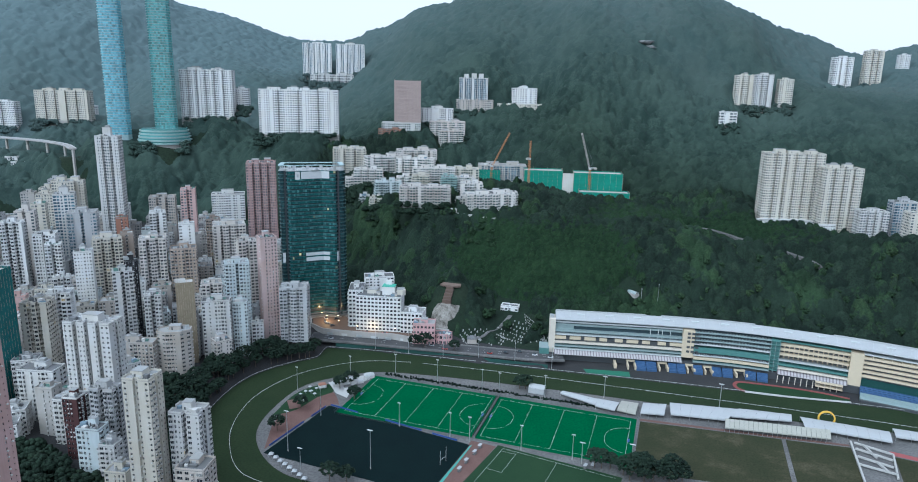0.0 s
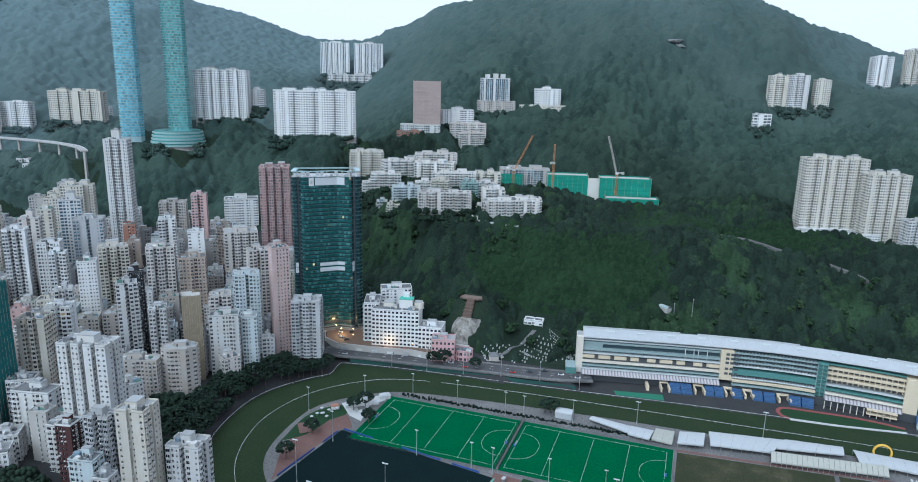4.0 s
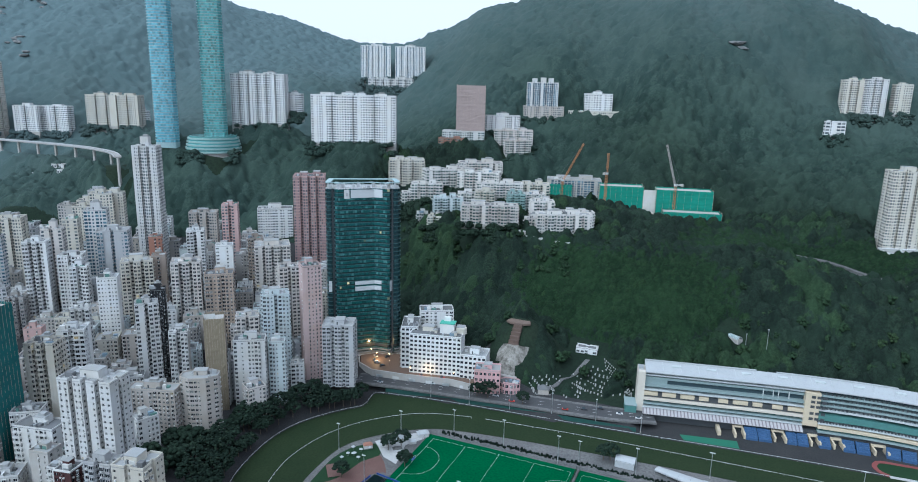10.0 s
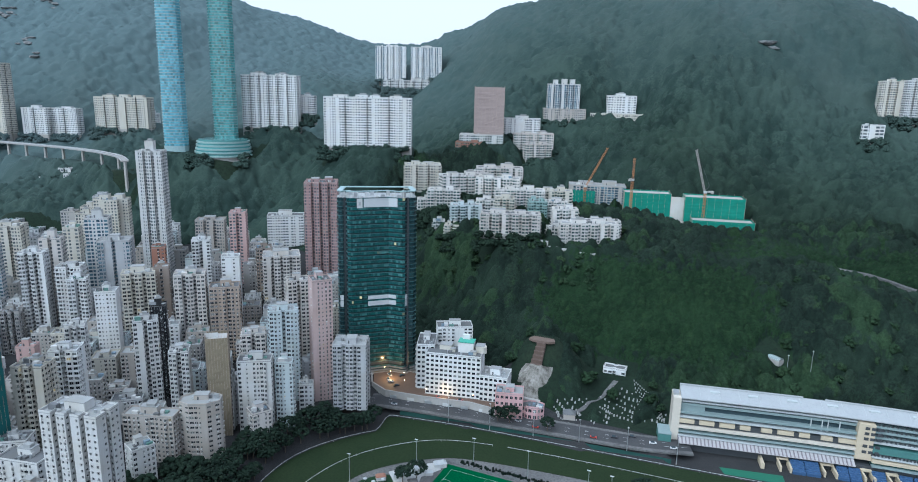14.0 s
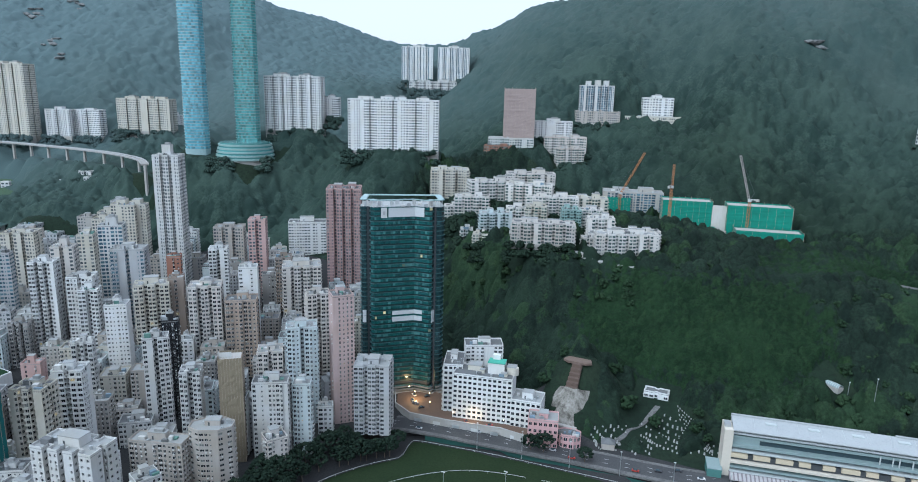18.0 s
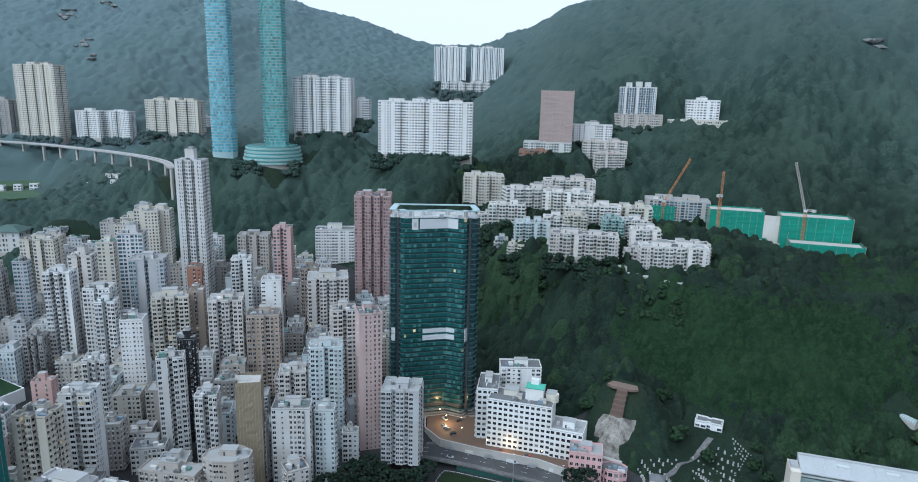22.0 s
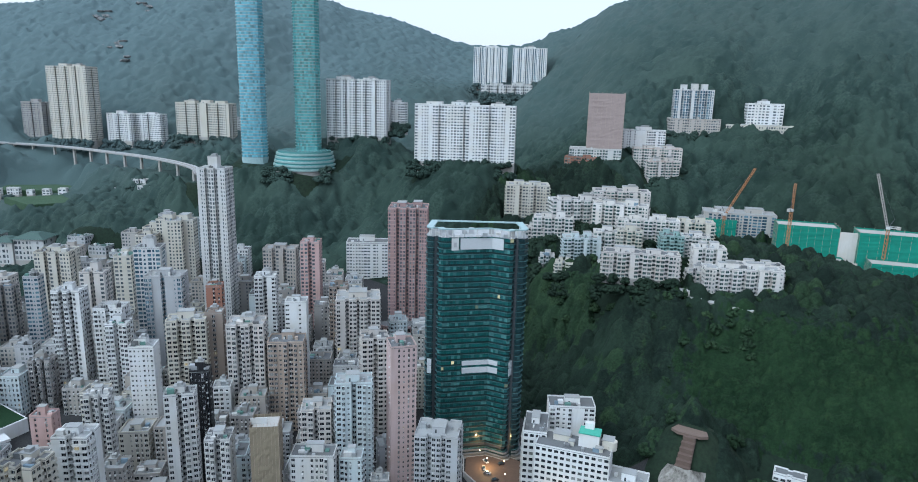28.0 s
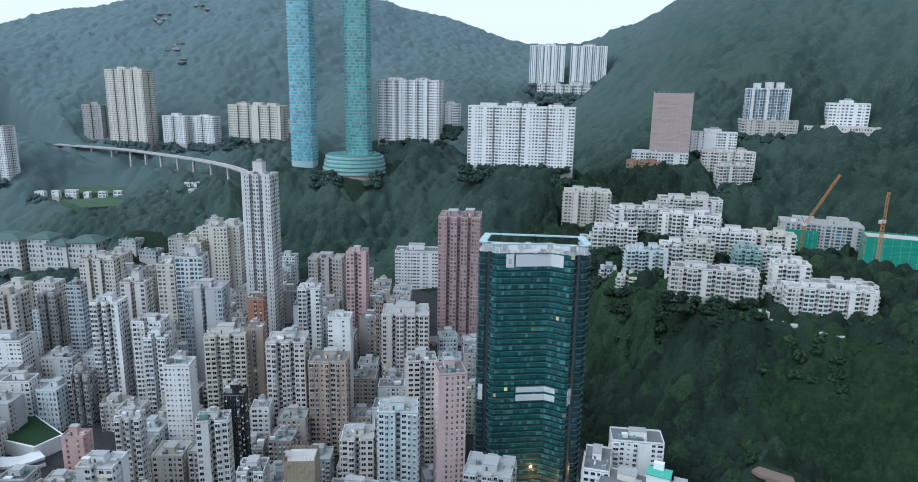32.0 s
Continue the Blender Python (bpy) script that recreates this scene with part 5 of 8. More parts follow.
rngg = random.Random(11)
pav = plain_mat("pale_terrace_slab", (0.38, 0.38, 0.37), 0.8)
sheet("garden_lawn", curve([(-141, -24), (-144, 8), (-138, 26), (-126, 34), (-120, 22), (-126, 12), (-130, -10), (-141, -24)], 4), -0.03, GRASS2, "small garden lawn inside the bend", "lawn")
sheet("garden_terrace", [(-131, 36), (-118, 51), (-108, 60), (-104, 52), (-111, 40), (-106, 18), (-117, 22)], -0.02, pav, "pale garden terrace with curved paths", "paving")
for k, (x, y, w, d, h, m, nm) in enumerate(((-106, 55, 8, 5, 3.2, TENT, "white"), (-117, 44, 7, 5, 2.6, METAL, "grey"), (-112, 31, 6, 4, 2.8, PAVE, "pale"), (-122, 34, 9, 4, 2.4, TENT, "white"), (-131, 27, 6, 4, 3.0, BRICK, "brown-roofed"), (-136, -4, 8, 14, 0.4, BRICKP, "red"), (-108, 44, 5, 3, 2.2, METAL, "grey"))):
    p = thing("pavilion", (x, y, -0.05), nm + " little garden pavilion by the bend", "pavilion", "garden pavilions")
    Geo().box(0, 0, 0, w * 0.9, d * 0.9, h * 0.8, 40).part("wall", OFFW, p)
    Geo().box(0, 0, h * 0.8, w, d, h * 0.35, 40, taper=0.55).part("roof", m, p)
for k in range(9):
    u = thing("parasol", (rngg.uniform(-139, -128), rngg.uniform(0, 26), 0), "pale cone parasol on the garden lawn", "parasol", "parasols")
    Geo().cyl(0, 0, 0, 0.06, 2.4, 6).part("pole", METAL, u)
    Geo().cyl(0, 0, 2.1, 1.3, 0.9, 10, r2=0.05).part("canopy", TENT, u)
for k in range(8):
    st = thing("tent", (-112 + k * 4.6, -68 - k * 2.2, -0.05), "small white gazebo beside the dark pitch", "tent", "gazebos")
    Geo().box(0, 0, 2.0, 3.0, 3.0, 1.1, 20, taper=0.25).part("canopy", TENT, st)
    for a, b in ((-1, -1), (1, -1), (1, 1), (-1, 1)):
        Geo().cyl(a * 1.3, b * 1.3, 0, 0.06, 2.0, 5).part("pole", METAL, st)
for x, y in ((3, -22), (1, -33), (0, -43), (4, -14), (70, -14), (74, -12)):
    st = thing("bench", (x, y, -0.05), "pale bench with a small roof on the path", "bench", "path benches")
    Geo().box(0, 0, 0, 3.2, 1.6, 0.5, 80).part("seat", PAVE, st)
    Geo().box(0, 0, 2.1, 3.4, 1.9, 0.2, 80).part("roof", TENT, st)
    for s in (-1.2, 1.2):
        Geo().cyl(0.2 * s, s, 0.5, 0.06, 1.6, 5).part("post", METAL, st)

# ---------------------------------------------------------------- grandstand
SEATB = plain_mat("blue_seat_plastic", (0.04, 0.085, 0.18), 0.6)
ROOFW = plain_mat("white_metal_roof", (0.32, 0.335, 0.34), 0.5, vary=0.1, scale=0.15)
CREAMP = plain_mat("cream_panel", (0.50, 0.43, 0.31), 0.6, vary=0.08)
CREAMW = plain_mat("pale_cream_wall", (0.52, 0.48, 0.41), 0.7, vary=0.08)
TEALP = plain_mat("pale_teal_panel", (0.075, 0.175, 0.16), 0.5)
TGREY = plain_mat("grey_teal_panel", (0.22, 0.28, 0.28), 0.5, vary=0.1)
PGREY = plain_mat("pale_grey_panel", (0.40, 0.43, 0.43), 0.5, vary=0.1)
GREYG = plain_mat("grey_glazing", (0.035, 0.055, 0.065), 0.25)
GREENG = plain_mat("green_glazing", (0.02, 0.06, 0.055), 0.25)
STRIPE = plain_mat("striped_awning", (0.36, 0.345, 0.345), 0.7)
STRIPED = plain_mat("awning_dark_bar", (0.17, 0.15, 0.16), 0.7)
st = thing("grandstand", (0, 0, 0), "long curved grandstand with white roof and glazed tiers", "grandstand")
SL = curve([(21, 148), (60, 156), (100, 164), (137, 169.5), (166, 172), (196, 171.5), (236, 168), (284, 159.5), (340, 146), (430, 122)], 3)


def wing(x0, x1):
    return [p for p in SL if x0 <= p[0] <= x1]


S_A, S_AB, S_B, S_C, S_D, S_E, S_F = wing(20, 124), wing(121.5, 134), wing(131, 190), wing(187, 198), wing(195, 245), wing(242, 254), wing(251, 430)


def bar(line, a, b, z0, z1, name, mat, label=""):
    return Geo().sweep([(a, z0), (b, z0), (b, z1), (a, z1)], line).part(name, mat, st, label)


def along(line, step):
    """Places at even steps along a plan line, each with its direction and outward side."""
    acc, pts, out = 0.0, [Vector(p) for p in line], []
    for a, b in zip(pts, pts[1:]):
        d = (b - a).normalized()
        L = (b - a).length
        while acc < L:
            out.append((a + d * acc, d, Vector((d.y, -d.x)), math.degrees(math.atan2(d.y, d.x))))
            acc += step
        acc -= L
    return out


for seg in (wing(20, 124), wing(121.5, 190), wing(187, 254), wing(251, 430)):
    Geo().sweep([(-11, 36.4), (0.8, 33.7), (2.6, 33.8), (2.6, 34.4), (-1, 35.3), (-11, 37.6)], seg).part("roof", ROOFW, st, "white sloping metal roof")
for seg in (wing(20, 95), wing(104, 180), wing(230, 330)):
    Geo().sweep([(-11.6, 36.0), (-10.2, 36.0), (-10.2, 38.3), (-11.6, 38.3)], seg).part("roof_parapet", ROOFW, st)
for p, d, o, r in along(SL, 12.0):
    Geo().beam((*(p - o * 10.6), 37.56), (*(p - o * 1.0), 35.36), 0.16, 0.1).part("roof_seam", METAL, st)
for p, d, o, r in along(wing(40, 300), 23.0):
    q = p - o * 6.5
    Geo().box(q.x, q.y, 36.2, 6.0, 2.6, 0.75, r).part("skylight", PGREY, st)
bar(SL, -11, -7, 2, 36.2, "rear_block", GREY)
bar(SL, -7, -5.5, 2, 34.4, "inner_wall", GREYG)
# left wing: long glazed lounges under pale beams
bar(S_A, -6, 1.2, 31.2, 32.4, "beam", PGREY)
bar(S_A, -6, 0.6, 28.6, 30.2, "beam", TGREY)
bar(S_A, -6, -1.0, 24.6, 28.6, "glazing", GREYG)
bar(wing(20, 36), -6, 0.2, 24.6, 28.4, "end_panel", TGREY)
bar(S_A, -6, 2.4, 23.6, 25.2, "tier_slab", TGREY)
bar(S_A, -6, 0.0, 22.2, 23.6, "glazing", GREYG)
bar(S_A, -6, 3.0, 20.9, 22.0, "tier_slab", PGREY)
# shade behind and under the parapets is put in as near-black bars
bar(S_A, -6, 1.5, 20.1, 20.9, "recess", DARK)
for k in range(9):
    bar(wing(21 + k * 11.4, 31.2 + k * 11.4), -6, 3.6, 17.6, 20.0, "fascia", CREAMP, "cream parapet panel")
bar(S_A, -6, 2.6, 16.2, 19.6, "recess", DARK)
bar(S_A, -6, 4.8, 14.4, 15.9, "fascia", CREAMW, "pale parapet band")
bar(S_A, -6, 2.0, 9.0, 14.4, "glazing", GREENG)
bar(S_A, -6, 4.6, 11.4, 12.6, "tier_slab", TGREY)
bar(S_A, -6, 5.0, 8.9, 9.8, "tier_slab", PGREY)
for x in (96, 102, 108, 114):
    k = min(range(len(SL)), key=lambda j: abs(SL[j][0] - x))
    Geo().box(SL[k][0] + 0.2, SL[k][1] - 1.5, 22.2, 0.6, 0.6, 8.0).part("mullion", PGREY, st)
# middle wing: stacked open tiers with seats
for z, m in ((30.6, TGREY), (27.4, TGREY), (24.2, TGREY), (21.0, PGREY)):
    bar(S_B, -6, 2.4 + (31 - z) * 0.15, z - 0.6, z + 0.7, "tier_slab", m)
    for p, d, o, r in along(S_B, 2.4):
        q = p + o * (1.6 + (31 - z) * 0.15)
        Geo().box(q.x, q.y, z + 0.7, 1.1, 0.6, 0.9, r).part("chair", DARK, st)
bar(S_B, -6, -1.5, 10.0, 33, "glazing", GREYG)
bar(S_B, -6, 4.4, 14.2, 18.4, "fascia", TEALP, "teal glazed parapet")
# dark boxes added in place of a dotted row of people
for p, d, o, r in along(S_B, 1.9):
    q = p + o * 4.6
    Geo().box(q.x, q.y, 12.6, 0.9, 0.7, 1.1, r).part("chair", DARK, st)
bar(S_B, -6, 6.4, 12.0, 12.6, "tier_slab", PGREY)
bar(S_B, -6, 7.2, 9.2, 11.0, "fascia", CREAMP, "cream parapet band")
bar(S_B, -6, 8.2, 6.8, 7.6, "tier_slab", TGREY)
bar(S_B, -6, 5.5, 2.0, 9.2, "glazing", GREENG)
# right wing: cream balcony tiers over a teal lounge
for z in (27.6, 23.9, 20.2):
    bar(S_D, -6, 2.4 + (28 - z) * 0.2, z, z + 1.5, "fascia", CREAMP, "cream balcony parapet")
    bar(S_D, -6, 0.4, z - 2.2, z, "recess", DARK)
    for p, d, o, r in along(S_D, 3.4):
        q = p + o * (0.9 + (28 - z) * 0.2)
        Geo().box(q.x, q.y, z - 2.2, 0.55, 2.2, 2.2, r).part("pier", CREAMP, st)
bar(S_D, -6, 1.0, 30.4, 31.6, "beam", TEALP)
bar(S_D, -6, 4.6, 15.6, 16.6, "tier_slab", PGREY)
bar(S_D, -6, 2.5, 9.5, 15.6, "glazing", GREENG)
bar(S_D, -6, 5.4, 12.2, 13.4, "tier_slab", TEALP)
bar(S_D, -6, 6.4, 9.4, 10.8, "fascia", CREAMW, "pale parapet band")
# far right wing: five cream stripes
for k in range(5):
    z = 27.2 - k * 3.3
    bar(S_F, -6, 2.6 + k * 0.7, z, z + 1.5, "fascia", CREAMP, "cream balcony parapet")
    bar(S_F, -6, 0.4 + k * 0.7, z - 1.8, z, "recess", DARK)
bar(S_F, -6, 1.4, 30.2, 31.4, "beam", PGREY)
for p, d, o, r in along(S_F, 6.0):
    q = p + o * 1.6
    Geo().box(q.x, q.y, 28.7, 0.5, 1.6, 1.6, r).part("pier", CREAMP, st)
bar(S_F, -6, 4.0, 4.0, 12.4, "glazing", GREENG)
for k in range(5):
    bar(S_F, 6 + k * 1.6, 7.6 + k * 1.6, 2.0, 7.2 - k * 0.8, "seat_tier", SEATB, "tier of blue plastic seats")
bar(S_F, 14.2, 14.6, 2.0, 5.0, "rail_wall", TGREY)
bar(S_F, 14.6, 19.0, 0.0, 2.0, "base_wall", TGREY)
bar(S_F, 19.0, 21.0, 0.0, 1.8, "dark_hoarding", DARK)
# stair cores between the wings
bar(S_AB, -6, 4.4, 9, 32.4, "stair_core", CREAMP, "cream stair core with window grid")
for z in (13.4, 17.2, 22.0, 25.4, 28.8):
    q = wing(123, 133)
    for j in range(3):
        w0, w1 = q[0][0] + 0.4 + j * 3.4, q[0][0] + 2.9 + j * 3.4
        bar([(x, float(np.interp(x, [p[0] for p in SL], [p[1] for p in SL]))) for x in (w0, w1)], 4.0, 4.5, z, z + 1.9, "core_window", DARK)
bar(S_C, -6, 3.5, 2, 32.0, "stair_core", TEALP, "teal glazed stair core")
for z in range(4, 32, 3):
    bar(S_C, -5, 5.4, z, z + 0.5, "landing", TEALP)
for p, d, o, r in along(S_C, 3.2):
    q = p + o * 5.0
    Geo().box(q.x, q.y, 0, 0.5, 0.5, 31, r).part("column", TGREY, st)
bar(S_E, -6, 5.6, 0, 31.0, "stair_core", CREAMP, "plain cream stair core")
# awnings, concourse and seats
for seg in (S_A, S_D):
    Geo().sweep([(3.0, 8.7), (10.0, 6.3), (10.0, 6.6), (3.0, 9.0)], seg).part("awning", STRIPE, st, "grey striped sloping awning")
    for p, d, o, r in along(seg, 2.3):
        Geo().beam((*(p + o * 3.0), 9.06), (*(p + o * 10.0), 6.66), 0.8, 0.1).part("awning_stripe", STRIPED, st)
# shade under the awnings is put in as a near-black wall
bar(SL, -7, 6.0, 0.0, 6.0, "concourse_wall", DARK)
for p, d, o, r in along(wing(196, 243), 4.2):
    q = p + o * 11
    Geo().box(q.x, q.y, 0, 0.5, 0.5, 6.0, r).part("column", CREAMW, st)
for z in (0.2, 3.2):
    bar(wing(222, 243), 8, 12.5, z + 2.2, z + 3.0, "gallery_band", CREAMP)
ap = [p for p in SL if 22 < p[0] < 300]
Geo().prism(ap[::-1] + [(22, 118.5)] + [p for p in ro if 24 < p[0] < 300 and p[1] > 0], -0.3, 0.05).part("apron", ASPH, st, "dark asphalt apron before the stand")
for i0, i1, deep in ((86, 93.5, 10), (94, 102, 10), (112, 118, 9), (118.5, 125, 9), (131.5, 138.5, 8), (146, 153, 8), (154, 162, 8), (172, 180, 7), (181, 189, 7)):
    xs_ = [i0 + (i1 - i0) * k / 3 for k in range(4)]
    seg = [(x, float(np.interp(x, [p[0] for p in SL], [p[1] for p in SL]))) for x in xs_]
    for k in range(6):
        q = deep / 6
        bar(seg, 8.5 + k * q, 8.5 + (k + 1) * q, 0.05, 4.9 - k * 0.62, "seat_tier", SEATB, "tier of blue plastic seats")
for i0, i1, out in ((69, 70, 17), (79.5, 85.2, 18), (104, 110.5, 17), (126, 131, 16), (139.5, 145, 15.5), (163, 170.5, 15)):
    for x in (i0, i1):
        y = float(np.interp(x, [p[0] for p in SL], [p[1] for p in SL]))
        Geo().box(x + (out - 5) * 0.2, y - out + 5.5, 0, 1.1, 10, 3.4, 11).part("portal_wall", CREAMP, st)
    y = float(np.interp((i0 + i1) / 2, [p[0] for p in SL], [p[1] for p in SL]))
    if i1 - i0 > 2:
        Geo().box((i0 + i1) / 2 + 1.2, y - 7.5, 3.4, i1 - i0 + 1, 2.0, 1.2, 11).part("portal_lintel", CREAMP, st)
# end wall with lift tower
k = Vector(SL[1]) - Vector(SL[0])
dd = k.normalized()
oo2 = Vector((dd.y, -dd.x))
c = Vector(SL[0]) - dd * 2.4 - oo2 * 3.0
r_ = math.degrees(math.atan2(dd.y, dd.x))
Geo().box(c.x, c.y, 0, 5.0, 13, 34.4, r_).part("end_tower", CREAMW, st, "pale cream end tower")
Geo().box(c.x - 0.5, c.y, 34.4, 3.4, 6, 1.6, r_).part("tower_plant", METAL, st)
c2 = Vector(SL[0]) - dd * 8.5 + oo2 * 1
Geo().box(c2.x, c2.y, 0, 8, 13, 10, r_).part("annexe", TEALP, st, "pale teal glazed annexe")
Geo().box(c2.x, c2.y, 10, 8.4, 13.4, 0.5, r_).part("annexe_roof", TGREY, st)
# parade ring and green mat before the stand
RINGP = [(164.5, 147), (163.2, 141.9), (165.5, 136.5), (170, 134.2), (197, 136.2), (224, 140), (243, 143), (243.5, 147.5), (226, 151), (206, 152.3), (178, 151), (168, 150)]
sheet("parade_ring", RINGP, 0.3, GRASS2, "dark green parade ring lawn", "lawn", thick=0.35)
pr = thing("parade_track", (0, 0, 0), "red rubber track edged with pale kerbs round the parade ring", "track")
rp = curve(RINGP[4:] + RINGP[:5], 4)
Geo().sweep([(-1.4, 0.05), (1.4, 0.05), (1.4, 0.42), (-1.4, 0.42)], curve(RINGP[7:] + RINGP[:4], 4)).part("surface", plain_mat("red_rubber", (0.17, 0.045, 0.042), 0.8), pr)
Geo().sweep([(-0.4, 0.05), (1.6, 0.05), (1.6, 0.55), (-0.4, 0.55)], [(x, y - 1.0) for x, y in curve(RINGP[3:7], 4)]).part("kerb", KERBP, pr)
sheet("lawn_strip", [(48.6, 131), (84, 138), (85.8, 128.5), (51.8, 124.3)], 0.3, plain_mat("green_mat", (0.02, 0.12, 0.07), 0.8), "green mat before the stand", "lawn", thick=0.4)

# ---------------------------------------------------------------- white hospital, pink house, road
HP = dict(wall=WHITE, mod=3.3, ww=0.66, wh=0.52, sill=0.28, mull=False, fh=3.5, ac=0.0, single=True)
building("hospital_block", "white hospital block with rows of dark windows", "hospital", -134, 136, 40, 18, 13, 9, 40, plan="rect", huts=0, pad=0, roofm=ROOFD, **HP)
building("hospital_block", "lower white hospital wing with a roof deck", "hospital", -104.5, 141, 20, 17, 10, 8, 27, plan="rect", huts=1, **HP)
building("hospital_block", "white hospital wing with stepped side balconies", "hospital", -160, 142, 13, 24, 22, 9, 42, plan="rect", huts=1, roofm=ROOFD, **dict(HP, balcony=0.9))
building("hospital_block", "white rear hospital block with a dark flat roof", "hospital", -150, 168, 27, 14, 30, 10, 47, plan="rect", huts=1, roofm=ROOFD, wall=WHITE, mod=3.4)
rh = thing("roof_house", (-127, 140, 40.3), "white roof house with a mint green roof on the hospital", "roof house")
Geo().box(0, 0, 0, 11, 8, 7.5, 13).part("wall", WHITE, rh)
Geo().box(0, 0, 7.5, 11.6, 8.6, 0.5, 13).part("roof", plain_mat("mint_roof_paint", (0.08, 0.33, 0.24), 0.6), rh)
Geo().box(-1.5, 3, 8.0, 5, 3, 3.2, 13).part("tank_room", WHITE, rh)
for x, y, w, d, h in ((-142, 138, 9, 7, 3.5), (-117.5, 143, 6, 6, 5.0), (-120, 136, 4, 3, 2.2), (-135, 134, 3, 3, 2.5)):
    r2 = thing("roof_plant", (x, y, 40.3), "beige plant room standing on the hospital roof", "plant room", "hospital plant rooms")
    Geo().box(0, 0, 0, w, d, h, 13).part("housing", CREAM, r2)
    Geo().box(0, 0, h, w + 0.4, d + 0.4, 0.3, 13).part("lid", ROOF, r2)
tk = thing("water_tank", (-115, 142, 40.3), "round beige rooftop tank with rings", "tank")
for k in range(3):
    Geo().cyl(0, 0, k * 1.7, 2.6, 1.5, 20).part("ring", CREAM, tk)
ph = building("pink_house", "pink office house with square dark windows", "office", -89, 128.5, 19, 13, 17, 4, 22.5, plan="rect", wall=PINKH, mod=3.3, ww=0.55, wh=0.45, fh=4.4, ac=0.0, huts=1, single=True)
building("pink_house", "low pink annexe with curved corner", "office", -73, 133, 15, 10, 12, 4, 13, plan="oct", wall=PINKH, mod=3.3, fh=4.4, ac=0.0, huts=0, single=True)

ROAD = ground_mat("road_asphalt", [(0.3, (0.055, 0.056, 0.06)), (0.7, (0.085, 0.085, 0.085))], 0.06, 0.01, fine=3)
KERB = plain_mat("kerb_concrete", (0.34, 0.34, 0.33), 0.8)
rl = curve([(-214, 20), (-209, 50), (-203, 78), (-190, 101), (-160, 110.5), (-110, 117), (-60, 123.5), (0, 131), (30, 140)], 6)
tagged(ribbon(rl, -7, 7, 5.0, 1.0).part("road", ROAD, None), "dark asphalt road curving round the course", "road", kind="structure")
tagged(ribbon(rl, 7.0, 10.2, 5.18, 1.2).part("pavement", PAVE, None), "pale pavement along the course side", "pavement", kind="structure")
tagged(ribbon(rl, -9.6, -7.0, 5.18, 1.2).part("pavement", PAVE, None), "pale pavement on the town side", "pavement", kind="structure")
g = Geo()
for off in (-2.3, 2.3):
    for k in range(0, len(rl) - 1, 2):
        a, b = Vector(rl[k]), Vector(rl[k + 1])
        d = (b - a).normalized()
        o = Vector((d.y, -d.x)) * off
        g.beam((*(a + o), 5.01), (*(a + o + d * 3), 5.01), 0.18, 0.02)
tagged(g.part("lane_mark", LINE_W, None), "white dashed lane marks on the road", "marking", kind="stuff")
# raised forecourt and ramp wall before the hospital
yard = thing("forecourt", (0, 0, 0), "raised hospital forecourt with warm lamps behind a concrete wall", "forecourt")
Geo().prism([(-205, 140), (-194, 121), (-178, 113.5), (-150, 117), (-116, 124), (-96, 122.5), (-94, 134), (-150, 140), (-168, 150), (-196, 152)], 4, 9.0).part("deck", plain_mat("brown_forecourt_paving", (0.11, 0.072, 0.05), 0.7), yard)
wl2 = [(-206, 139), (-194.5, 120.3), (-178.5, 112.6), (-150, 116), (-116, 123), (-96, 121.5)]
Geo().sweep([(0, 4), (0.5, 4), (0.5, 10.1), (0, 10.1)], wl2).part("retaining_wall", CONC, yard)
Geo().sweep([(-0.2, 10.1), (0.7, 10.1), (0.7, 10.35), (-0.2, 10.35)], wl2).part("coping", KERB, yard)
for k in range(6):
    s = k / 5
    Geo().box(-172 + 66 * s, 112.4 + 9.5 * s, 5.2, 5, 0.25, 2.2, 10).part("wall_panel", OFFW if k % 2 else METAL, yard)
LAMPM, lt, lb = nodes_of("warm_lamp_glow")
lb.inputs["Base Color"].default_value = (1, 0.7, 0.4, 1)
lb.inputs["Emission Color"].default_value = (1.0, 0.58, 0.22, 1)
lb.inputs["Emission Strength"].default_value = 6.0
for k, (x, y) in enumerate(((-196, 141), (-188, 136), (-178, 139), (-171, 127), (-150, 121.5), (-132, 124.5), (-116, 127.5))):
    l = thing("yard_lamp", (x, y, 9.0), "warm glowing lamp post on the forecourt", "lamp", "forecourt lamps")
    Geo().cyl(0, 0, 0, 0.07, 4.2, 6).part("pole", DARK, l)
    Geo().cyl(0, 0, 4.2, 0.28, 0.5, 8).part("globe", LAMPM, l)
for x, y, e in ((-186, 133, 2600), (-136, 121.5, 800)):
    pl = new("forecourt_light", bpy.data.lights.new("forecourt_light", "POINT"))
    pl.location, pl.data.energy, pl.data.color, pl.data.shadow_soft_size = (x, y, 14.0), e, (1.0, 0.55, 0.2), 0.6

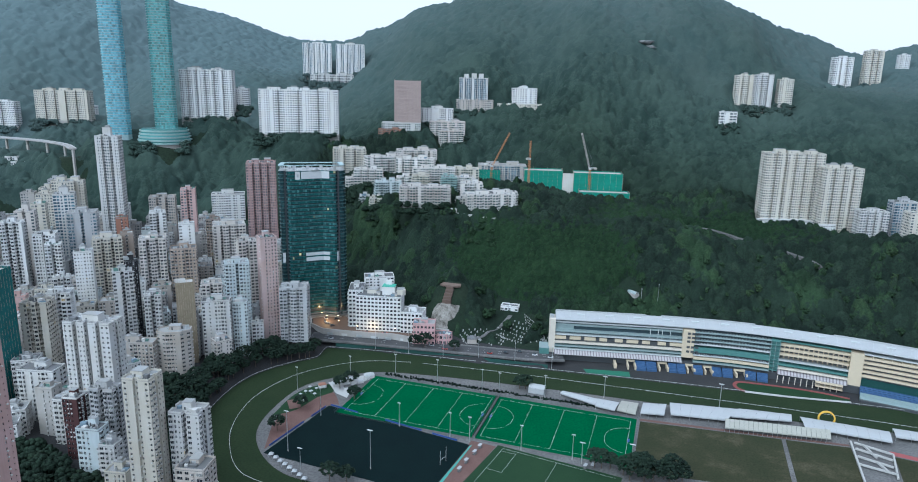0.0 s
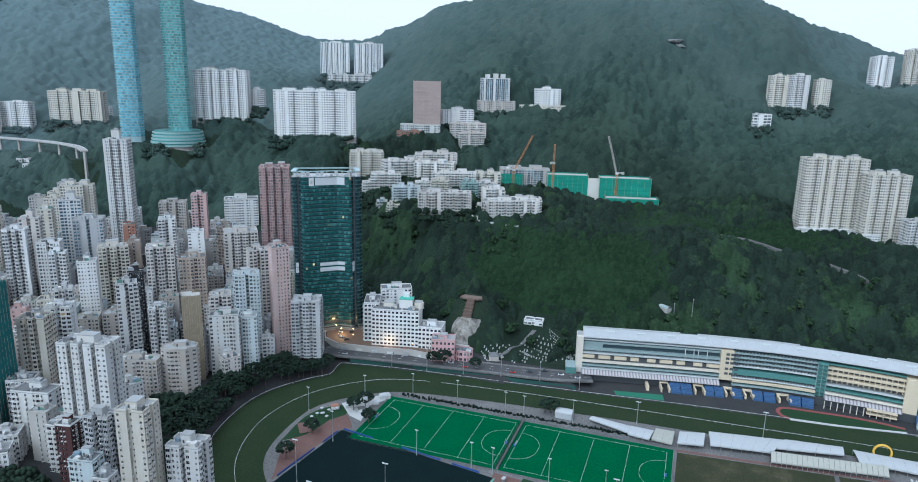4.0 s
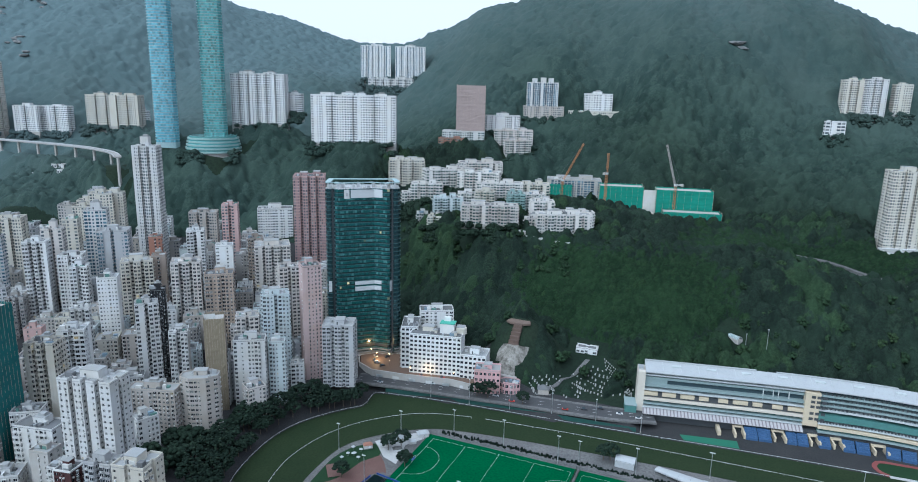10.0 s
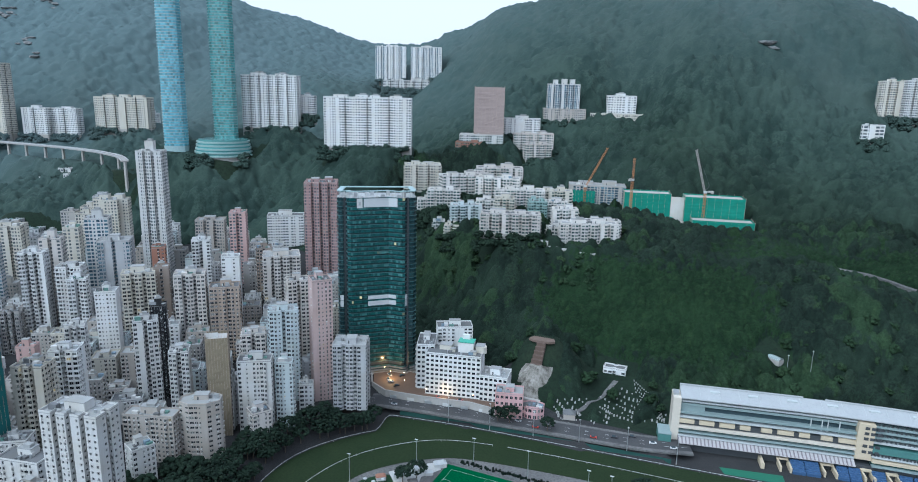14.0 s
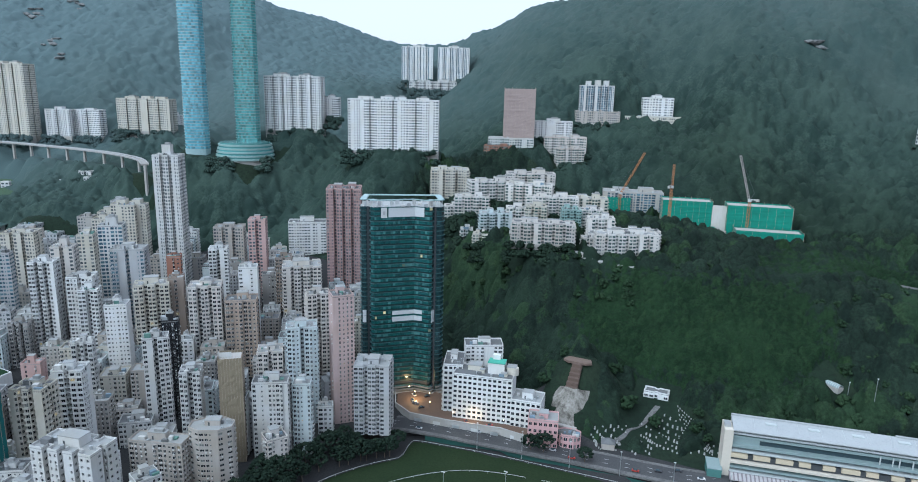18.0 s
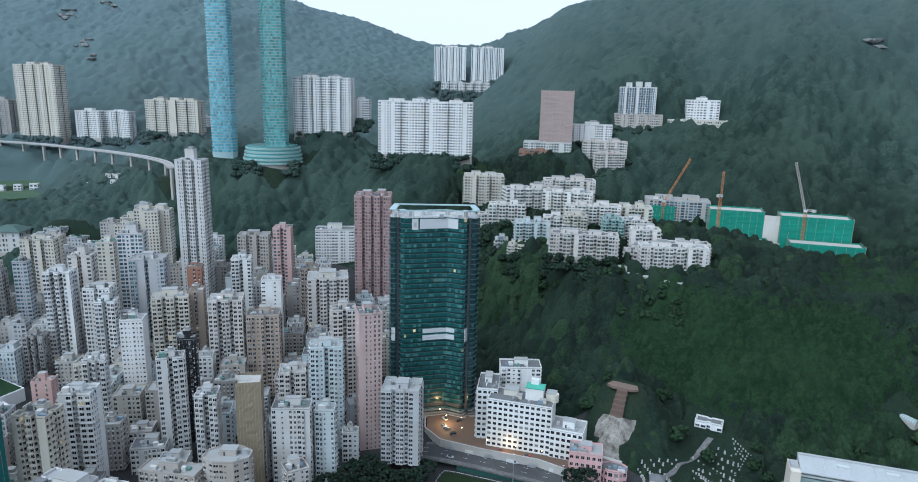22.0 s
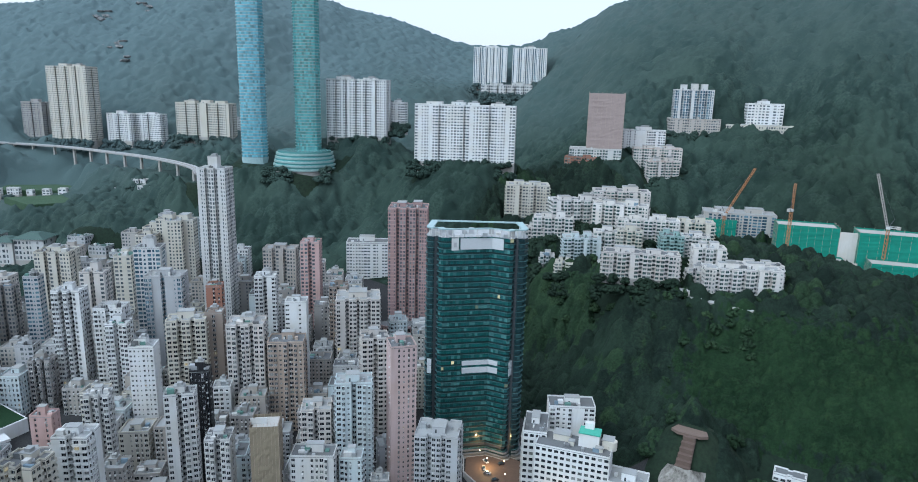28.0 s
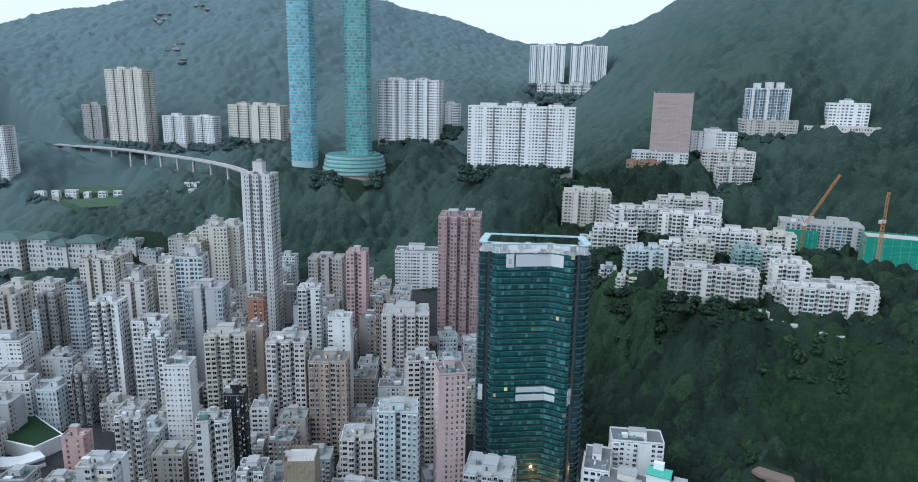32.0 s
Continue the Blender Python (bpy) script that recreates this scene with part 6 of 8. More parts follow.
# vehicles
CARP = [plain_mat("car_paint_" + n_, c_, 0.3) for n_, c_ in (("white", (0.6, 0.6, 0.6)), ("red", (0.3, 0.03, 0.02)), ("dark", (0.03, 0.03, 0.035)), ("silver", (0.35, 0.36, 0.37)))]
TYRE = plain_mat("tyre_rubber", (0.02, 0.02, 0.02), 0.9)
cars = []
for k, pm in enumerate(CARP):
    c = thing("car", (0, 0, -50), ("white", "red", "dark", "silver")[k] + " car standing on the road", "car", "cars")
    Geo().box(0, 0, 0.3, 4.4, 1.75, 0.65, taper=0.97).part("body", pm, c)
    Geo().box(-0.2, 0, 0.95, 2.5, 1.6, 0.55, taper=0.8).part("cabin", GREYG, c)
    for a in (-1.4, 1.4):
        for b in (-0.8, 0.8):
            Geo().box(a, b, 0, 0.62, 0.24, 0.62).part("wheel", TYRE, c)
    cars.append(c)
rngc = random.Random(4)
spots = []
for k in range(3, len(rl) - 2, 2):
    a, b = Vector(rl[k]), Vector(rl[k + 1])
    d = (b - a).normalized()
    if rngc.random() < 0.75:
        p = a + Vector((d.y, -d.x)) * rngc.choice((-4.6, 0.0, 4.6))
        spots.append((p.x, p.y, 5.0, math.degrees(math.atan2(d.y, d.x))))
for x, y in ((-190, 138), (-183, 128), (-176, 124), (-187, 131), (-181, 141), (-140, 120.8), (-124, 123.6)):
    spots.append((x, y, 9.0, rngc.uniform(0, 180)))
for k, (x, y, z, r) in enumerate(spots):
    if k < 4:
        cars[k].matrix_basis = pose(x, y, z, 0, 0, r)
    else:
        copy_thing(cars[rngc.randrange(4)], pose(x, y, z, 0, 0, r))

# ---------------------------------------------------------------- slope works, chapel and graves
sl = thing("concrete_slope", (-84, 150, 6), "stained sprayed-concrete slope above the pink house", "slope")
SHOT, tt_, bb_ = nodes_of("stained_sprayed_concrete")
cst = noise_tex(tt_, 0.25, 6, 0.7, scaled_pos(tt_, 1, 1, 0.3))
tt_.links.new(ramp(tt_, cst, [(0.35, (0.06, 0.055, 0.045)), (0.5, (0.17, 0.16, 0.14)), (0.7, (0.30, 0.29, 0.265))]), bb_.inputs["Base Color"])
bb_.inputs["Roughness"].default_value = 0.95
vs, fs, nu, nv = [], [], 14, 10
for j in range(nv):
    for i in range(nu):
        a = -1.0 + 2 * i / (nu - 1)
        s = j / (nv - 1)
        rr_ = noise.noise((a * 2.3, s * 3.1, 1.7)) * 1.4
        vs.append((a * (15.5 - 4.5 * s) + 2 * s, -10 + 24 * s + 7 * a * a + rr_ * 0.7, 3.5 + 20 * s - 3 * a * a + rr_))
fs = [(j * nu + i, j * nu + i + 1, (j + 1) * nu + i + 1, (j + 1) * nu + i) for j in range(nv - 1) for i in range(nu - 1)]
Geo().add(vs, fs).part("face", SHOT, sl)
Geo().box(0, -10.5, 0, 27, 3, 8).part("toe_wall", CONC, sl)
BROWNS = plain_mat("rusty_terrace", (0.10, 0.07, 0.055), 0.9)
for k in range(7):
    Geo().box(1.0, 14.5 + k * 2.3, 16.0 + k * 2.5, 8.5 - k * 0.3, 2.4, 4.2).part("terrace", BROWNS, sl)
sheet("bare_terrace", [(-94, 182), (-90, 179.5), (-78, 180), (-74, 183), (-76, 188), (-92, 188)], 41.8, plain_mat("bare_earth", (0.13, 0.095, 0.075), 0.95), "bare earth terrace on the hillside", "terrace", thick=1.6)
PADS.append((-84, 185, 42, 22))
PADS.append((-84, 160, 21, 12))
chp = building("chapel", "small white chapel with a flat pale roof", "chapel", -33, 210, 17, 8, 2, 15, 19.2, plan="notch", slots=1, q=1.2, wall=WHITE, mod=3.2, fh=5, wh=0.4, ac=0.0, huts=0, clutter=False)
PADS.append((-33, 208, 15.5, 16))
GRAVE = plain_mat("grave_stone", (0.30, 0.30, 0.29), 0.8)
grv = Geo()
rngv = random.Random(8)
for row in range(11):
    for k in range(17):
        a = row * 0.115
        x = -66 + row * 4.2 + k * (1.1 + 0.22 * row) + 2 * math.sin(k * 0.4)
        y = 150 + row * 4.3 - k * 0.9 + rngv.uniform(-0.4, 0.4)
        if rngv.random() < 0.7 and not (-43 < x < -37):
            z = ground_z(x, y)
            grv.box(x, y, z - 0.3, 0.9, 0.3, rngv.uniform(1.1, 2.0), 20 + rngv.uniform(-8, 8))
            if rngv.random() < 0.5:
                grv.box(x, y - 0.9, z - 0.3, 1.0, 1.7, 0.5, 20)
for row in range(7):
    for k in range(13):
        x, y = -10 + k * 1.7 - row * 1.2, 182 + row * 3.6 - k * 1.3
        if rngv.random() < 0.8:
            grv.box(x, y, ground_z(x, y) - 0.3, 0.8, 0.3, rngv.uniform(1.1, 1.8), -35)
tagged(grv.part("gravestone", GRAVE, None), "rows of small pale gravestones on terraces", "gravestones", kind="stuff")
pth = curve([(-52, 146), (-45, 158), (-43, 170), (-36, 182), (-30, 200)], 3)
vs = []
for k, (x, y) in enumerate(pth):
    z = ground_z(x, y) + 0.35
    vs += [(x - 1.8, y, z), (x + 1.8, y, z), (x - 1.8, y, z - 0.8), (x + 1.8, y, z - 0.8)]
fs = []
for k in range(len(pth) - 1):
    o = 4 * k
    fs += [(o, o + 1, o + 5, o + 4), (o, o + 4, o + 6, o + 2), (o + 1, o + 3, o + 7, o + 5)]
tagged(Geo().add(vs, fs).part("cemetery_path", PAVE, None), "pale winding path through the graves", "path", kind="structure")
gh = thing("small_pavilion", (-50, 143, ground_z(-50, 143)), "small dark gate house with a pitched roof", "gate house")
Geo().box(0, 0, -1, 8, 6, 5, 15).part("wall", BEIGE, gh)
Geo().box(0, 0, 4, 9, 7, 2.6, 15, taper=0.2).part("roof", ROOFD, gh)

# ---------------------------------------------------------------- crown and panels of the green tower
crn = Geo()
rim = [(a * 1.0, b * 1.0) for a, b in gpoly]
for k in range(len(rim)):
    p, q = Vector(rim[k]), Vector(rim[(k + 1) % len(rim)])
    i1, i2 = p * 0.86, q * 0.86
    crn.add([(*p, GT_H + 4.2), (*q, GT_H + 4.2), (*i2, GT_H + 4.2), (*i1, GT_H + 4.2), (*p, GT_H + 4.9), (*q, GT_H + 4.9), (*i2, GT_H + 4.9), (*i1, GT_H + 4.9)],
            [(3, 2, 1, 0), (4, 5, 6, 7), (0, 1, 5, 4), (1, 2, 6, 5), (2, 3, 7, 6), (3, 0, 4, 7)])
crn.part("crown_ring", BANDC, gt, "pale teal roof ring on columns")
Geo().prism([(a * 1.0, b * 1.0) for a, b in gpoly], GT_H - 0.4, GT_H).part("roof", plain_mat("pale_roof_deck", (0.36, 0.37, 0.37), 0.7), gt)
for k in range(0, len(rim)):
    Geo().cyl(rim[k][0] * 0.94, rim[k][1] * 0.94, GT_H, 0.3, 4.2, 8).part("column", OFFW, gt)
for k in range(12):
    ox, oy = turned([(-23 + k * 3.9, -5 + 6 * math.sin(k * 1.7))], GT_ROT)[0]
    Geo().box(ox, oy, GT_H, 2.8, 2.6, 1.4 + 0.9 * (k % 3), GT_ROT).part("roof_unit", (OFFW, METAL, GREY)[k % 3], gt)


def gt_panel(u0, u1, z0, z1, mat, name, out=0.35):
    """A flat panel hung before the front between two places along it."""
    line = [(a, b - 13) for a, b in fr if u0 < a < u1]
    ends = [(u, float(np.interp(u, [a for a, _ in fr], [b for _, b in fr])) - 13) for u in (u0, u1)]
    Geo().sweep([(0, z0), (out, z0), (out, z1), (0, z1)], turned([ends[0]] + line + [ends[1]], GT_ROT)).part(name, mat, gt)


SIGN = plain_mat("pale_sign_panel", (0.46, 0.48, 0.49), 0.6, vary=0.06)
gt_panel(-9.5, 15, GT_H - 7.2, GT_H - 0.8, SIGN, "sign_panel")
gt_panel(-14.5, -10.5, GT_H - 7.6, GT_H - 0.6, LINE_W, "sign_panel")
gt_panel(-13.3, -11.7, GT_H - 5.6, GT_H - 3.0, GREY, "sign_emblem", 0.5)
for z0, z1 in ((57.5, 60.3), (52.5, 56.0)):
    gt_panel(-7, 14, z0, z1, SIGN, "plant_floor_panel")
    gt_panel(20.5, 22.5, z0 - 0.6, z1 + 0.6, SIGN, "plant_floor_panel")
    gt_panel(-27.5, -25, z0 - 0.6, z1 + 0.6, SIGN, "plant_floor_panel")
gbase = thing("podium", (-206, 147, 8), "dark curved entrance podium with lit canopy", "podium")
for k in range(3):
    Geo().prism([(a * (1.1 - 0.03 * k), b * (1.16 - 0.04 * k)) for a, b in gpoly], k * 2.2, k * 2.2 + 1.2).part("canopy", DGREY if k else CONC, gbase)

TERW = wall_mat("warm_white_render", (0.58, 0.565, 0.545))
PANEG = pane_mat("greenish_window_glass", (0.02, 0.045, 0.045), (0.20, 0.25, 0.23), 0.75, 0.2, spec=0.3)


# ---------------------------------------------------------------- terraces of white houses on the spur
def terrace(label, x, y, w, d, rot, z0, z1, wall, n=3, opts=None):
    b = building("terrace_house", label, "apartment block", x, y, w, d, rot, z0, z1, wall=wall, group="terrace blocks",
                 **dict(dict(plan="notch", slots=n, q=2.4, mod=3.0, ww=0.74, wh=0.58, sill=0.2, fh=3.0, huts=2, balcony=0.8, ac=0.1, pad=26, pane=PANEG), **(opts or {})))
    return b


terrace("pinkish upper terrace block with roof gardens", -208, 405, 50, 18, 26, 128, 142, PINKL, 4)
terrace("white curved terrace block with glazed bays", -236, 366, 44, 17, 40, 117, 136, TERW, 4)
terrace("white terrace block with glazed bays", -196, 372, 46, 16, 14, 117, 135, TERW, 4)
terrace("white stepped terrace block", -247, 347, 34, 14, 24, 103, 122, TERW, 3)
terrace("white lower terrace block with roof sheds", -172, 372, 50, 16, 22, 108, 125, TERW, 4)
terrace("pale terrace block beside the works", -140, 392, 34, 16, 20, 106, 124, CREAM, 3)
terrace("pale blue house block with bay windows", -212, 326, 30, 15, 30, 92, 112, BLUEW, 3)
terrace("pale pink long balcony block", -152, 291, 54, 15, 21, 97, 115, PINKL, 5)
terrace("white gabled house block", -116, 345, 24, 15, 22, 95, 114, TERW, 2)
terrace("white long school block above the trees", -88, 326, 54, 15, 26, 88, 106, TERW, 5)
terrace("white rear school wing among trees", -80, 345, 34, 12, 26, 92, 106, TERW, 3)
terrace("green-glazed terrace block with pale ribs", -148, 358, 18, 16, 22, 100, 117, BANDG, 2)
terrace("small cream house on the wooded spur", -215, 300, 14, 10, 20, 88, 96, CREAM, 1)

for lab, x, y, w, d, rot, z0, z1, wall in (
        ("small white house with bay fronts below the terraces", -262, 340, 22, 12, 30, 99, 112, TERW), ("white split-level house on the spur", -196, 344, 24, 12, 24, 100, 116, TERW),
        ("pale terrace house with a roof garden", -180, 350, 20, 12, 20, 101, 118, CREAM), ("white stepped house behind the school", -132, 368, 22, 12, 22, 100, 117, TERW),
        ("pale pink house with roof sheds", -226, 388, 22, 13, 34, 122, 137, PINKL), ("white low house with garages", -180, 318, 26, 9, 22, 90, 97, TERW),
        ("small pale house with a hipped roof", -238, 318, 12, 9, 26, 88, 95, OFFW), ("white annexe beside the long school", -118, 322, 16, 10, 26, 90, 100, TERW)):
    terrace(lab, x, y, w, d, rot, z0, z1, wall, 2, dict(pad=0, huts=1))

# ---------------------------------------------------------------- building site in green netting
netted("building site wing wrapped in green netting", -62, 490, 50, 26, 14, 84, 117, NETG, 5, pad=40, name="building_site")
netted("building site wing wrapped in bright green netting", 8, 500, 62, 26, 12, 84, 116, NETG, 5, pad=40, name="building_site")
netted("low building site terrace in green netting", 20, 476, 62, 22, 12, 74, 95, NETG, 5, pad=40, name="building_site")
netted("low building site terrace in green netting", -58, 466, 60, 18, 14, 76, 92, NETG, 5, name="building_site")
building("building_site", "half-built concrete frame with open floors", "building site", -124, 512, 66, 26, 16, 94, 117, plan="rect", wall=CONC, ww=0.8, wh=0.7, sill=0.1, huts=2, mod=4, ac=0.0, pad=40, pane=PANEB)
netted("half-built wing partly wrapped in green netting", -138, 498, 30, 14, 16, 92, 112, NETG, 5, name="building_site")
cw = thing("concrete_wall", (-26, 490, 86), "pale bare concrete wall face of the site", "wall")
Geo().box(0, -4, 0, 26, 1.2, 28, 12).part("face", wall_mat("pale_bare_concrete", (0.5, 0.49, 0.46)), cw)
yl = sheet("site_yard", [(-96, 455), (-20, 448), (-18, 474), (-94, 480)], 90.0, plain_mat("bare_site_soil", (0.34, 0.29, 0.25), 0.95), "bare soil yard of the building site", "yard", thick=8)
ORANGE = plain_mat("orange_crane_steel", (0.36, 0.16, 0.06), 0.6)
GREYS = plain_mat("grey_crane_steel", (0.33, 0.30, 0.28), 0.6)


def lattice(g, a, b, w):
    """Four chords with cross bracing."""
    a, b = Vector(a), Vector(b)
    d = (b - a).normalized()
    s = d.cross(Vector((0.31, 0.95, 0.05))).normalized()
    u = s.cross(d)
    n = max(3, int((b - a).length / (w * 1.6)))
    cs = [s * i * w / 2 + u * j * w / 2 for i, j in ((-1, -1), (1, -1), (1, 1), (-1, 1))]
    for c in cs:
        g.beam(a + c, b + c, w * 0.16)
    for k in range(n):
        p, q = a + (b - a) * k / n, a + (b - a) * (k + 1) / n
        for m in range(4):
            g.beam(p + cs[m], q + cs[(m + 1) % 4], w * 0.1)


def tower_crane(label, x, y, z0, h, jib, turn, lift, mat, jmat):
    c = thing("tower_crane", (x, y, z0), label, "crane", "tower cranes")
    g = Geo()
    lattice(g, (0, 0, 0), (0, 0, h), 2.0)
    g.part("mast", mat, c)
    Geo().box(0, 0, h, 3.0, 3.0, 2.2, turn).part("slewing_unit", OFFW, c)
    dx, dy = math.cos(radians(turn)), math.sin(radians(turn))
    g = Geo()
    tip = (dx * jib * math.cos(radians(lift)), dy * jib * math.cos(radians(lift)), h + 2 + jib * math.sin(radians(lift)))
    lattice(g, (dx, dy, h + 2), tip, 1.5)
    g.part("jib", jmat, c)
    g = Geo()
    lattice(g, (-dx, -dy, h + 1.8), (-dx * 8, -dy * 8, h + 2.4), 1.4)
    g.part("counter_jib", OFFW, c)
    Geo().box(-dx * 7.5, -dy * 7.5, h + 0.6, 3, 2.4, 2.4, turn).part("counterweight", CONC, c)
    g = Geo().beam((0, 0, h + 2), (-dx * 3.5, -dy * 3.5, h + 9), 0.4).beam((-dx * 3.5, -dy * 3.5, h + 9), tip, 0.14)
    g.part("tie_rope", DARK, c)


tower_crane("tower crane with a steep luffing jib", 0, 484, 90, 31, 46, 165, 72, ORANGE, GREYS)
tower_crane("tower crane with a long luffing jib", -133, 492, 90, 26, 50, 28, 62, ORANGE, ORANGE)
tower_crane("tall tower crane with folded jib", -72, 448, 78, 55, 22, 80, 86, ORANGE, ORANGE)
shed = thing("site_hut", (-5, 440, 78), "small white pitched-roof hut in trees", "hut")
Geo().box(0, 0, 0, 12, 9, 5, 20).part("wall", WHITE, shed)
Geo().box(0, 0, 5, 13, 10, 3, 20, taper=0.3).part("roof", OFFW, shed)
PADS.append((-5, 440, 78, 18))

# old institute houses on the far slope
terrace("red-roofed pale institute block", -224, 566, 52, 16, 24, 148, 170, PINKL, 4, dict(roofm=BRICK, balcony=0.0))
terrace("pale institute wing below the slope", -212, 548, 34, 14, 40, 140, 158, PINKL, 3, dict(roofm=BRICK, balcony=0.0))
terrace("red brick house under the netted tower", -292, 514, 34, 14, 14, 148, 159, BRICK, 2, dict(balcony=0.0))
terrace("pale podium under the netted tower", -282, 530, 56, 24, 20, 156, 168, OFFW, 2, dict(balcony=0.0, huts=0))

# ---------------------------------------------------------------- viaduct, playing field and green-roofed hall
via = thing("viaduct", (0, 0, 0), "grey concrete road viaduct on piers along the slope", "viaduct")
vl = curve([(-1180, 240), (-1068, 275), (-1007, 291), (-940, 304), (-851, 304), (-774, 302), (-703, 293), (-650, 284), (-612, 262)], 12)
def via_z(x):
    return float(np.interp(x, [-1180, -1068, -700, -612], [141, 140.5, 140, 136]))


def falling(profile, name, mat):
    """A strip along the viaduct that falls with it."""
    g, k = Geo().sweep(profile, vl), len(profile)
    g.v = [(x, y, z + via_z(vl[i // k][0])) for i, (x, y, z) in enumerate(g.v)]
    g.part(name, mat, via)


falling([(-4, -1.4), (4, -1.4), (4, 0), (-4, 0)], "deck", MAUVE)
for off in (-4, 3.7):
    falling([(off, 0), (off + 0.3, 0), (off + 0.3, 0.9), (off, 0.9)], "parapet", GREY)
for p in vl[::3]:
    PADS.append((p[0], p[1] - 8, via_z(p[0]) - 13, 20))
for p in vl[2::3]:
    Geo().box(p[0], p[1], 90, 2.2, 3.4, via_z(p[0]) - 91.5, 20).part("pier", CONC, via)
LAWN = ground_mat("pale_mown_lawn", [(0.3, (0.045, 0.080, 0.045)), (0.7, (0.060, 0.098, 0.055))], 0.05, 0.02, fine=0.9)
sheet("playing_field", [(-935, 205), (-975, 244), (-915, 288), (-858, 262)], 93.5, LAWN, "green playing field on a terrace", "field", thick=12)
sheet("playing_field", [(-880, 192), (-850, 245), (-785, 234), (-806, 184)], 91.5, LAWN, "lower green playing field below the pavilions", "field", thick=12)
for q in ((-945, 240), (-915, 275), (-880, 235), (-835, 218), (-800, 212)):
    PADS.append((*q, 87.0, 44))
for k in range(6):
    building("pavilion", "low white pavilion beside the playing field", "pavilion", -936 + k * 15.5, 192 + k * 11.5, (12, 9, 14, 7, 9, 10)[k], 6, 36, 90, 95 + (k % 3) * 1.2, plan="rect", wall=WHITE, mod=4, fh=4, huts=0, clutter=False, group="field pavilions")
for x, y in ((-742, 272), (-722, 268), (-766, 262), (-705, 262)):
    building("villa", "small pale villa among the trees", "house", x, y, 16, 10, 20, ground_z(x, y) - 1, ground_z(x, y) + 7, plan="notch", slots=1, wall=OFFW, fh=3.6, huts=0, clutter=False, group="villas", pad=14)
GROOF = plain_mat("green_tiled_roof", (0.04, 0.078, 0.066), 0.7, vary=0.25)
for k, (x, y, w, d, z0, z1, rr) in enumerate(((-815, 112, 40, 32, 40, 68, 5), (-782, 132, 24, 22, 40, 70, 4), (-764, 140, 22, 20, 42, 64, 4), (-744, 158, 30, 24, 46, 67, 5), (-842, 96, 36, 30, 40, 62, 6))):
    building("school_hall", "pale hall with green pitched roof", "hall", x, y, w, d, 34, z0, z1, plan="rect", wall=OFFW, fh=5, mod=4, huts=0, clutter=False, group="green-roofed halls", pad=24)
    hr = thing("hall_roof", (x, y, z1 + 0.25), "green tiled hipped roof lying on the hall", "roof", "green hipped roofs")
    Geo().box(0, 0, 1.0, w + 4, d + 4, rr, 34, taper=0.35).part("tiles", GROOF, hr)
    Geo().box(0, 0, 0, w - 1, d - 1, 1.0, 34).part("eaves", OFFW, hr)
building("hillside_block", "tall grey and white tower beside the field", "apartment block", -1015, 175, 48, 20, 30, 110, 172, wall=WHITE, slots=3, trim=GREY, pad=40, group="hillside blocks")
building("hillside_block", "brownish hillside block beside the pale tower", "apartment block", -1056, 324, 36, 16, 18, 146, 196, wall=MAUVE, slots=1, group="hillside blocks", pad=35)
for k in range(6):
    building("market_hall", "low teal-roofed sheds behind the towers", "shed", -690 + k * 22, 176 + k * 8, 19, 14, 25, ground_z(-690 + k * 22, 176 + k * 8) - 1, ground_z(-690 + k * 22, 176 + k * 8) + 6 + k % 3, plan="rect", wall=GREY, fh=4, mod=4, huts=0, group="teal sheds", roofm=GROOF)

# curved school with a roof garden in the town
sch = thing("school", (-404, -36, 12), "low school with curved white balcony bands and roof lawn", "school")
arc = curve([(-40, -14), (-22, -19), (-4, -15), (8, -4), (10, 8)], 3)
for k in range(6):
    Geo().sweep([(-9, k * 4.0 + 2.6), (0.8, k * 4.0 + 2.6), (0.8, k * 4.0 + 4.0), (-9, k * 4.0 + 4.0)], arc).part("balcony_band", WHITE, sch)
    # shade behind the balcony bands is put in as dark grey
    Geo().sweep([(-9, k * 4.0), (-0.6, k * 4.0), (-0.6, k * 4.0 + 2.6), (-9, k * 4.0 + 2.6)], arc).part("recess", DGREY, sch)
Geo().prism([(-42, 2), (-40, -8), (2, 6), (0, 22), (-38, 22)], 0, 27).part("rear_wing", WHITE, sch)
Geo().prism([(-41, 3), (-39, -7), (1, 7), (-1, 21), (-37, 21)], 27, 27.3).part("roof_lawn", GRASS2, sch)

building("apartment_tower", "salmon pink tower flank close to the course", "apartment tower", -168.5, -199, 24, 18, 8, 8, 122, plan="rect", wall=ROSEL, mod=3.2, ww=0.35, wh=0.4, group="town towers")

# ---------------------------------------------------------------- low infill of the town
rngf = random.Random(21)
CITY = [(x, y, max(w, d) / 2) for _, x, y, w, d, *_ in TOWERS] + [(-430, 142, 12), (-321, 236, 20), (-318, 222, 24), (-187, 81, 13), (-206, 147, 32), (-240, 16, 9), (-301, -92, 15), (-392, -20, 30), (-160, 142, 16), (-150, 168, 16)]
LOWW = [OFFW, WHITE, CREAM, GREY, BEIGE, PINKL, BLUEW, MAUVE, CONC]
LOWN = {0: "off-white", 1: "white", 2: "cream", 3: "grey", 4: "beige", 5: "pale pink", 6: "pale blue", 7: "mauve-grey", 8: "raw concrete"}
count = 0
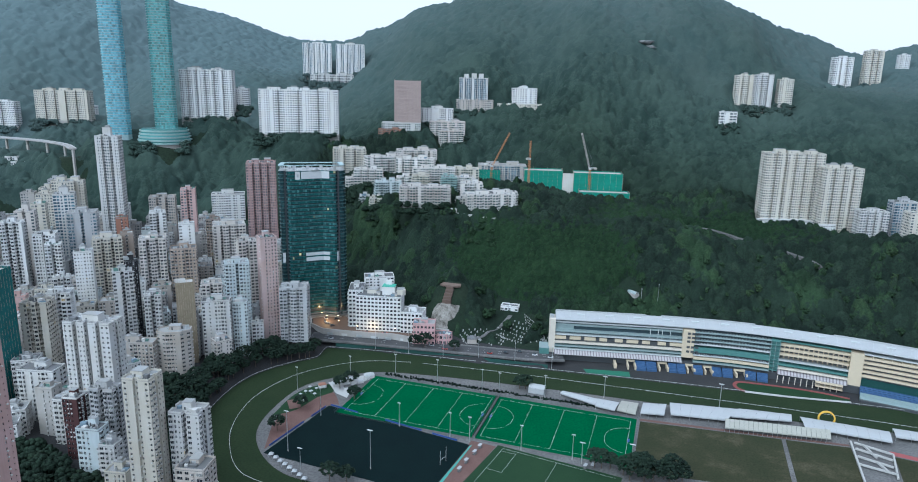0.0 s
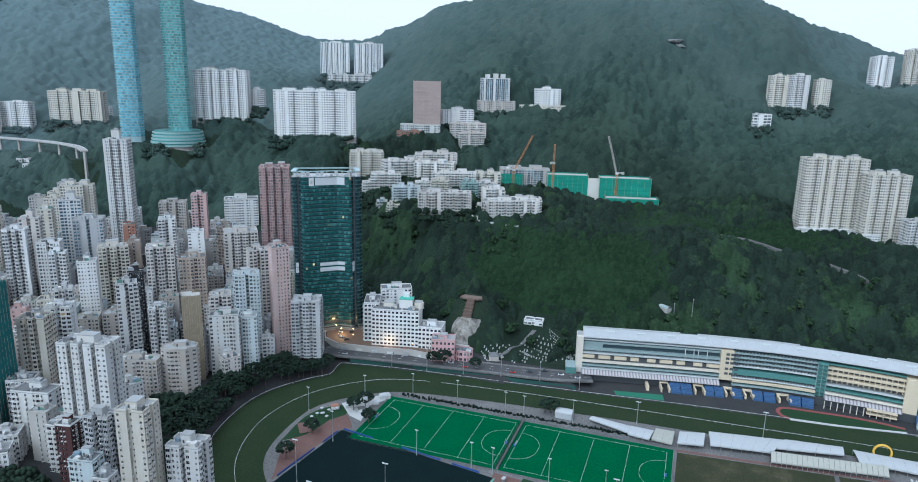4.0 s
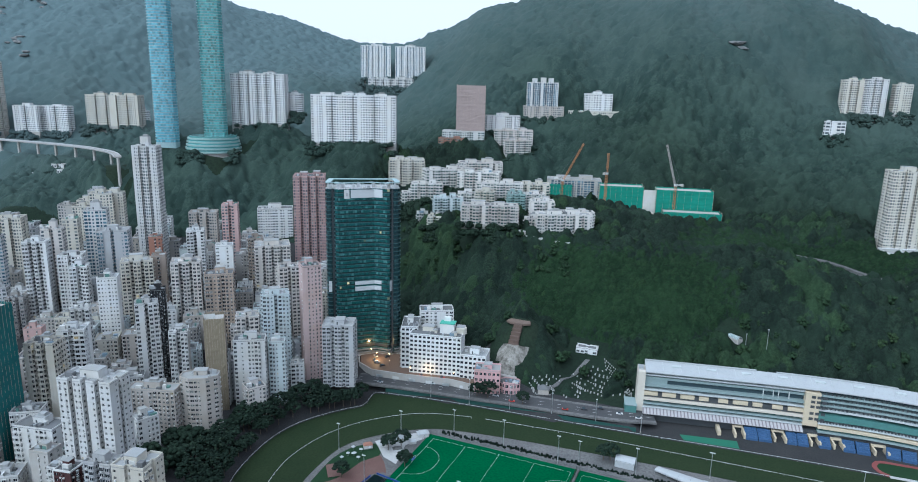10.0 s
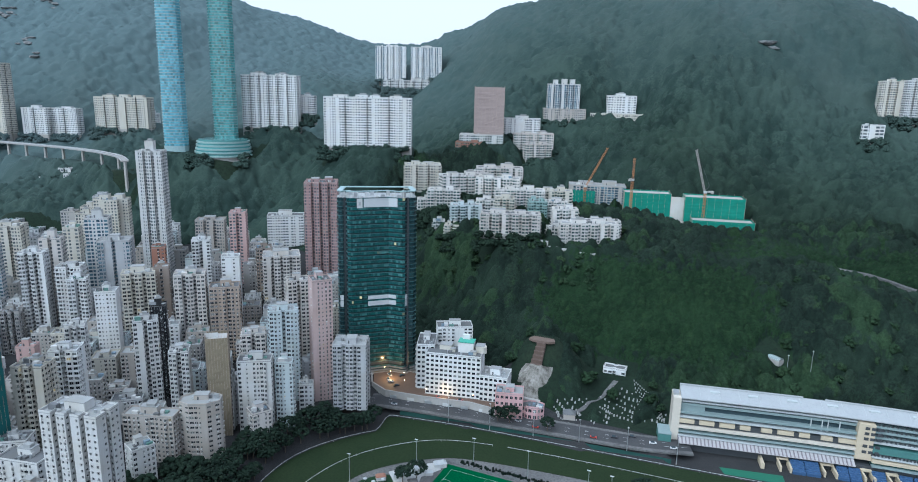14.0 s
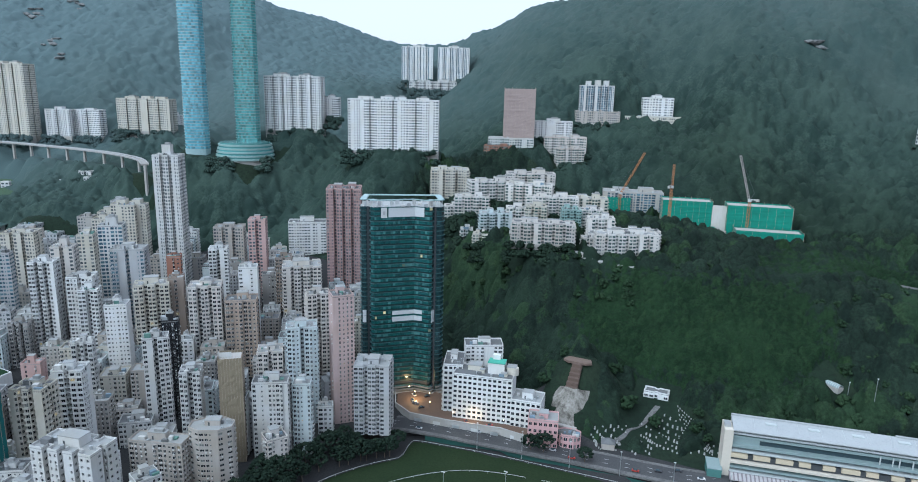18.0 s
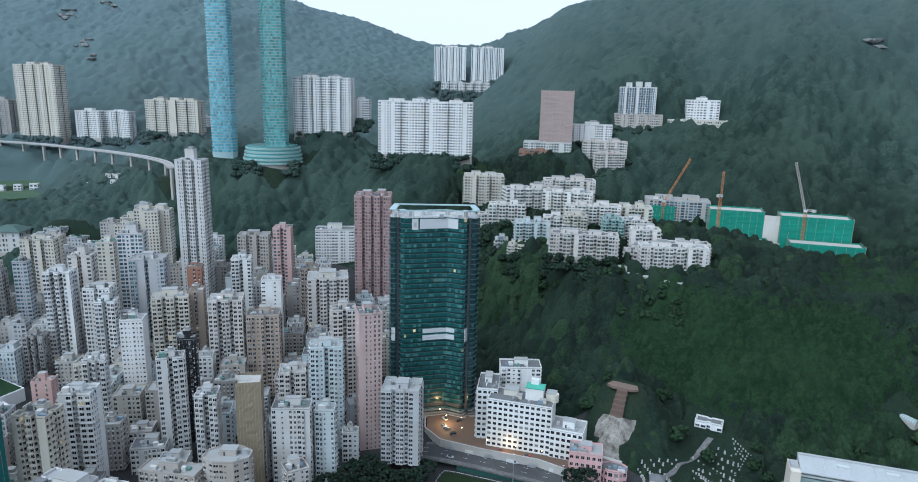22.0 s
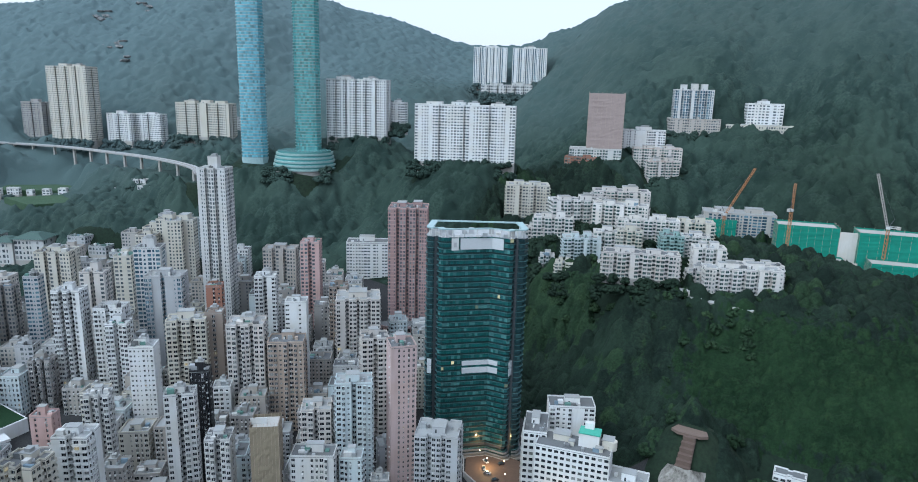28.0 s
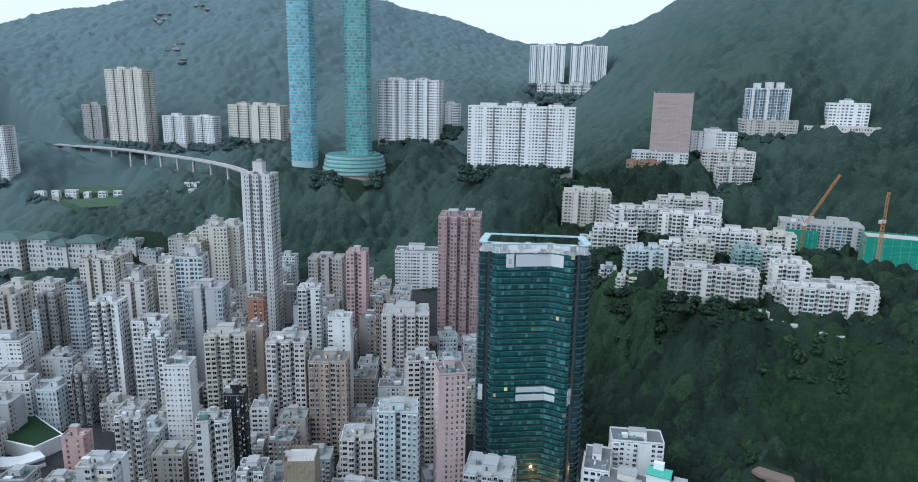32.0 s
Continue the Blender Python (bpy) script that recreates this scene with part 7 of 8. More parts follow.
for i in range(-30, 31):
    for j in range(-30, 31):
        u, v = i * 17.5, j * 17.5
        x, y = turned([(u, v)], 38)[0]
        x, y = x - 350 + rngf.uniform(-1.5, 1.5), y + 60 + rngf.uniform(-1.5, 1.5)
        if not (-575 < x < -222 and -130 < y < 235) or y > 190 + 0.25 * (x + 640) and x < -480:
            continue
        edge = float(np.interp(y, [-130, -60, 0, 40, 90, 235], [-245, -262, -250, -232, -226, -240]))
        if x > edge or i % 3 == 0 and rngf.random() < 0.6:
            continue
        w, d = rngf.uniform(12, 16.5), rngf.uniform(11, 15)
        if any(math.hypot(x - a, y - b) < r * 0.95 + 6.0 for a, b, r in CITY):
            continue
        k = rngf.randrange(9)
        z0 = town_z(x, y) - 0.5
        far = x < -520
        building("walk_up_block", LOWN[k] + " walk-up block with roof sheds", "apartment block", x, y, w, d, 38 + rngf.uniform(-4, 4), z0, z0 + (rngf.uniform(40, 62) if far and rngf.random() < 0.4 else rngf.uniform(15, 30)), plan="rect",
                 wall=LOWW[k], ac=0.5, mod=2.5, ww=0.6, group="walk-up blocks", clutter=x > -420)
        CITY.append((x, y, max(w, d) / 2))
        count += 1
# rows along the street facing the course
for k, (x, y, rot, h) in enumerate(((-236, -48, 70, 24), (-262, -52, 20, 26), (-243, 60, 60, 20), (-228, 92, 50, 22), (-262, 92, 40, 24), (-212, 18, 60, 22), (-234, -70, 12, 20), (-275, -20, 30, 24), (-268, 30, 35, 26), (-250, 42, 35, 20), (-238, -88, 12, 24), (-160, -133, 12, 20))):
    if all(math.hypot(x - a, y - b) > r + 5 for a, b, r in CITY):
        building("walk_up_block", LOWN[k % 9] + " walk-up block with roof sheds", "apartment block", x, y, 12, 11, rot, town_z(x, y) - 0.5, town_z(x, y) + h, plan="rect", wall=LOWW[k % 9], ac=0.5, mod=2.5, ww=0.6, group="walk-up blocks")

# ground lowered here so the hill road fits the camera's view
for q in ((131, 403, 69), (152, 392, 69), (173, 371, 68), (200, 354, 65), (235, 332, 60)):
    PADS.append((*q, 34))

# ---------------------------------------------------------------- ground sheet
xs = np.concatenate([np.linspace(-3600, -1300, 24)[:-1], np.linspace(-1300, -950, 26)[:-1], np.arange(-950, 520, 7.0), np.linspace(520, 900, 28)[1:], np.linspace(900, 3600, 20)[1:]])
ys = np.concatenate([np.linspace(-2500, -450, 14)[:-1], np.arange(-450, 960, 7.0), np.linspace(960, 1700, 60)[1:], np.linspace(1700, 3600, 16)[1:]])
GX, GY = np.meshgrid(xs, ys)
GZ = height(GX, GY)
edge_y = np.interp(GX, [-180, -163, -114, -63, 20, 24, 100, 166, 236, 340, 460], [98, 100, 109, 114, 122, 150, 166, 174, 170, 148, 118])
edge_x = np.interp(GY, [-126, -116, -106, -95, -79, -57, -32, 5, 32, 57, 73, 97, 112], [-50, -80, -118, -141, -160, -176, -189, -196, -193, -180, -167, -170, -176])
flat = smooth(-7, -1, GX - edge_x) * (GY < edge_y)
GZ = GZ * (1 - flat) + (-0.35) * flat
rug = np.array([[noise.fractal((float(a) * 0.011, float(b) * 0.011, 3.1), 1.0, 2.0, 4) for a in xs[::2]] for b in ys[::2]])
spur = np.array([[0.5 - abs(noise.noise((float(a) * 0.0052 + 0.3 * noise.noise((float(a) * 0.004, float(b) * 0.004, 1.0)), float(b) * 0.0034, 7.7))) * 2.2 for a in xs[::2]] for b in ys[::2]])
spur = np.repeat(np.repeat(spur, 2, 0), 2, 1)[: len(ys), : len(xs)]
GR = np.hypot(GX - CX, GY - CY)
GFAR = np.interp(np.degrees(np.arctan2(GX - CX, GY - CY)), [-31.4, -27, -22, 8, 12.5, 16], [1600, 1320, 1260, 1260, 1400, 1480])
spur = spur * smooth(0.48, 0.66, GR / GFAR) * smooth(0.99, 0.82, GR / GFAR) * 26
rug = np.repeat(np.repeat(rug, 2, 0), 2, 1)[: len(ys), : len(xs)]
wild = np.maximum(smooth(110, 190, GY), smooth(-580, -660, GX)) * smooth(-0.2, 0.2, (GY - np.interp(GX, [-700, -560, -450, -350, -210, -150, 0, 280, 420, 700], [60, 190, 262, 262, 205, 168, 172, 215, 190, 120])) / 60)
calm = np.ones_like(GX)
for px, py, pz, pr in PADS:
    calm = np.minimum(calm, smooth(0.5, 1.3, np.hypot(GX - px, GY - py) / pr))
GZ = GZ + (rug * np.clip(GZ / 40, 0, 5) * smooth(1.0, 0.9, GR / GFAR) + spur) * wild * (0.15 + 0.85 * calm)
nx_, ny_ = len(xs), len(ys)
V = np.stack([GX.ravel(), GY.ravel(), GZ.ravel()], 1)
I = np.arange(nx_ * ny_).reshape(ny_, nx_)
F = np.stack([I[:-1, :-1].ravel(), I[:-1, 1:].ravel(), I[1:, 1:].ravel(), I[1:, :-1].ravel()], 1)
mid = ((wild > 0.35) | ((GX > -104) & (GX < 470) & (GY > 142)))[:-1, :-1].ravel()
# farther ground takes the wood colour with distance haze painted in
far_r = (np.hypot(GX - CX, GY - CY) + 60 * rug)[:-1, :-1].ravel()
me = mesh_of("ground", V, F, [ASPH, HILL, HAZED_WOOD], np.where(mid, 1 + (far_r > 860), 0), smooth=True)
give(me, "haze_amount", haze_amount(V[:, 0], V[:, 1]))
give(me, "tint", np.full(len(V), 0.4))
tagged(put("ground", me), "valley floor of asphalt rising into scrubby green hills", "ground", kind="structure")


hz = float(height(np.array([76.0]), np.array([247.0]))[0])
gp = thing("glasshouse", (76, 247, hz), "small vaulted glasshouse with white ribs on the wooded slope", "glasshouse")
for k in range(9):
    pts = [(-8 + k * 2.0, 3.4 * math.cos(a), 3.6 * math.sin(a)) for a in np.linspace(0, math.pi, 9)]
    g = Geo()
    for p, q in zip(pts, pts[1:]):
        g.beam(p, q, 0.25)
    g.part("rib", LINE_W, gp)
vs = [(-8 + 16 * i, 3.3 * math.cos(a), 3.5 * math.sin(a)) for i in (0, 1) for a in np.linspace(0, math.pi, 9)]
Geo().add(vs, [(j, j + 1, 10 + j, 9 + j) for j in range(8)]).part("glazing", TGREY, gp)
Geo().box(0, 0, -6, 17, 7.4, 6.05).part("plinth", CONC, gp)
gp.rotation_euler[2] = radians(-38)
gp.scale = (0.75, 0.75, 0.6)

# ---------------------------------------------------------------- trees
def ico(level):
    bm = bmesh.new()
    bmesh.ops.create_icosphere(bm, subdivisions=level, radius=1.0)
    v = np.array([p.co[:] for p in bm.verts])
    f = np.array([[q.index for q in p.verts] for p in bm.faces])
    bm.free()
    return v, f


def crown_shapes(level, count, seed, rough=0.34):
    """Lumpy, ragged crown shapes about 1 m in radius."""
    v0, f0 = ico(level)
    rng = np.random.RandomState(seed)
    out = []
    for k in range(count):
        o = rng.rand(3) * 50
        r = np.array([1 + 0.42 * noise.noise(Vector(p * 1.5 + o)) + 0.3 * noise.noise(Vector(p * 3.6 + o)) for p in v0])
        v = v0 * (r + rough * (rng.rand(len(v0)) - 0.5))[:, None]
        v[:, 2] *= 0.78
        out.append(v)
    return out, f0


def relief(x, y):
    """Height of the finished sheet, between its grid lines."""
    i = np.clip(np.searchsorted(xs, x) - 1, 0, len(xs) - 2)
    j = np.clip(np.searchsorted(ys, y) - 1, 0, len(ys) - 2)
    a = (x - xs[i]) / (xs[i + 1] - xs[i])
    b = (y - ys[j]) / (ys[j + 1] - ys[j])
    return GZ[j, i] * (1 - a) * (1 - b) + GZ[j, i + 1] * a * (1 - b) + GZ[j + 1, i] * (1 - a) * b + GZ[j + 1, i + 1] * a * b


def wildness(x, y):
    i = np.clip(np.searchsorted(xs, x) - 1, 0, len(xs) - 2)
    j = np.clip(np.searchsorted(ys, y) - 1, 0, len(ys) - 2)
    return wild[j, i]


BOXES = [(x, y, w / 2 + 1.2, d / 2 + 1.2, radians(rot)) for _, x, y, w, d, rot, *_ in FAR]
BOXES += [(-208, 405, 28, 12, 0.45), (-236, 366, 25, 12, 0.7), (-196, 372, 26, 11, 0.24), (-247, 347, 20, 10, 0.42), (-172, 372, 28, 11, 0.38), (-140, 392, 20, 11, 0.35), (-212, 326, 18, 11, 0.52), (-152, 291, 30, 11, 0.37)]
BOXES += [(-116, 345, 15, 11, 0.38), (-88, 326, 30, 11, 0.45), (-80, 345, 20, 9, 0.45), (-148, 358, 12, 11, 0.38), (-62, 490, 28, 16, 0.24), (8, 500, 34, 16, 0.2), (20, 476, 34, 14, 0.2), (-58, 466, 33, 12, 0.24), (-124, 512, 36, 17, 0.28)]
BOXES += [(-262, 340, 13, 8, 0.5), (-196, 344, 14, 8, 0.4), (-180, 350, 12, 8, 0.35), (-132, 368, 13, 8, 0.4), (-226, 388, 13, 8, 0.6), (-180, 318, 15, 7, 0.4), (-238, 318, 8, 6, 0.45), (-118, 322, 10, 7, 0.45)]
BOXES += [(-55, 464, 45, 16, 0.0), (-224, 566, 29, 11, 0.42), (-212, 548, 20, 10, 0.7), (-292, 514, 20, 10, 0.24), (-282, 530, 31, 15, 0.35), (-277, 541, 22, 18, 0.38), (-598, 326, 20, 18, 0.5), (-568, 378, 20, 18, 0.5), (-553, 356, 37, 37, 0), (-915, 255, 52, 42, 0.75), (-845, 218, 48, 34, 0.2)]
BOXES += [(-815, 112, 26, 22, 0.6), (-782, 132, 18, 17, 0.6), (-764, 140, 17, 16, 0.6), (-744, 158, 20, 17, 0.6), (-842, 96, 24, 21, 0.6), (-1015, 175, 28, 14, 0.5), (-1056, 324, 20, 11, 0.3), (-85, 181, 14, 10, 0), (-84, 158, 15, 22, 0), (-33, 209, 15, 9, 0), (-206, 147, 34, 20, 0.55)]
BOXES += [(-150, 168, 17, 11, 0.5), (-134, 136, 24, 14, 0.2), (-104, 141, 14, 12, 0.2), (-160, 142, 12, 16, 0.3), (-5, 440, 9, 7, 0.3), (76, 247, 12, 8, -0.66), (-84, 175, 9, 14, 0), (-84, 184, 14, 7, 0), (-318, 222, 28, 22, 0.55), (-321, 236, 20, 18, 0.55), (-392, 271, 22, 12, 0.6), (-640, 196, 75, 14, 0.35)]


hr_ = curve([(112, 408), (131, 403), (150, 394), (162, 383), (173, 371), (196, 356), (222, 340), (248, 324)], 5)


def free(x, y):
    ok = np.ones(len(x), bool)
    for bx, by, hw, hd, r in BOXES:
        c, s = math.cos(r), math.sin(r)
        dx, dy = x - bx, y - by
        ok &= ~((np.abs(dx * c + dy * s) < hw) & (np.abs(-dx * s + dy * c) < hd))
    for k in range(0, len(SL), 3):
        ok &= np.hypot(x - SL[k][0], y - SL[k][1]) > 27
    for p in vl:
        ok &= np.hypot(x - p[0], y - p[1]) > 11
    for p in hr_:
        ok &= np.hypot(x - p[0], y - p[1] + 2) > 5
    for p in pth[::2]:
        ok &= np.hypot(x - p[0], y - p[1]) > 5
    return ok


def jitter_grid(x0, x1, y0, y1, step, seed):
    rng = np.random.RandomState(seed)
    X, Y = np.meshgrid(np.arange(x0, x1, step), np.arange(y0, y1, step))
    return X.ravel() + (rng.rand(X.size) - 0.5) * step * 0.95, Y.ravel() + (rng.rand(X.size) - 0.5) * step * 0.95, rng


def lattice_table(seed):
    r = np.random.RandomState(seed)
    return r.rand(4, 256, 256)


def domes(x, y, cell, lo, hi, lift, seed):
    """Height of a canopy of round crowns, one to a cell, and the tint of the crown on top."""
    T = lattice_table(seed)
    i0, j0 = np.floor(x / cell).astype(int), np.floor(y / cell).astype(int)
    # gaps without a crown keep a low tint and come out darker
    best, tint = np.zeros_like(x), np.full_like(x, 0.1)
    for di in (-1, 0, 1):
        for dj in (-1, 0, 1):
            i, j = i0 + di, j0 + dj
            a, b = i % 256, j % 256
            R = cell * (lo + (hi - lo) * T[2, a, b] ** 1.5)
            d2 = ((x - (i + 0.1 + 0.8 * T[0, a, b]) * cell) ** 2 + (y - (j + 0.1 + 0.8 * T[1, a, b]) * cell) ** 2) / (R * R)
            h = np.where(d2 < 1, R * 0.85 * np.sqrt(np.maximum(0, 1 - d2)) + lift * T[3, a, b] * (1 - d2), 0)
            up = h > best
            best, tint = np.where(up, h, best), np.where(up, (T[3, a, b] * 7.31 + T[0, a, b]) % 1.0, tint)
    return best, tint


def leaf_sheet(name, label, X, Y, step, mats, zone_of, height_of, inside, seed):
    """A closed canopy over the ground: crowns, tufts on the crowns, ragged leaves; left open where things stand."""
    ny, nx = X.shape
    rng = np.random.RandomState(seed)
    xj, yj = X + (rng.rand(ny, nx) - 0.5) * step * 0.7, Y + (rng.rand(ny, nx) - 0.5) * step * 0.7
    x, y = xj.ravel(), yj.ravel()
    ok = inside(x, y)
    ok[ok] = free(x[ok], y[ok])
    h, tint = height_of(x, y)
    ok2 = ok.reshape(ny, nx)
    rings, fade = ok2, np.zeros((ny, nx))
    for part_ in (0.15, 0.25, 0.3, 0.3):
        inner = rings.copy()
        inner[1:] &= rings[:-1]
        inner[:-1] &= rings[1:]
        inner[:, 1:] &= rings[:, :-1]
        inner[:, :-1] &= rings[:, 1:]
        rings, fade = inner, fade + part_ * inner
    z = relief(x, y) - 0.3 + fade.ravel() * (h + 0.3 + (rng.rand(x.size) - 0.5) * step * 0.5)
    I_ = np.arange(nx * ny).reshape(ny, nx)
    F_ = np.stack([I_[:-1, :-1].ravel(), I_[:-1, 1:].ravel(), I_[1:, 1:].ravel(), I_[1:, :-1].ravel()], 1)
    F_ = F_[ok[F_].all(1)]
    used = np.unique(F_)
    back = np.zeros(nx * ny, int)
    back[used] = np.arange(len(used))
    F_ = back[F_]
    V_ = np.stack([x[used], y[used], z[used]], 1)
    tu = tint[used]
    zn = zone_of(V_[:, 0], V_[:, 1], tu)
    F3 = np.concatenate([F_[:, [0, 1, 2]], F_[:, [0, 2, 3]]])
    me = mesh_of(name, V_, F3, mats, zn[F3[:, 0]])
    give(me, "tint", tu)
    give(me, "haze_amount", haze_amount(V_[:, 0], V_[:, 1]))
    return tagged(put(name, me), label, "woodland", kind="stuff")


def coarse(x, y, s, o):
    """Smooth noise over the plan, read from a coarse table."""
    gx, gy = np.arange(-1600, 820, 14.0), np.arange(60, 1720, 14.0)
    tab = np.array([[noise.noise((float(a) * s, float(b) * s, o)) for a in gx] for b in gy])
    i = np.clip(((x - gx[0]) / 14).astype(int), 0, len(gx) - 2)
    j = np.clip(((y - gy[0]) / 14).astype(int), 0, len(gy) - 2)
    a, b = (x - gx[i]) / 14, (y - gy[j]) / 14
    return tab[j, i] * (1 - a) * (1 - b) + tab[j, i + 1] * a * (1 - b) + tab[j + 1, i] * (1 - a) * b + tab[j + 1, i + 1] * a * b


def scrubby(x, y):
    """Open scrub on the middle slope, and paler glades under the right-hand towers; tall trees elsewhere."""
    m = 0.55 * coarse(x, y, 0.014, 4.0)
    a = np.exp(-(((x + 25) / 105) ** 2 + ((y - 262) / 48) ** 2)) + m
    b = 0.85 * np.exp(-(((x - 130) / 110) ** 2 + ((y - 385) / 60) ** 2)) + m
    return np.maximum(a, b)


def near_height(x, y):
    s = scrubby(x, y)
    big, tint = domes(x, y, 8.5, 0.46, 0.98, 4.5, 11)
    mid_, tint4 = domes(x, y, 5.0, 0.4, 0.95, 2.2, 14)
    low, tint2 = domes(x, y, 3.6, 0.45, 0.95, 1.4, 12)
    tuft, tint3 = domes(x, y, 2.3, 0.42, 0.9, 0.5, 13)
    k = smooth(0.30, 0.62, s)
    graves = (x > -78) & (x < 20) & (y < 205)
    tall = 1.0 - 0.55 * graves
    up = np.maximum(big * 1.25, mid_ * 1.1)
    h = (up + 0.8) * (1 - 0.8 * k) * tall + low * 0.9 * k + 0.75 * tuft
    return h, np.clip(np.where(k > 0.6, tint2, np.where(mid_ * 1.1 > big * 1.25, tint4, tint)) * 0.75 + 0.25 * tint3, 0, 1)


def near_zone(x, y, tint):
    bright = coarse(x, y, 0.02, 9.0) + 0.5 * (tint - 0.5) > 0.2
    return np.where(scrubby(x, y) + 0.5 * (tint - 0.5) > 0.46, 2, np.where(bright, 1, 0))


def near_inside(x, y):
    lots = coarse(x, y, 0.09, 2.0) > 0.0
    grv_ = (x > -76) & (x < 24) & (y > 146) & (y < 205)
    return np.where(grv_, lots, wildness(x, y) > 0.4)


X_, Y_ = np.meshgrid(np.arange(-330, 472, 1.15), np.arange(128, 502, 1.15))
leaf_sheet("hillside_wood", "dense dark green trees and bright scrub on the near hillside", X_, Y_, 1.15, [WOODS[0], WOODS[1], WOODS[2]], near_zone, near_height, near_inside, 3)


def far_height(cell, deep):
    def f(x, y):
        big, tint = domes(x, y, cell, 0.5, 1.0, cell * 0.35, 21)
        tuft, t3 = domes(x, y, cell * 0.36, 0.45, 0.9, 0.2, 22)
        return big * deep + 0.5 * tuft + 0.5, np.clip(0.85 * tint + 0.15 * t3, 0, 1)
    return f


def one_zone(x, y, tint):
    return np.zeros(len(x), int)


def ring(r0, r1):
    def f(x, y):
        r = np.hypot(x - CX, y - CY)
        return (r >= r0) & (r < r1) & ~((x > -330) & (x < 470) & (y < 500)) & (wildness(x, y) > 0.5) & (relief(x, y) > 8)
    return f


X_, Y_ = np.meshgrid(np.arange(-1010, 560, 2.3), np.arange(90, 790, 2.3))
leaf_sheet("far_wood", "dark wooded slopes behind the town and the terraces", X_, Y_, 2.3, HAZED_WOOD, one_zone, far_height(8.5, 1.25), ring(0, 1005), 5)
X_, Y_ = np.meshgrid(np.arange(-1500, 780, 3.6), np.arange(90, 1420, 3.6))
leaf_sheet("far_wood", "far wooded hillsides up to the ridge", X_, Y_, 3.6, HAZED_WOOD, one_zone, far_height(9.5, 0.8), ring(1000, 1680), 6)

far_shapes, far_faces = crown_shapes(1, 10, 7, 0.5)


def tufted(count, seed):
    """One crown of many leaf tufts round a dome, about 1 m in radius."""
    rng = random.Random(seed)
    vs, fs = [list(p * (0.88, 0.88, 0.74)) for p in far_shapes[seed]], [list(map(int, f)) for f in far_faces]
    for k in range(count):
        a, e, q = rng.uniform(0, 6.283), math.asin(rng.uniform(-0.3, 1)), rng.uniform(0.6, 1.0) ** 0.5
        c = (math.cos(a) * math.cos(e) * q, math.sin(a) * math.cos(e) * q, math.sin(e) * 0.8 * q)
        sh = far_shapes[rng.randrange(10)] * rng.uniform(0.24, 0.42)
        fs += [[int(i) + len(vs) for i in f] for f in far_faces]
        vs += [[p[0] + c[0], p[1] + c[1], p[2] + c[2]] for p in sh]
    return np.array(vs), np.array(fs)


CROWNS = [tufted(26, k) for k in range(5)]


def grove(name, label, x, y, z, rad, mat, seed):
    """Separate tall trees, each crown a cloud of tufts."""
    rng = np.random.RandomState(seed)
    V_, F_, T_, n = [], [], [], 0
    for k in range(len(x)):
        v, f = CROWNS[rng.randint(5)]
        a = rng.rand() * 6.283
        c, s_ = math.cos(a), math.sin(a)
        V_.append(np.stack([(v[:, 0] * c - v[:, 1] * s_) * rad[k] + x[k], (v[:, 0] * s_ + v[:, 1] * c) * rad[k] + y[k], v[:, 2] * rad[k] * (0.9 + 0.5 * rng.rand()) + z[k]], 1))
        F_.append(f + n)
        T_.append(np.full(len(v), 0.55 + 0.42 * rng.rand()))
        n += len(v)
    V_ = np.concatenate(V_)
    me = mesh_of(name, V_, np.concatenate(F_), mat)
    give(me, "tint", np.concatenate(T_))
    give(me, "haze_amount", haze_amount(V_[:, 0], V_[:, 1]))
    return tagged(put(name, me), label, "woodland", kind="stuff")


ROCK = ground_mat("bare_granite", [(0.3, (0.13, 0.14, 0.14)), (0.7, (0.24, 0.24, 0.235))], 0.15, 0.3, fine=0.8)
for x, y, n_, lab in ((-1172, 509, 6, "pale granite outcrop high on the far hill"), (-1143, 563, 5, "pale granite outcrop high on the far hill"), (-1085, 469, 4, "small granite outcrop on the far hill"), (-1056, 460, 3, "small granite outcrop on the far hill"), (50, 772, 3, "bare rocky knoll near the hilltop")):
    rngr = random.Random(int(abs(x)))
    rk = thing("rock_outcrop", (x, y, 0), lab, "rock", "granite outcrops")
    for k in range(n_):
        ox, oy, r = rngr.uniform(-16, 16), rngr.uniform(-12, 12), rngr.uniform(4, 8)
        zz = float(relief(np.array([x + ox]), np.array([y + oy]))[0])
        put("boulder", mesh_of("boulder", [(p[0] * r * 1.3 + ox, p[1] * r + oy, p[2] * r * 0.6 + zz + 4.5) for p in far_shapes[k % 10]], [tuple(int(i) for i in f) for f in far_faces], ROCK), rk)
vs = []
for x, y in hr_:
    z = float(relief(np.array([x]), np.array([y]))[0])
    vs += [(x, y - 2.6, z + 2.6), (x, y + 2.6, z + 2.8), (x, y + 2.6, z - 3), (x, y - 2.6, z - 3)]
hill_road = Geo().add(vs, [(4 * k + i, 4 * k + 4 + i, 4 * k + 4 + (i + 1) % 4, 4 * k + (i + 1) % 4) for k in range(len(hr_) - 1) for i in range(4)])
tagged(hill_road.part("hill_road", PAVE, None), "pale road on a retaining wall through the wood", "road", kind="structure")
bs = thing("retaining_terrace", (-98, 291, 0), "long grey retaining terrace among trees below the school", "terrace")
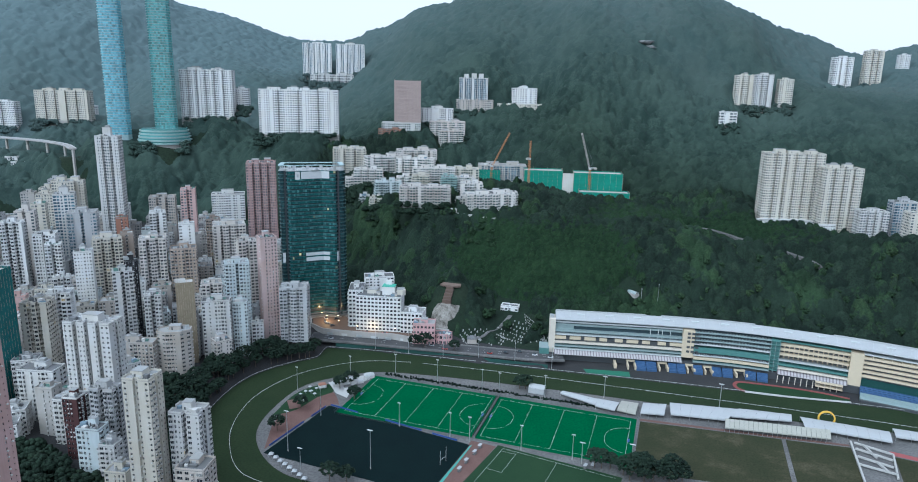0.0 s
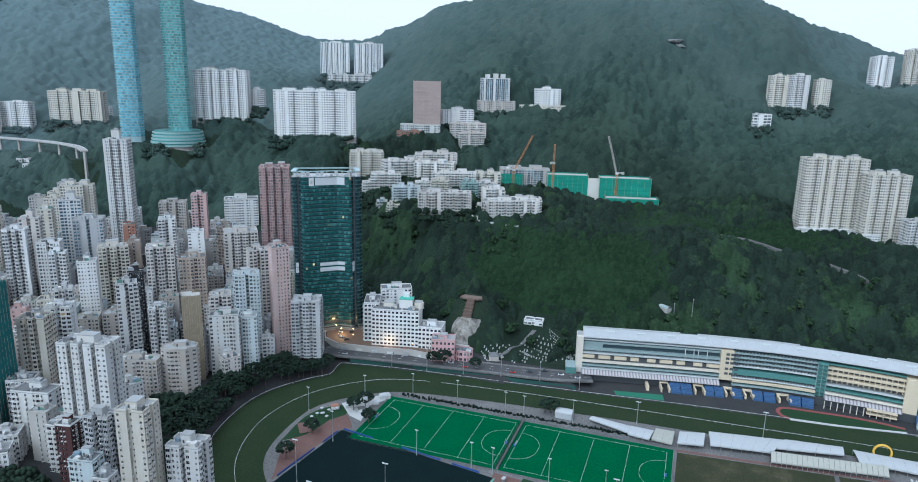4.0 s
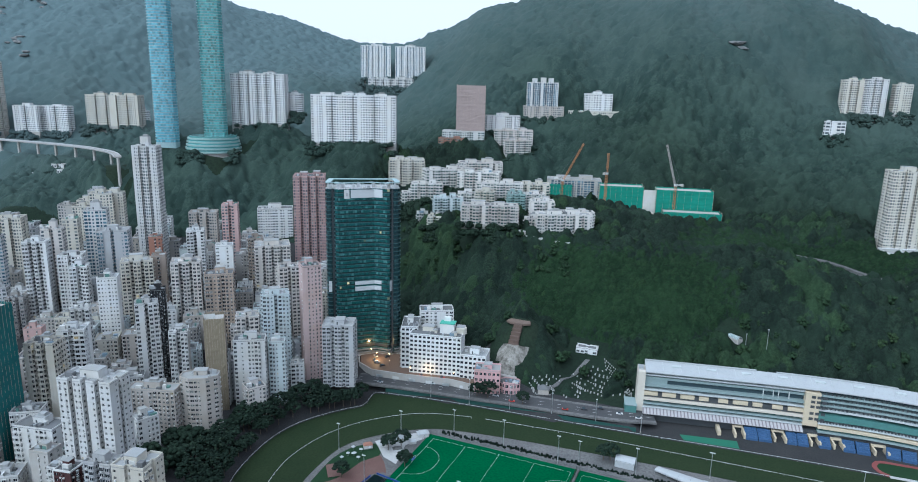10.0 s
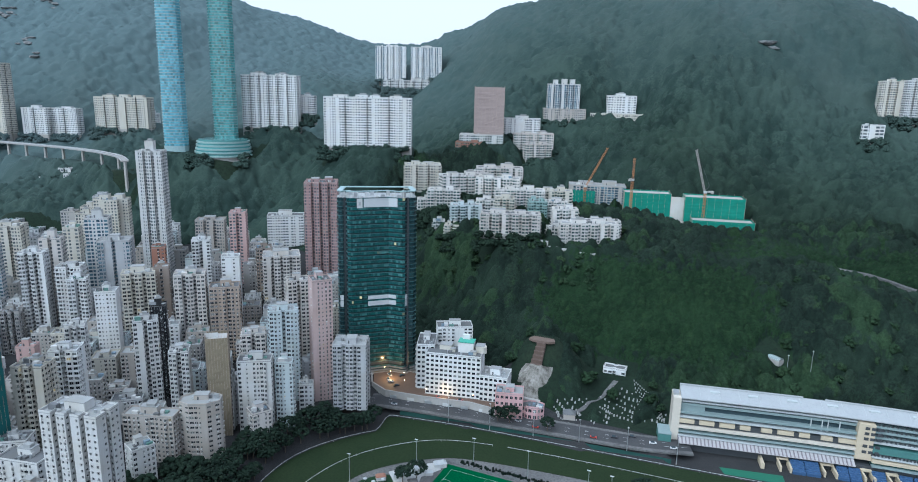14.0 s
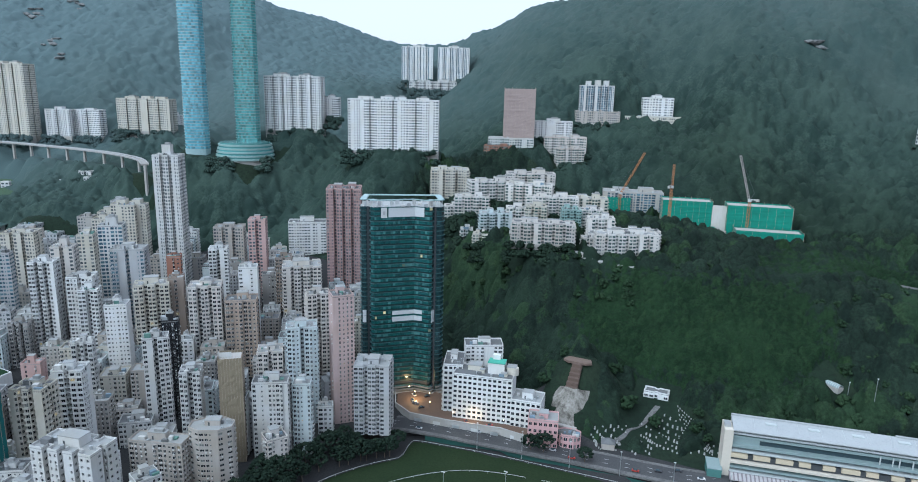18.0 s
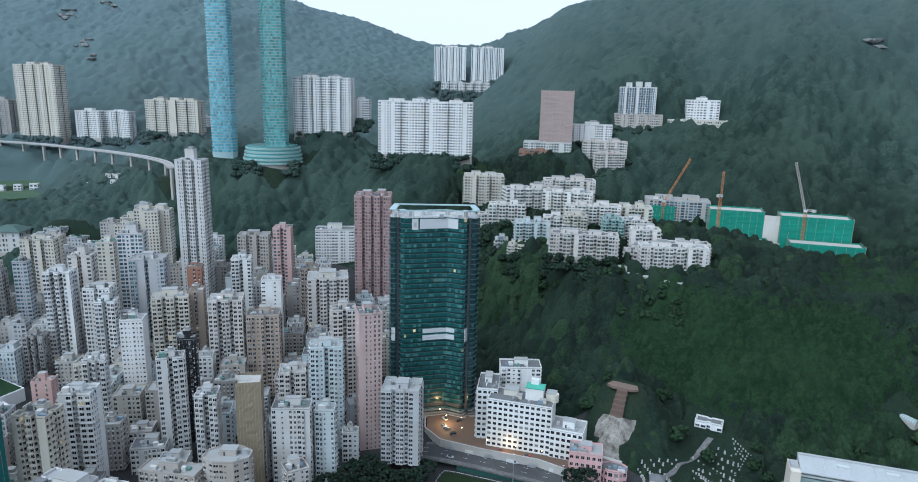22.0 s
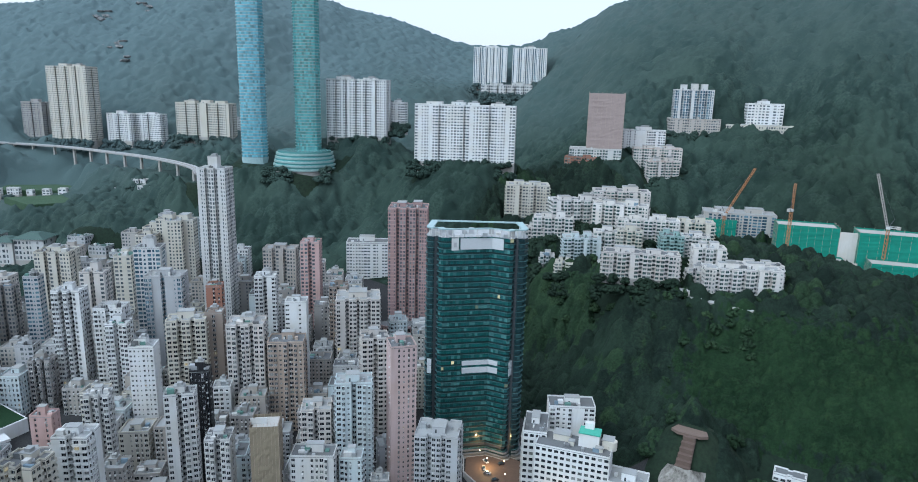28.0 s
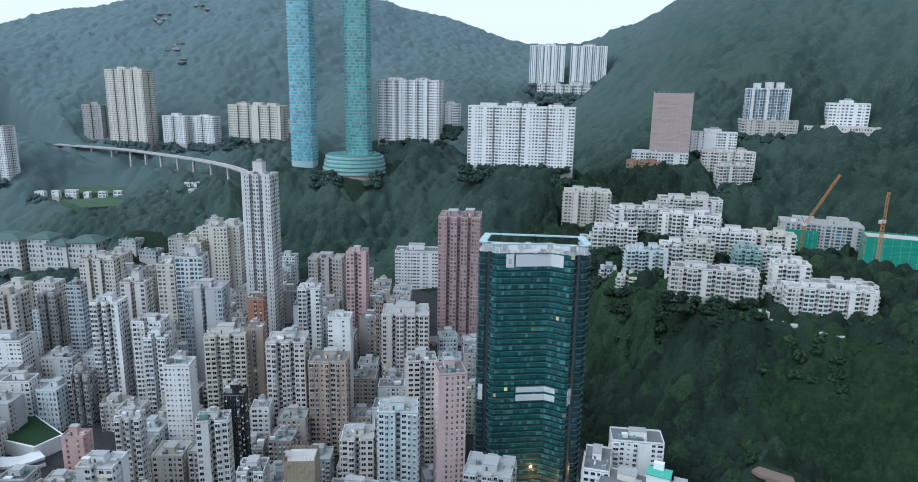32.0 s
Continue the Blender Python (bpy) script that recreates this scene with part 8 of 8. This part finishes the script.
for k in range(6):
    zz = float(relief(np.array([-98.0 - 21 + k * 8.4]), np.array([290.0]))[0])
    Geo().box(-21 + k * 8.4, -1 + 0.8 * k, zz - 2, 8.6, 5, 9.5, 8).part("wall_panel", CONC, bs)
    Geo().box(-21 + k * 8.4, -1 + 0.8 * k, zz + 7.5, 8.8, 5.4, 0.3, 8).part("coping", KERB, bs)

xt, yt, rng = jitter_grid(-262, -62, 268, 425, 7.5, 12)
kt = (wildness(xt, yt) > 0.4) & free(xt, yt) & (rng.rand(len(xt)) < 0.8)
xt, yt = xt[kt], yt[kt]
grove("garden_tree", "tall dark trees between the terrace blocks", xt, yt, relief(xt, yt) + 3.0, 2.6 + 2.2 * rng.rand(len(xt)), WOODS[1], 14)
xt, yt, rng = jitter_grid(-110, 420, 150, 330, 11.0, 15)
kt = (wildness(xt, yt) > 0.3) & free(xt, yt) & (scrubby(xt, yt) < 0.4) & (rng.rand(len(xt)) < 0.6)
xt, yt = xt[kt], yt[kt]
grove("slope_tree", "tall broad-leaved trees standing out of the lower wood", xt, yt, relief(xt, yt) + 4.0, 2.6 + 2.4 * rng.rand(len(xt)), WOODS[1], 16)

# crowns stacked from each block's base height to fit the camera's view
sk = []
rngk = np.random.RandomState(31)
for bx, by, bw, bd, brot, bz in SKIRTS:
    for k in range(int(bw / 5) + 2):
        for row_ in range(3):
            u_, v_ = (-bw / 2 - 3 + k * 5.0 + rngk.uniform(-1.5, 1.5)), -bd / 2 - 4.0 - row_ * 4.0
            px_, py_ = turned([(u_, v_)], brot)[0]
            if (bx > -330 or by > 250 or bx < -640) and rngk.rand() < 0.8:
                sk.append((bx + px_, by + py_, bz - 2.5 - row_ * 5.0 + rngk.uniform(-1.5, 1.5), rngk.uniform(3.2, 5.0)))
sk = np.array(sk)
lv = relief(sk[:, 0], sk[:, 1])
sk = sk[(free(sk[:, 0], sk[:, 1])) & (sk[:, 2] > lv - 2.0)]
grove("slope_tree", "tall tree crowns set before the hillside block plinths", sk[:, 0], sk[:, 1], sk[:, 2], sk[:, 3], HAZED_WOOD, 41)

xt, yt, rng = jitter_grid(-285, -150, -190, -128, 6.0, 52)
x5, y5, _ = jitter_grid(-240, -206, -60, -24, 7.5, 53)
xt, yt = np.concatenate([xt, x5]), np.concatenate([yt, y5])
kt = np.array([all(math.hypot(a - p, b - q) > r + 3.5 for p, q, r in CITY + [(-168.5, -199, 15), (-190, -125, 8), (-138, -134, 9)]) for a, b in zip(xt, yt)]) & (rng.rand(len(xt)) < 0.9)
xt, yt = xt[kt], yt[kt]
grove("corner_tree", "dark crowded street trees among the lower blocks", xt, yt, relief(xt, yt) + 6.5, 3.6 + 1.8 * rng.rand(len(xt)), WOODS[0], 54)

BARK = plain_mat("tree_bark", (0.09, 0.07, 0.05), 0.9)


def tree_kind(seed, r, h):
    """A trunk with limbs and a crown of many leaf tufts with gaps."""
    rng = random.Random(seed)
    t = thing("tree", (0, 0, -60), "dark green broad-leaved street tree", "tree", "street trees")
    g = Geo().cyl(0, 0, 0, 0.32, h * 0.5, 7, r2=0.2)
    for k in range(5):
        a = k * 1.26 + rng.uniform(-0.3, 0.3)
        g.beam((0, 0, h * (0.32 + 0.03 * k)), (math.cos(a) * r * 0.6, math.sin(a) * r * 0.6, h * 0.62), 0.16)
    g.part("trunk", BARK, t)
    vs, fs = [], []
    for k in range(100):
        a, e, q = rng.uniform(0, 6.283), math.asin(rng.uniform(-0.35, 1)), rng.uniform(0.55, 1.0) ** 0.6
        c_ = (math.cos(a) * math.cos(e) * r * q, math.sin(a) * math.cos(e) * r * q, h * 0.66 + math.sin(e) * r * 0.72 * q)
        sh = far_shapes[rng.randrange(10)] * rng.uniform(0.55, 1.15)
        o = len(vs)
        vs += [(p[0] + c_[0], p[1] + c_[1], p[2] + c_[2]) for p in sh]
        fs += [tuple(int(i) + o for i in q_) for q_ in far_faces]
    cm = mesh_of("crown", vs, fs, WOODS[0])
    give(cm, "tint", np.repeat(np.random.RandomState(seed).rand(100), len(far_shapes[0])))
    put("crown", cm, t)
    return t


kinds = [tree_kind(k, 4.8 + 0.6 * k, 10.5 + 1.1 * k) for k in range(4)]
rngt = random.Random(17)
places = []
for k in range(0, len(ro) - 1):
    a, b = Vector(ro[k]), Vector(ro[k + 1])
    d = (b - a).normalized()
    o = Vector((-d.y, d.x))
    if a.x < -150 and -75 < a.y < 92 or a.x < -128 and a.y < -75:
        for q in (6.0, 13.0, 20.0):
            if rngt.random() < (0.85 if q < 15 else 0.6):
                p = a + o * (q + rngt.uniform(-1.5, 1.5)) + d * rngt.uniform(-2, 2)
                places.append((p.x, p.y))
for x_, y_ in ((-92, 115), (-84, 116.5), (-58, 118), (100, -10), (106, -13), (112, -9), (118, -14), (122, -8), (92, -14), (84, -9.5), (97, -12), (103, -8), (109, -15), (115, -10), (119, -5), (125, -11), (96, -18), (104, -18), (75, -12), (79, -11), (-57, -76), (-66, -79), (-126, -40), (-128, -8), (-118, 30), (-112, 36), (12, 79), (8, 77), (-100, 18)):
    places.append((x_, y_))
used = 0
for x_, y_ in places:
    if any(math.hypot(x_ - a, y_ - b) < r + 2.5 for a, b, r in CITY) or min(math.hypot(x_ - p[0], y_ - p[1]) for p in rl) < 8.0 and x_ < -150 and y_ > 20:
        continue
    m_ = pose(x_, y_, float(relief(np.array([x_]), np.array([y_]))[0]) - 0.1, 0, 0, rngt.uniform(0, 360))
    if used < 4:
        kinds[used].matrix_basis = m_
    else:
        copy_thing(kinds[rngt.randrange(4)], m_)
    used += 1
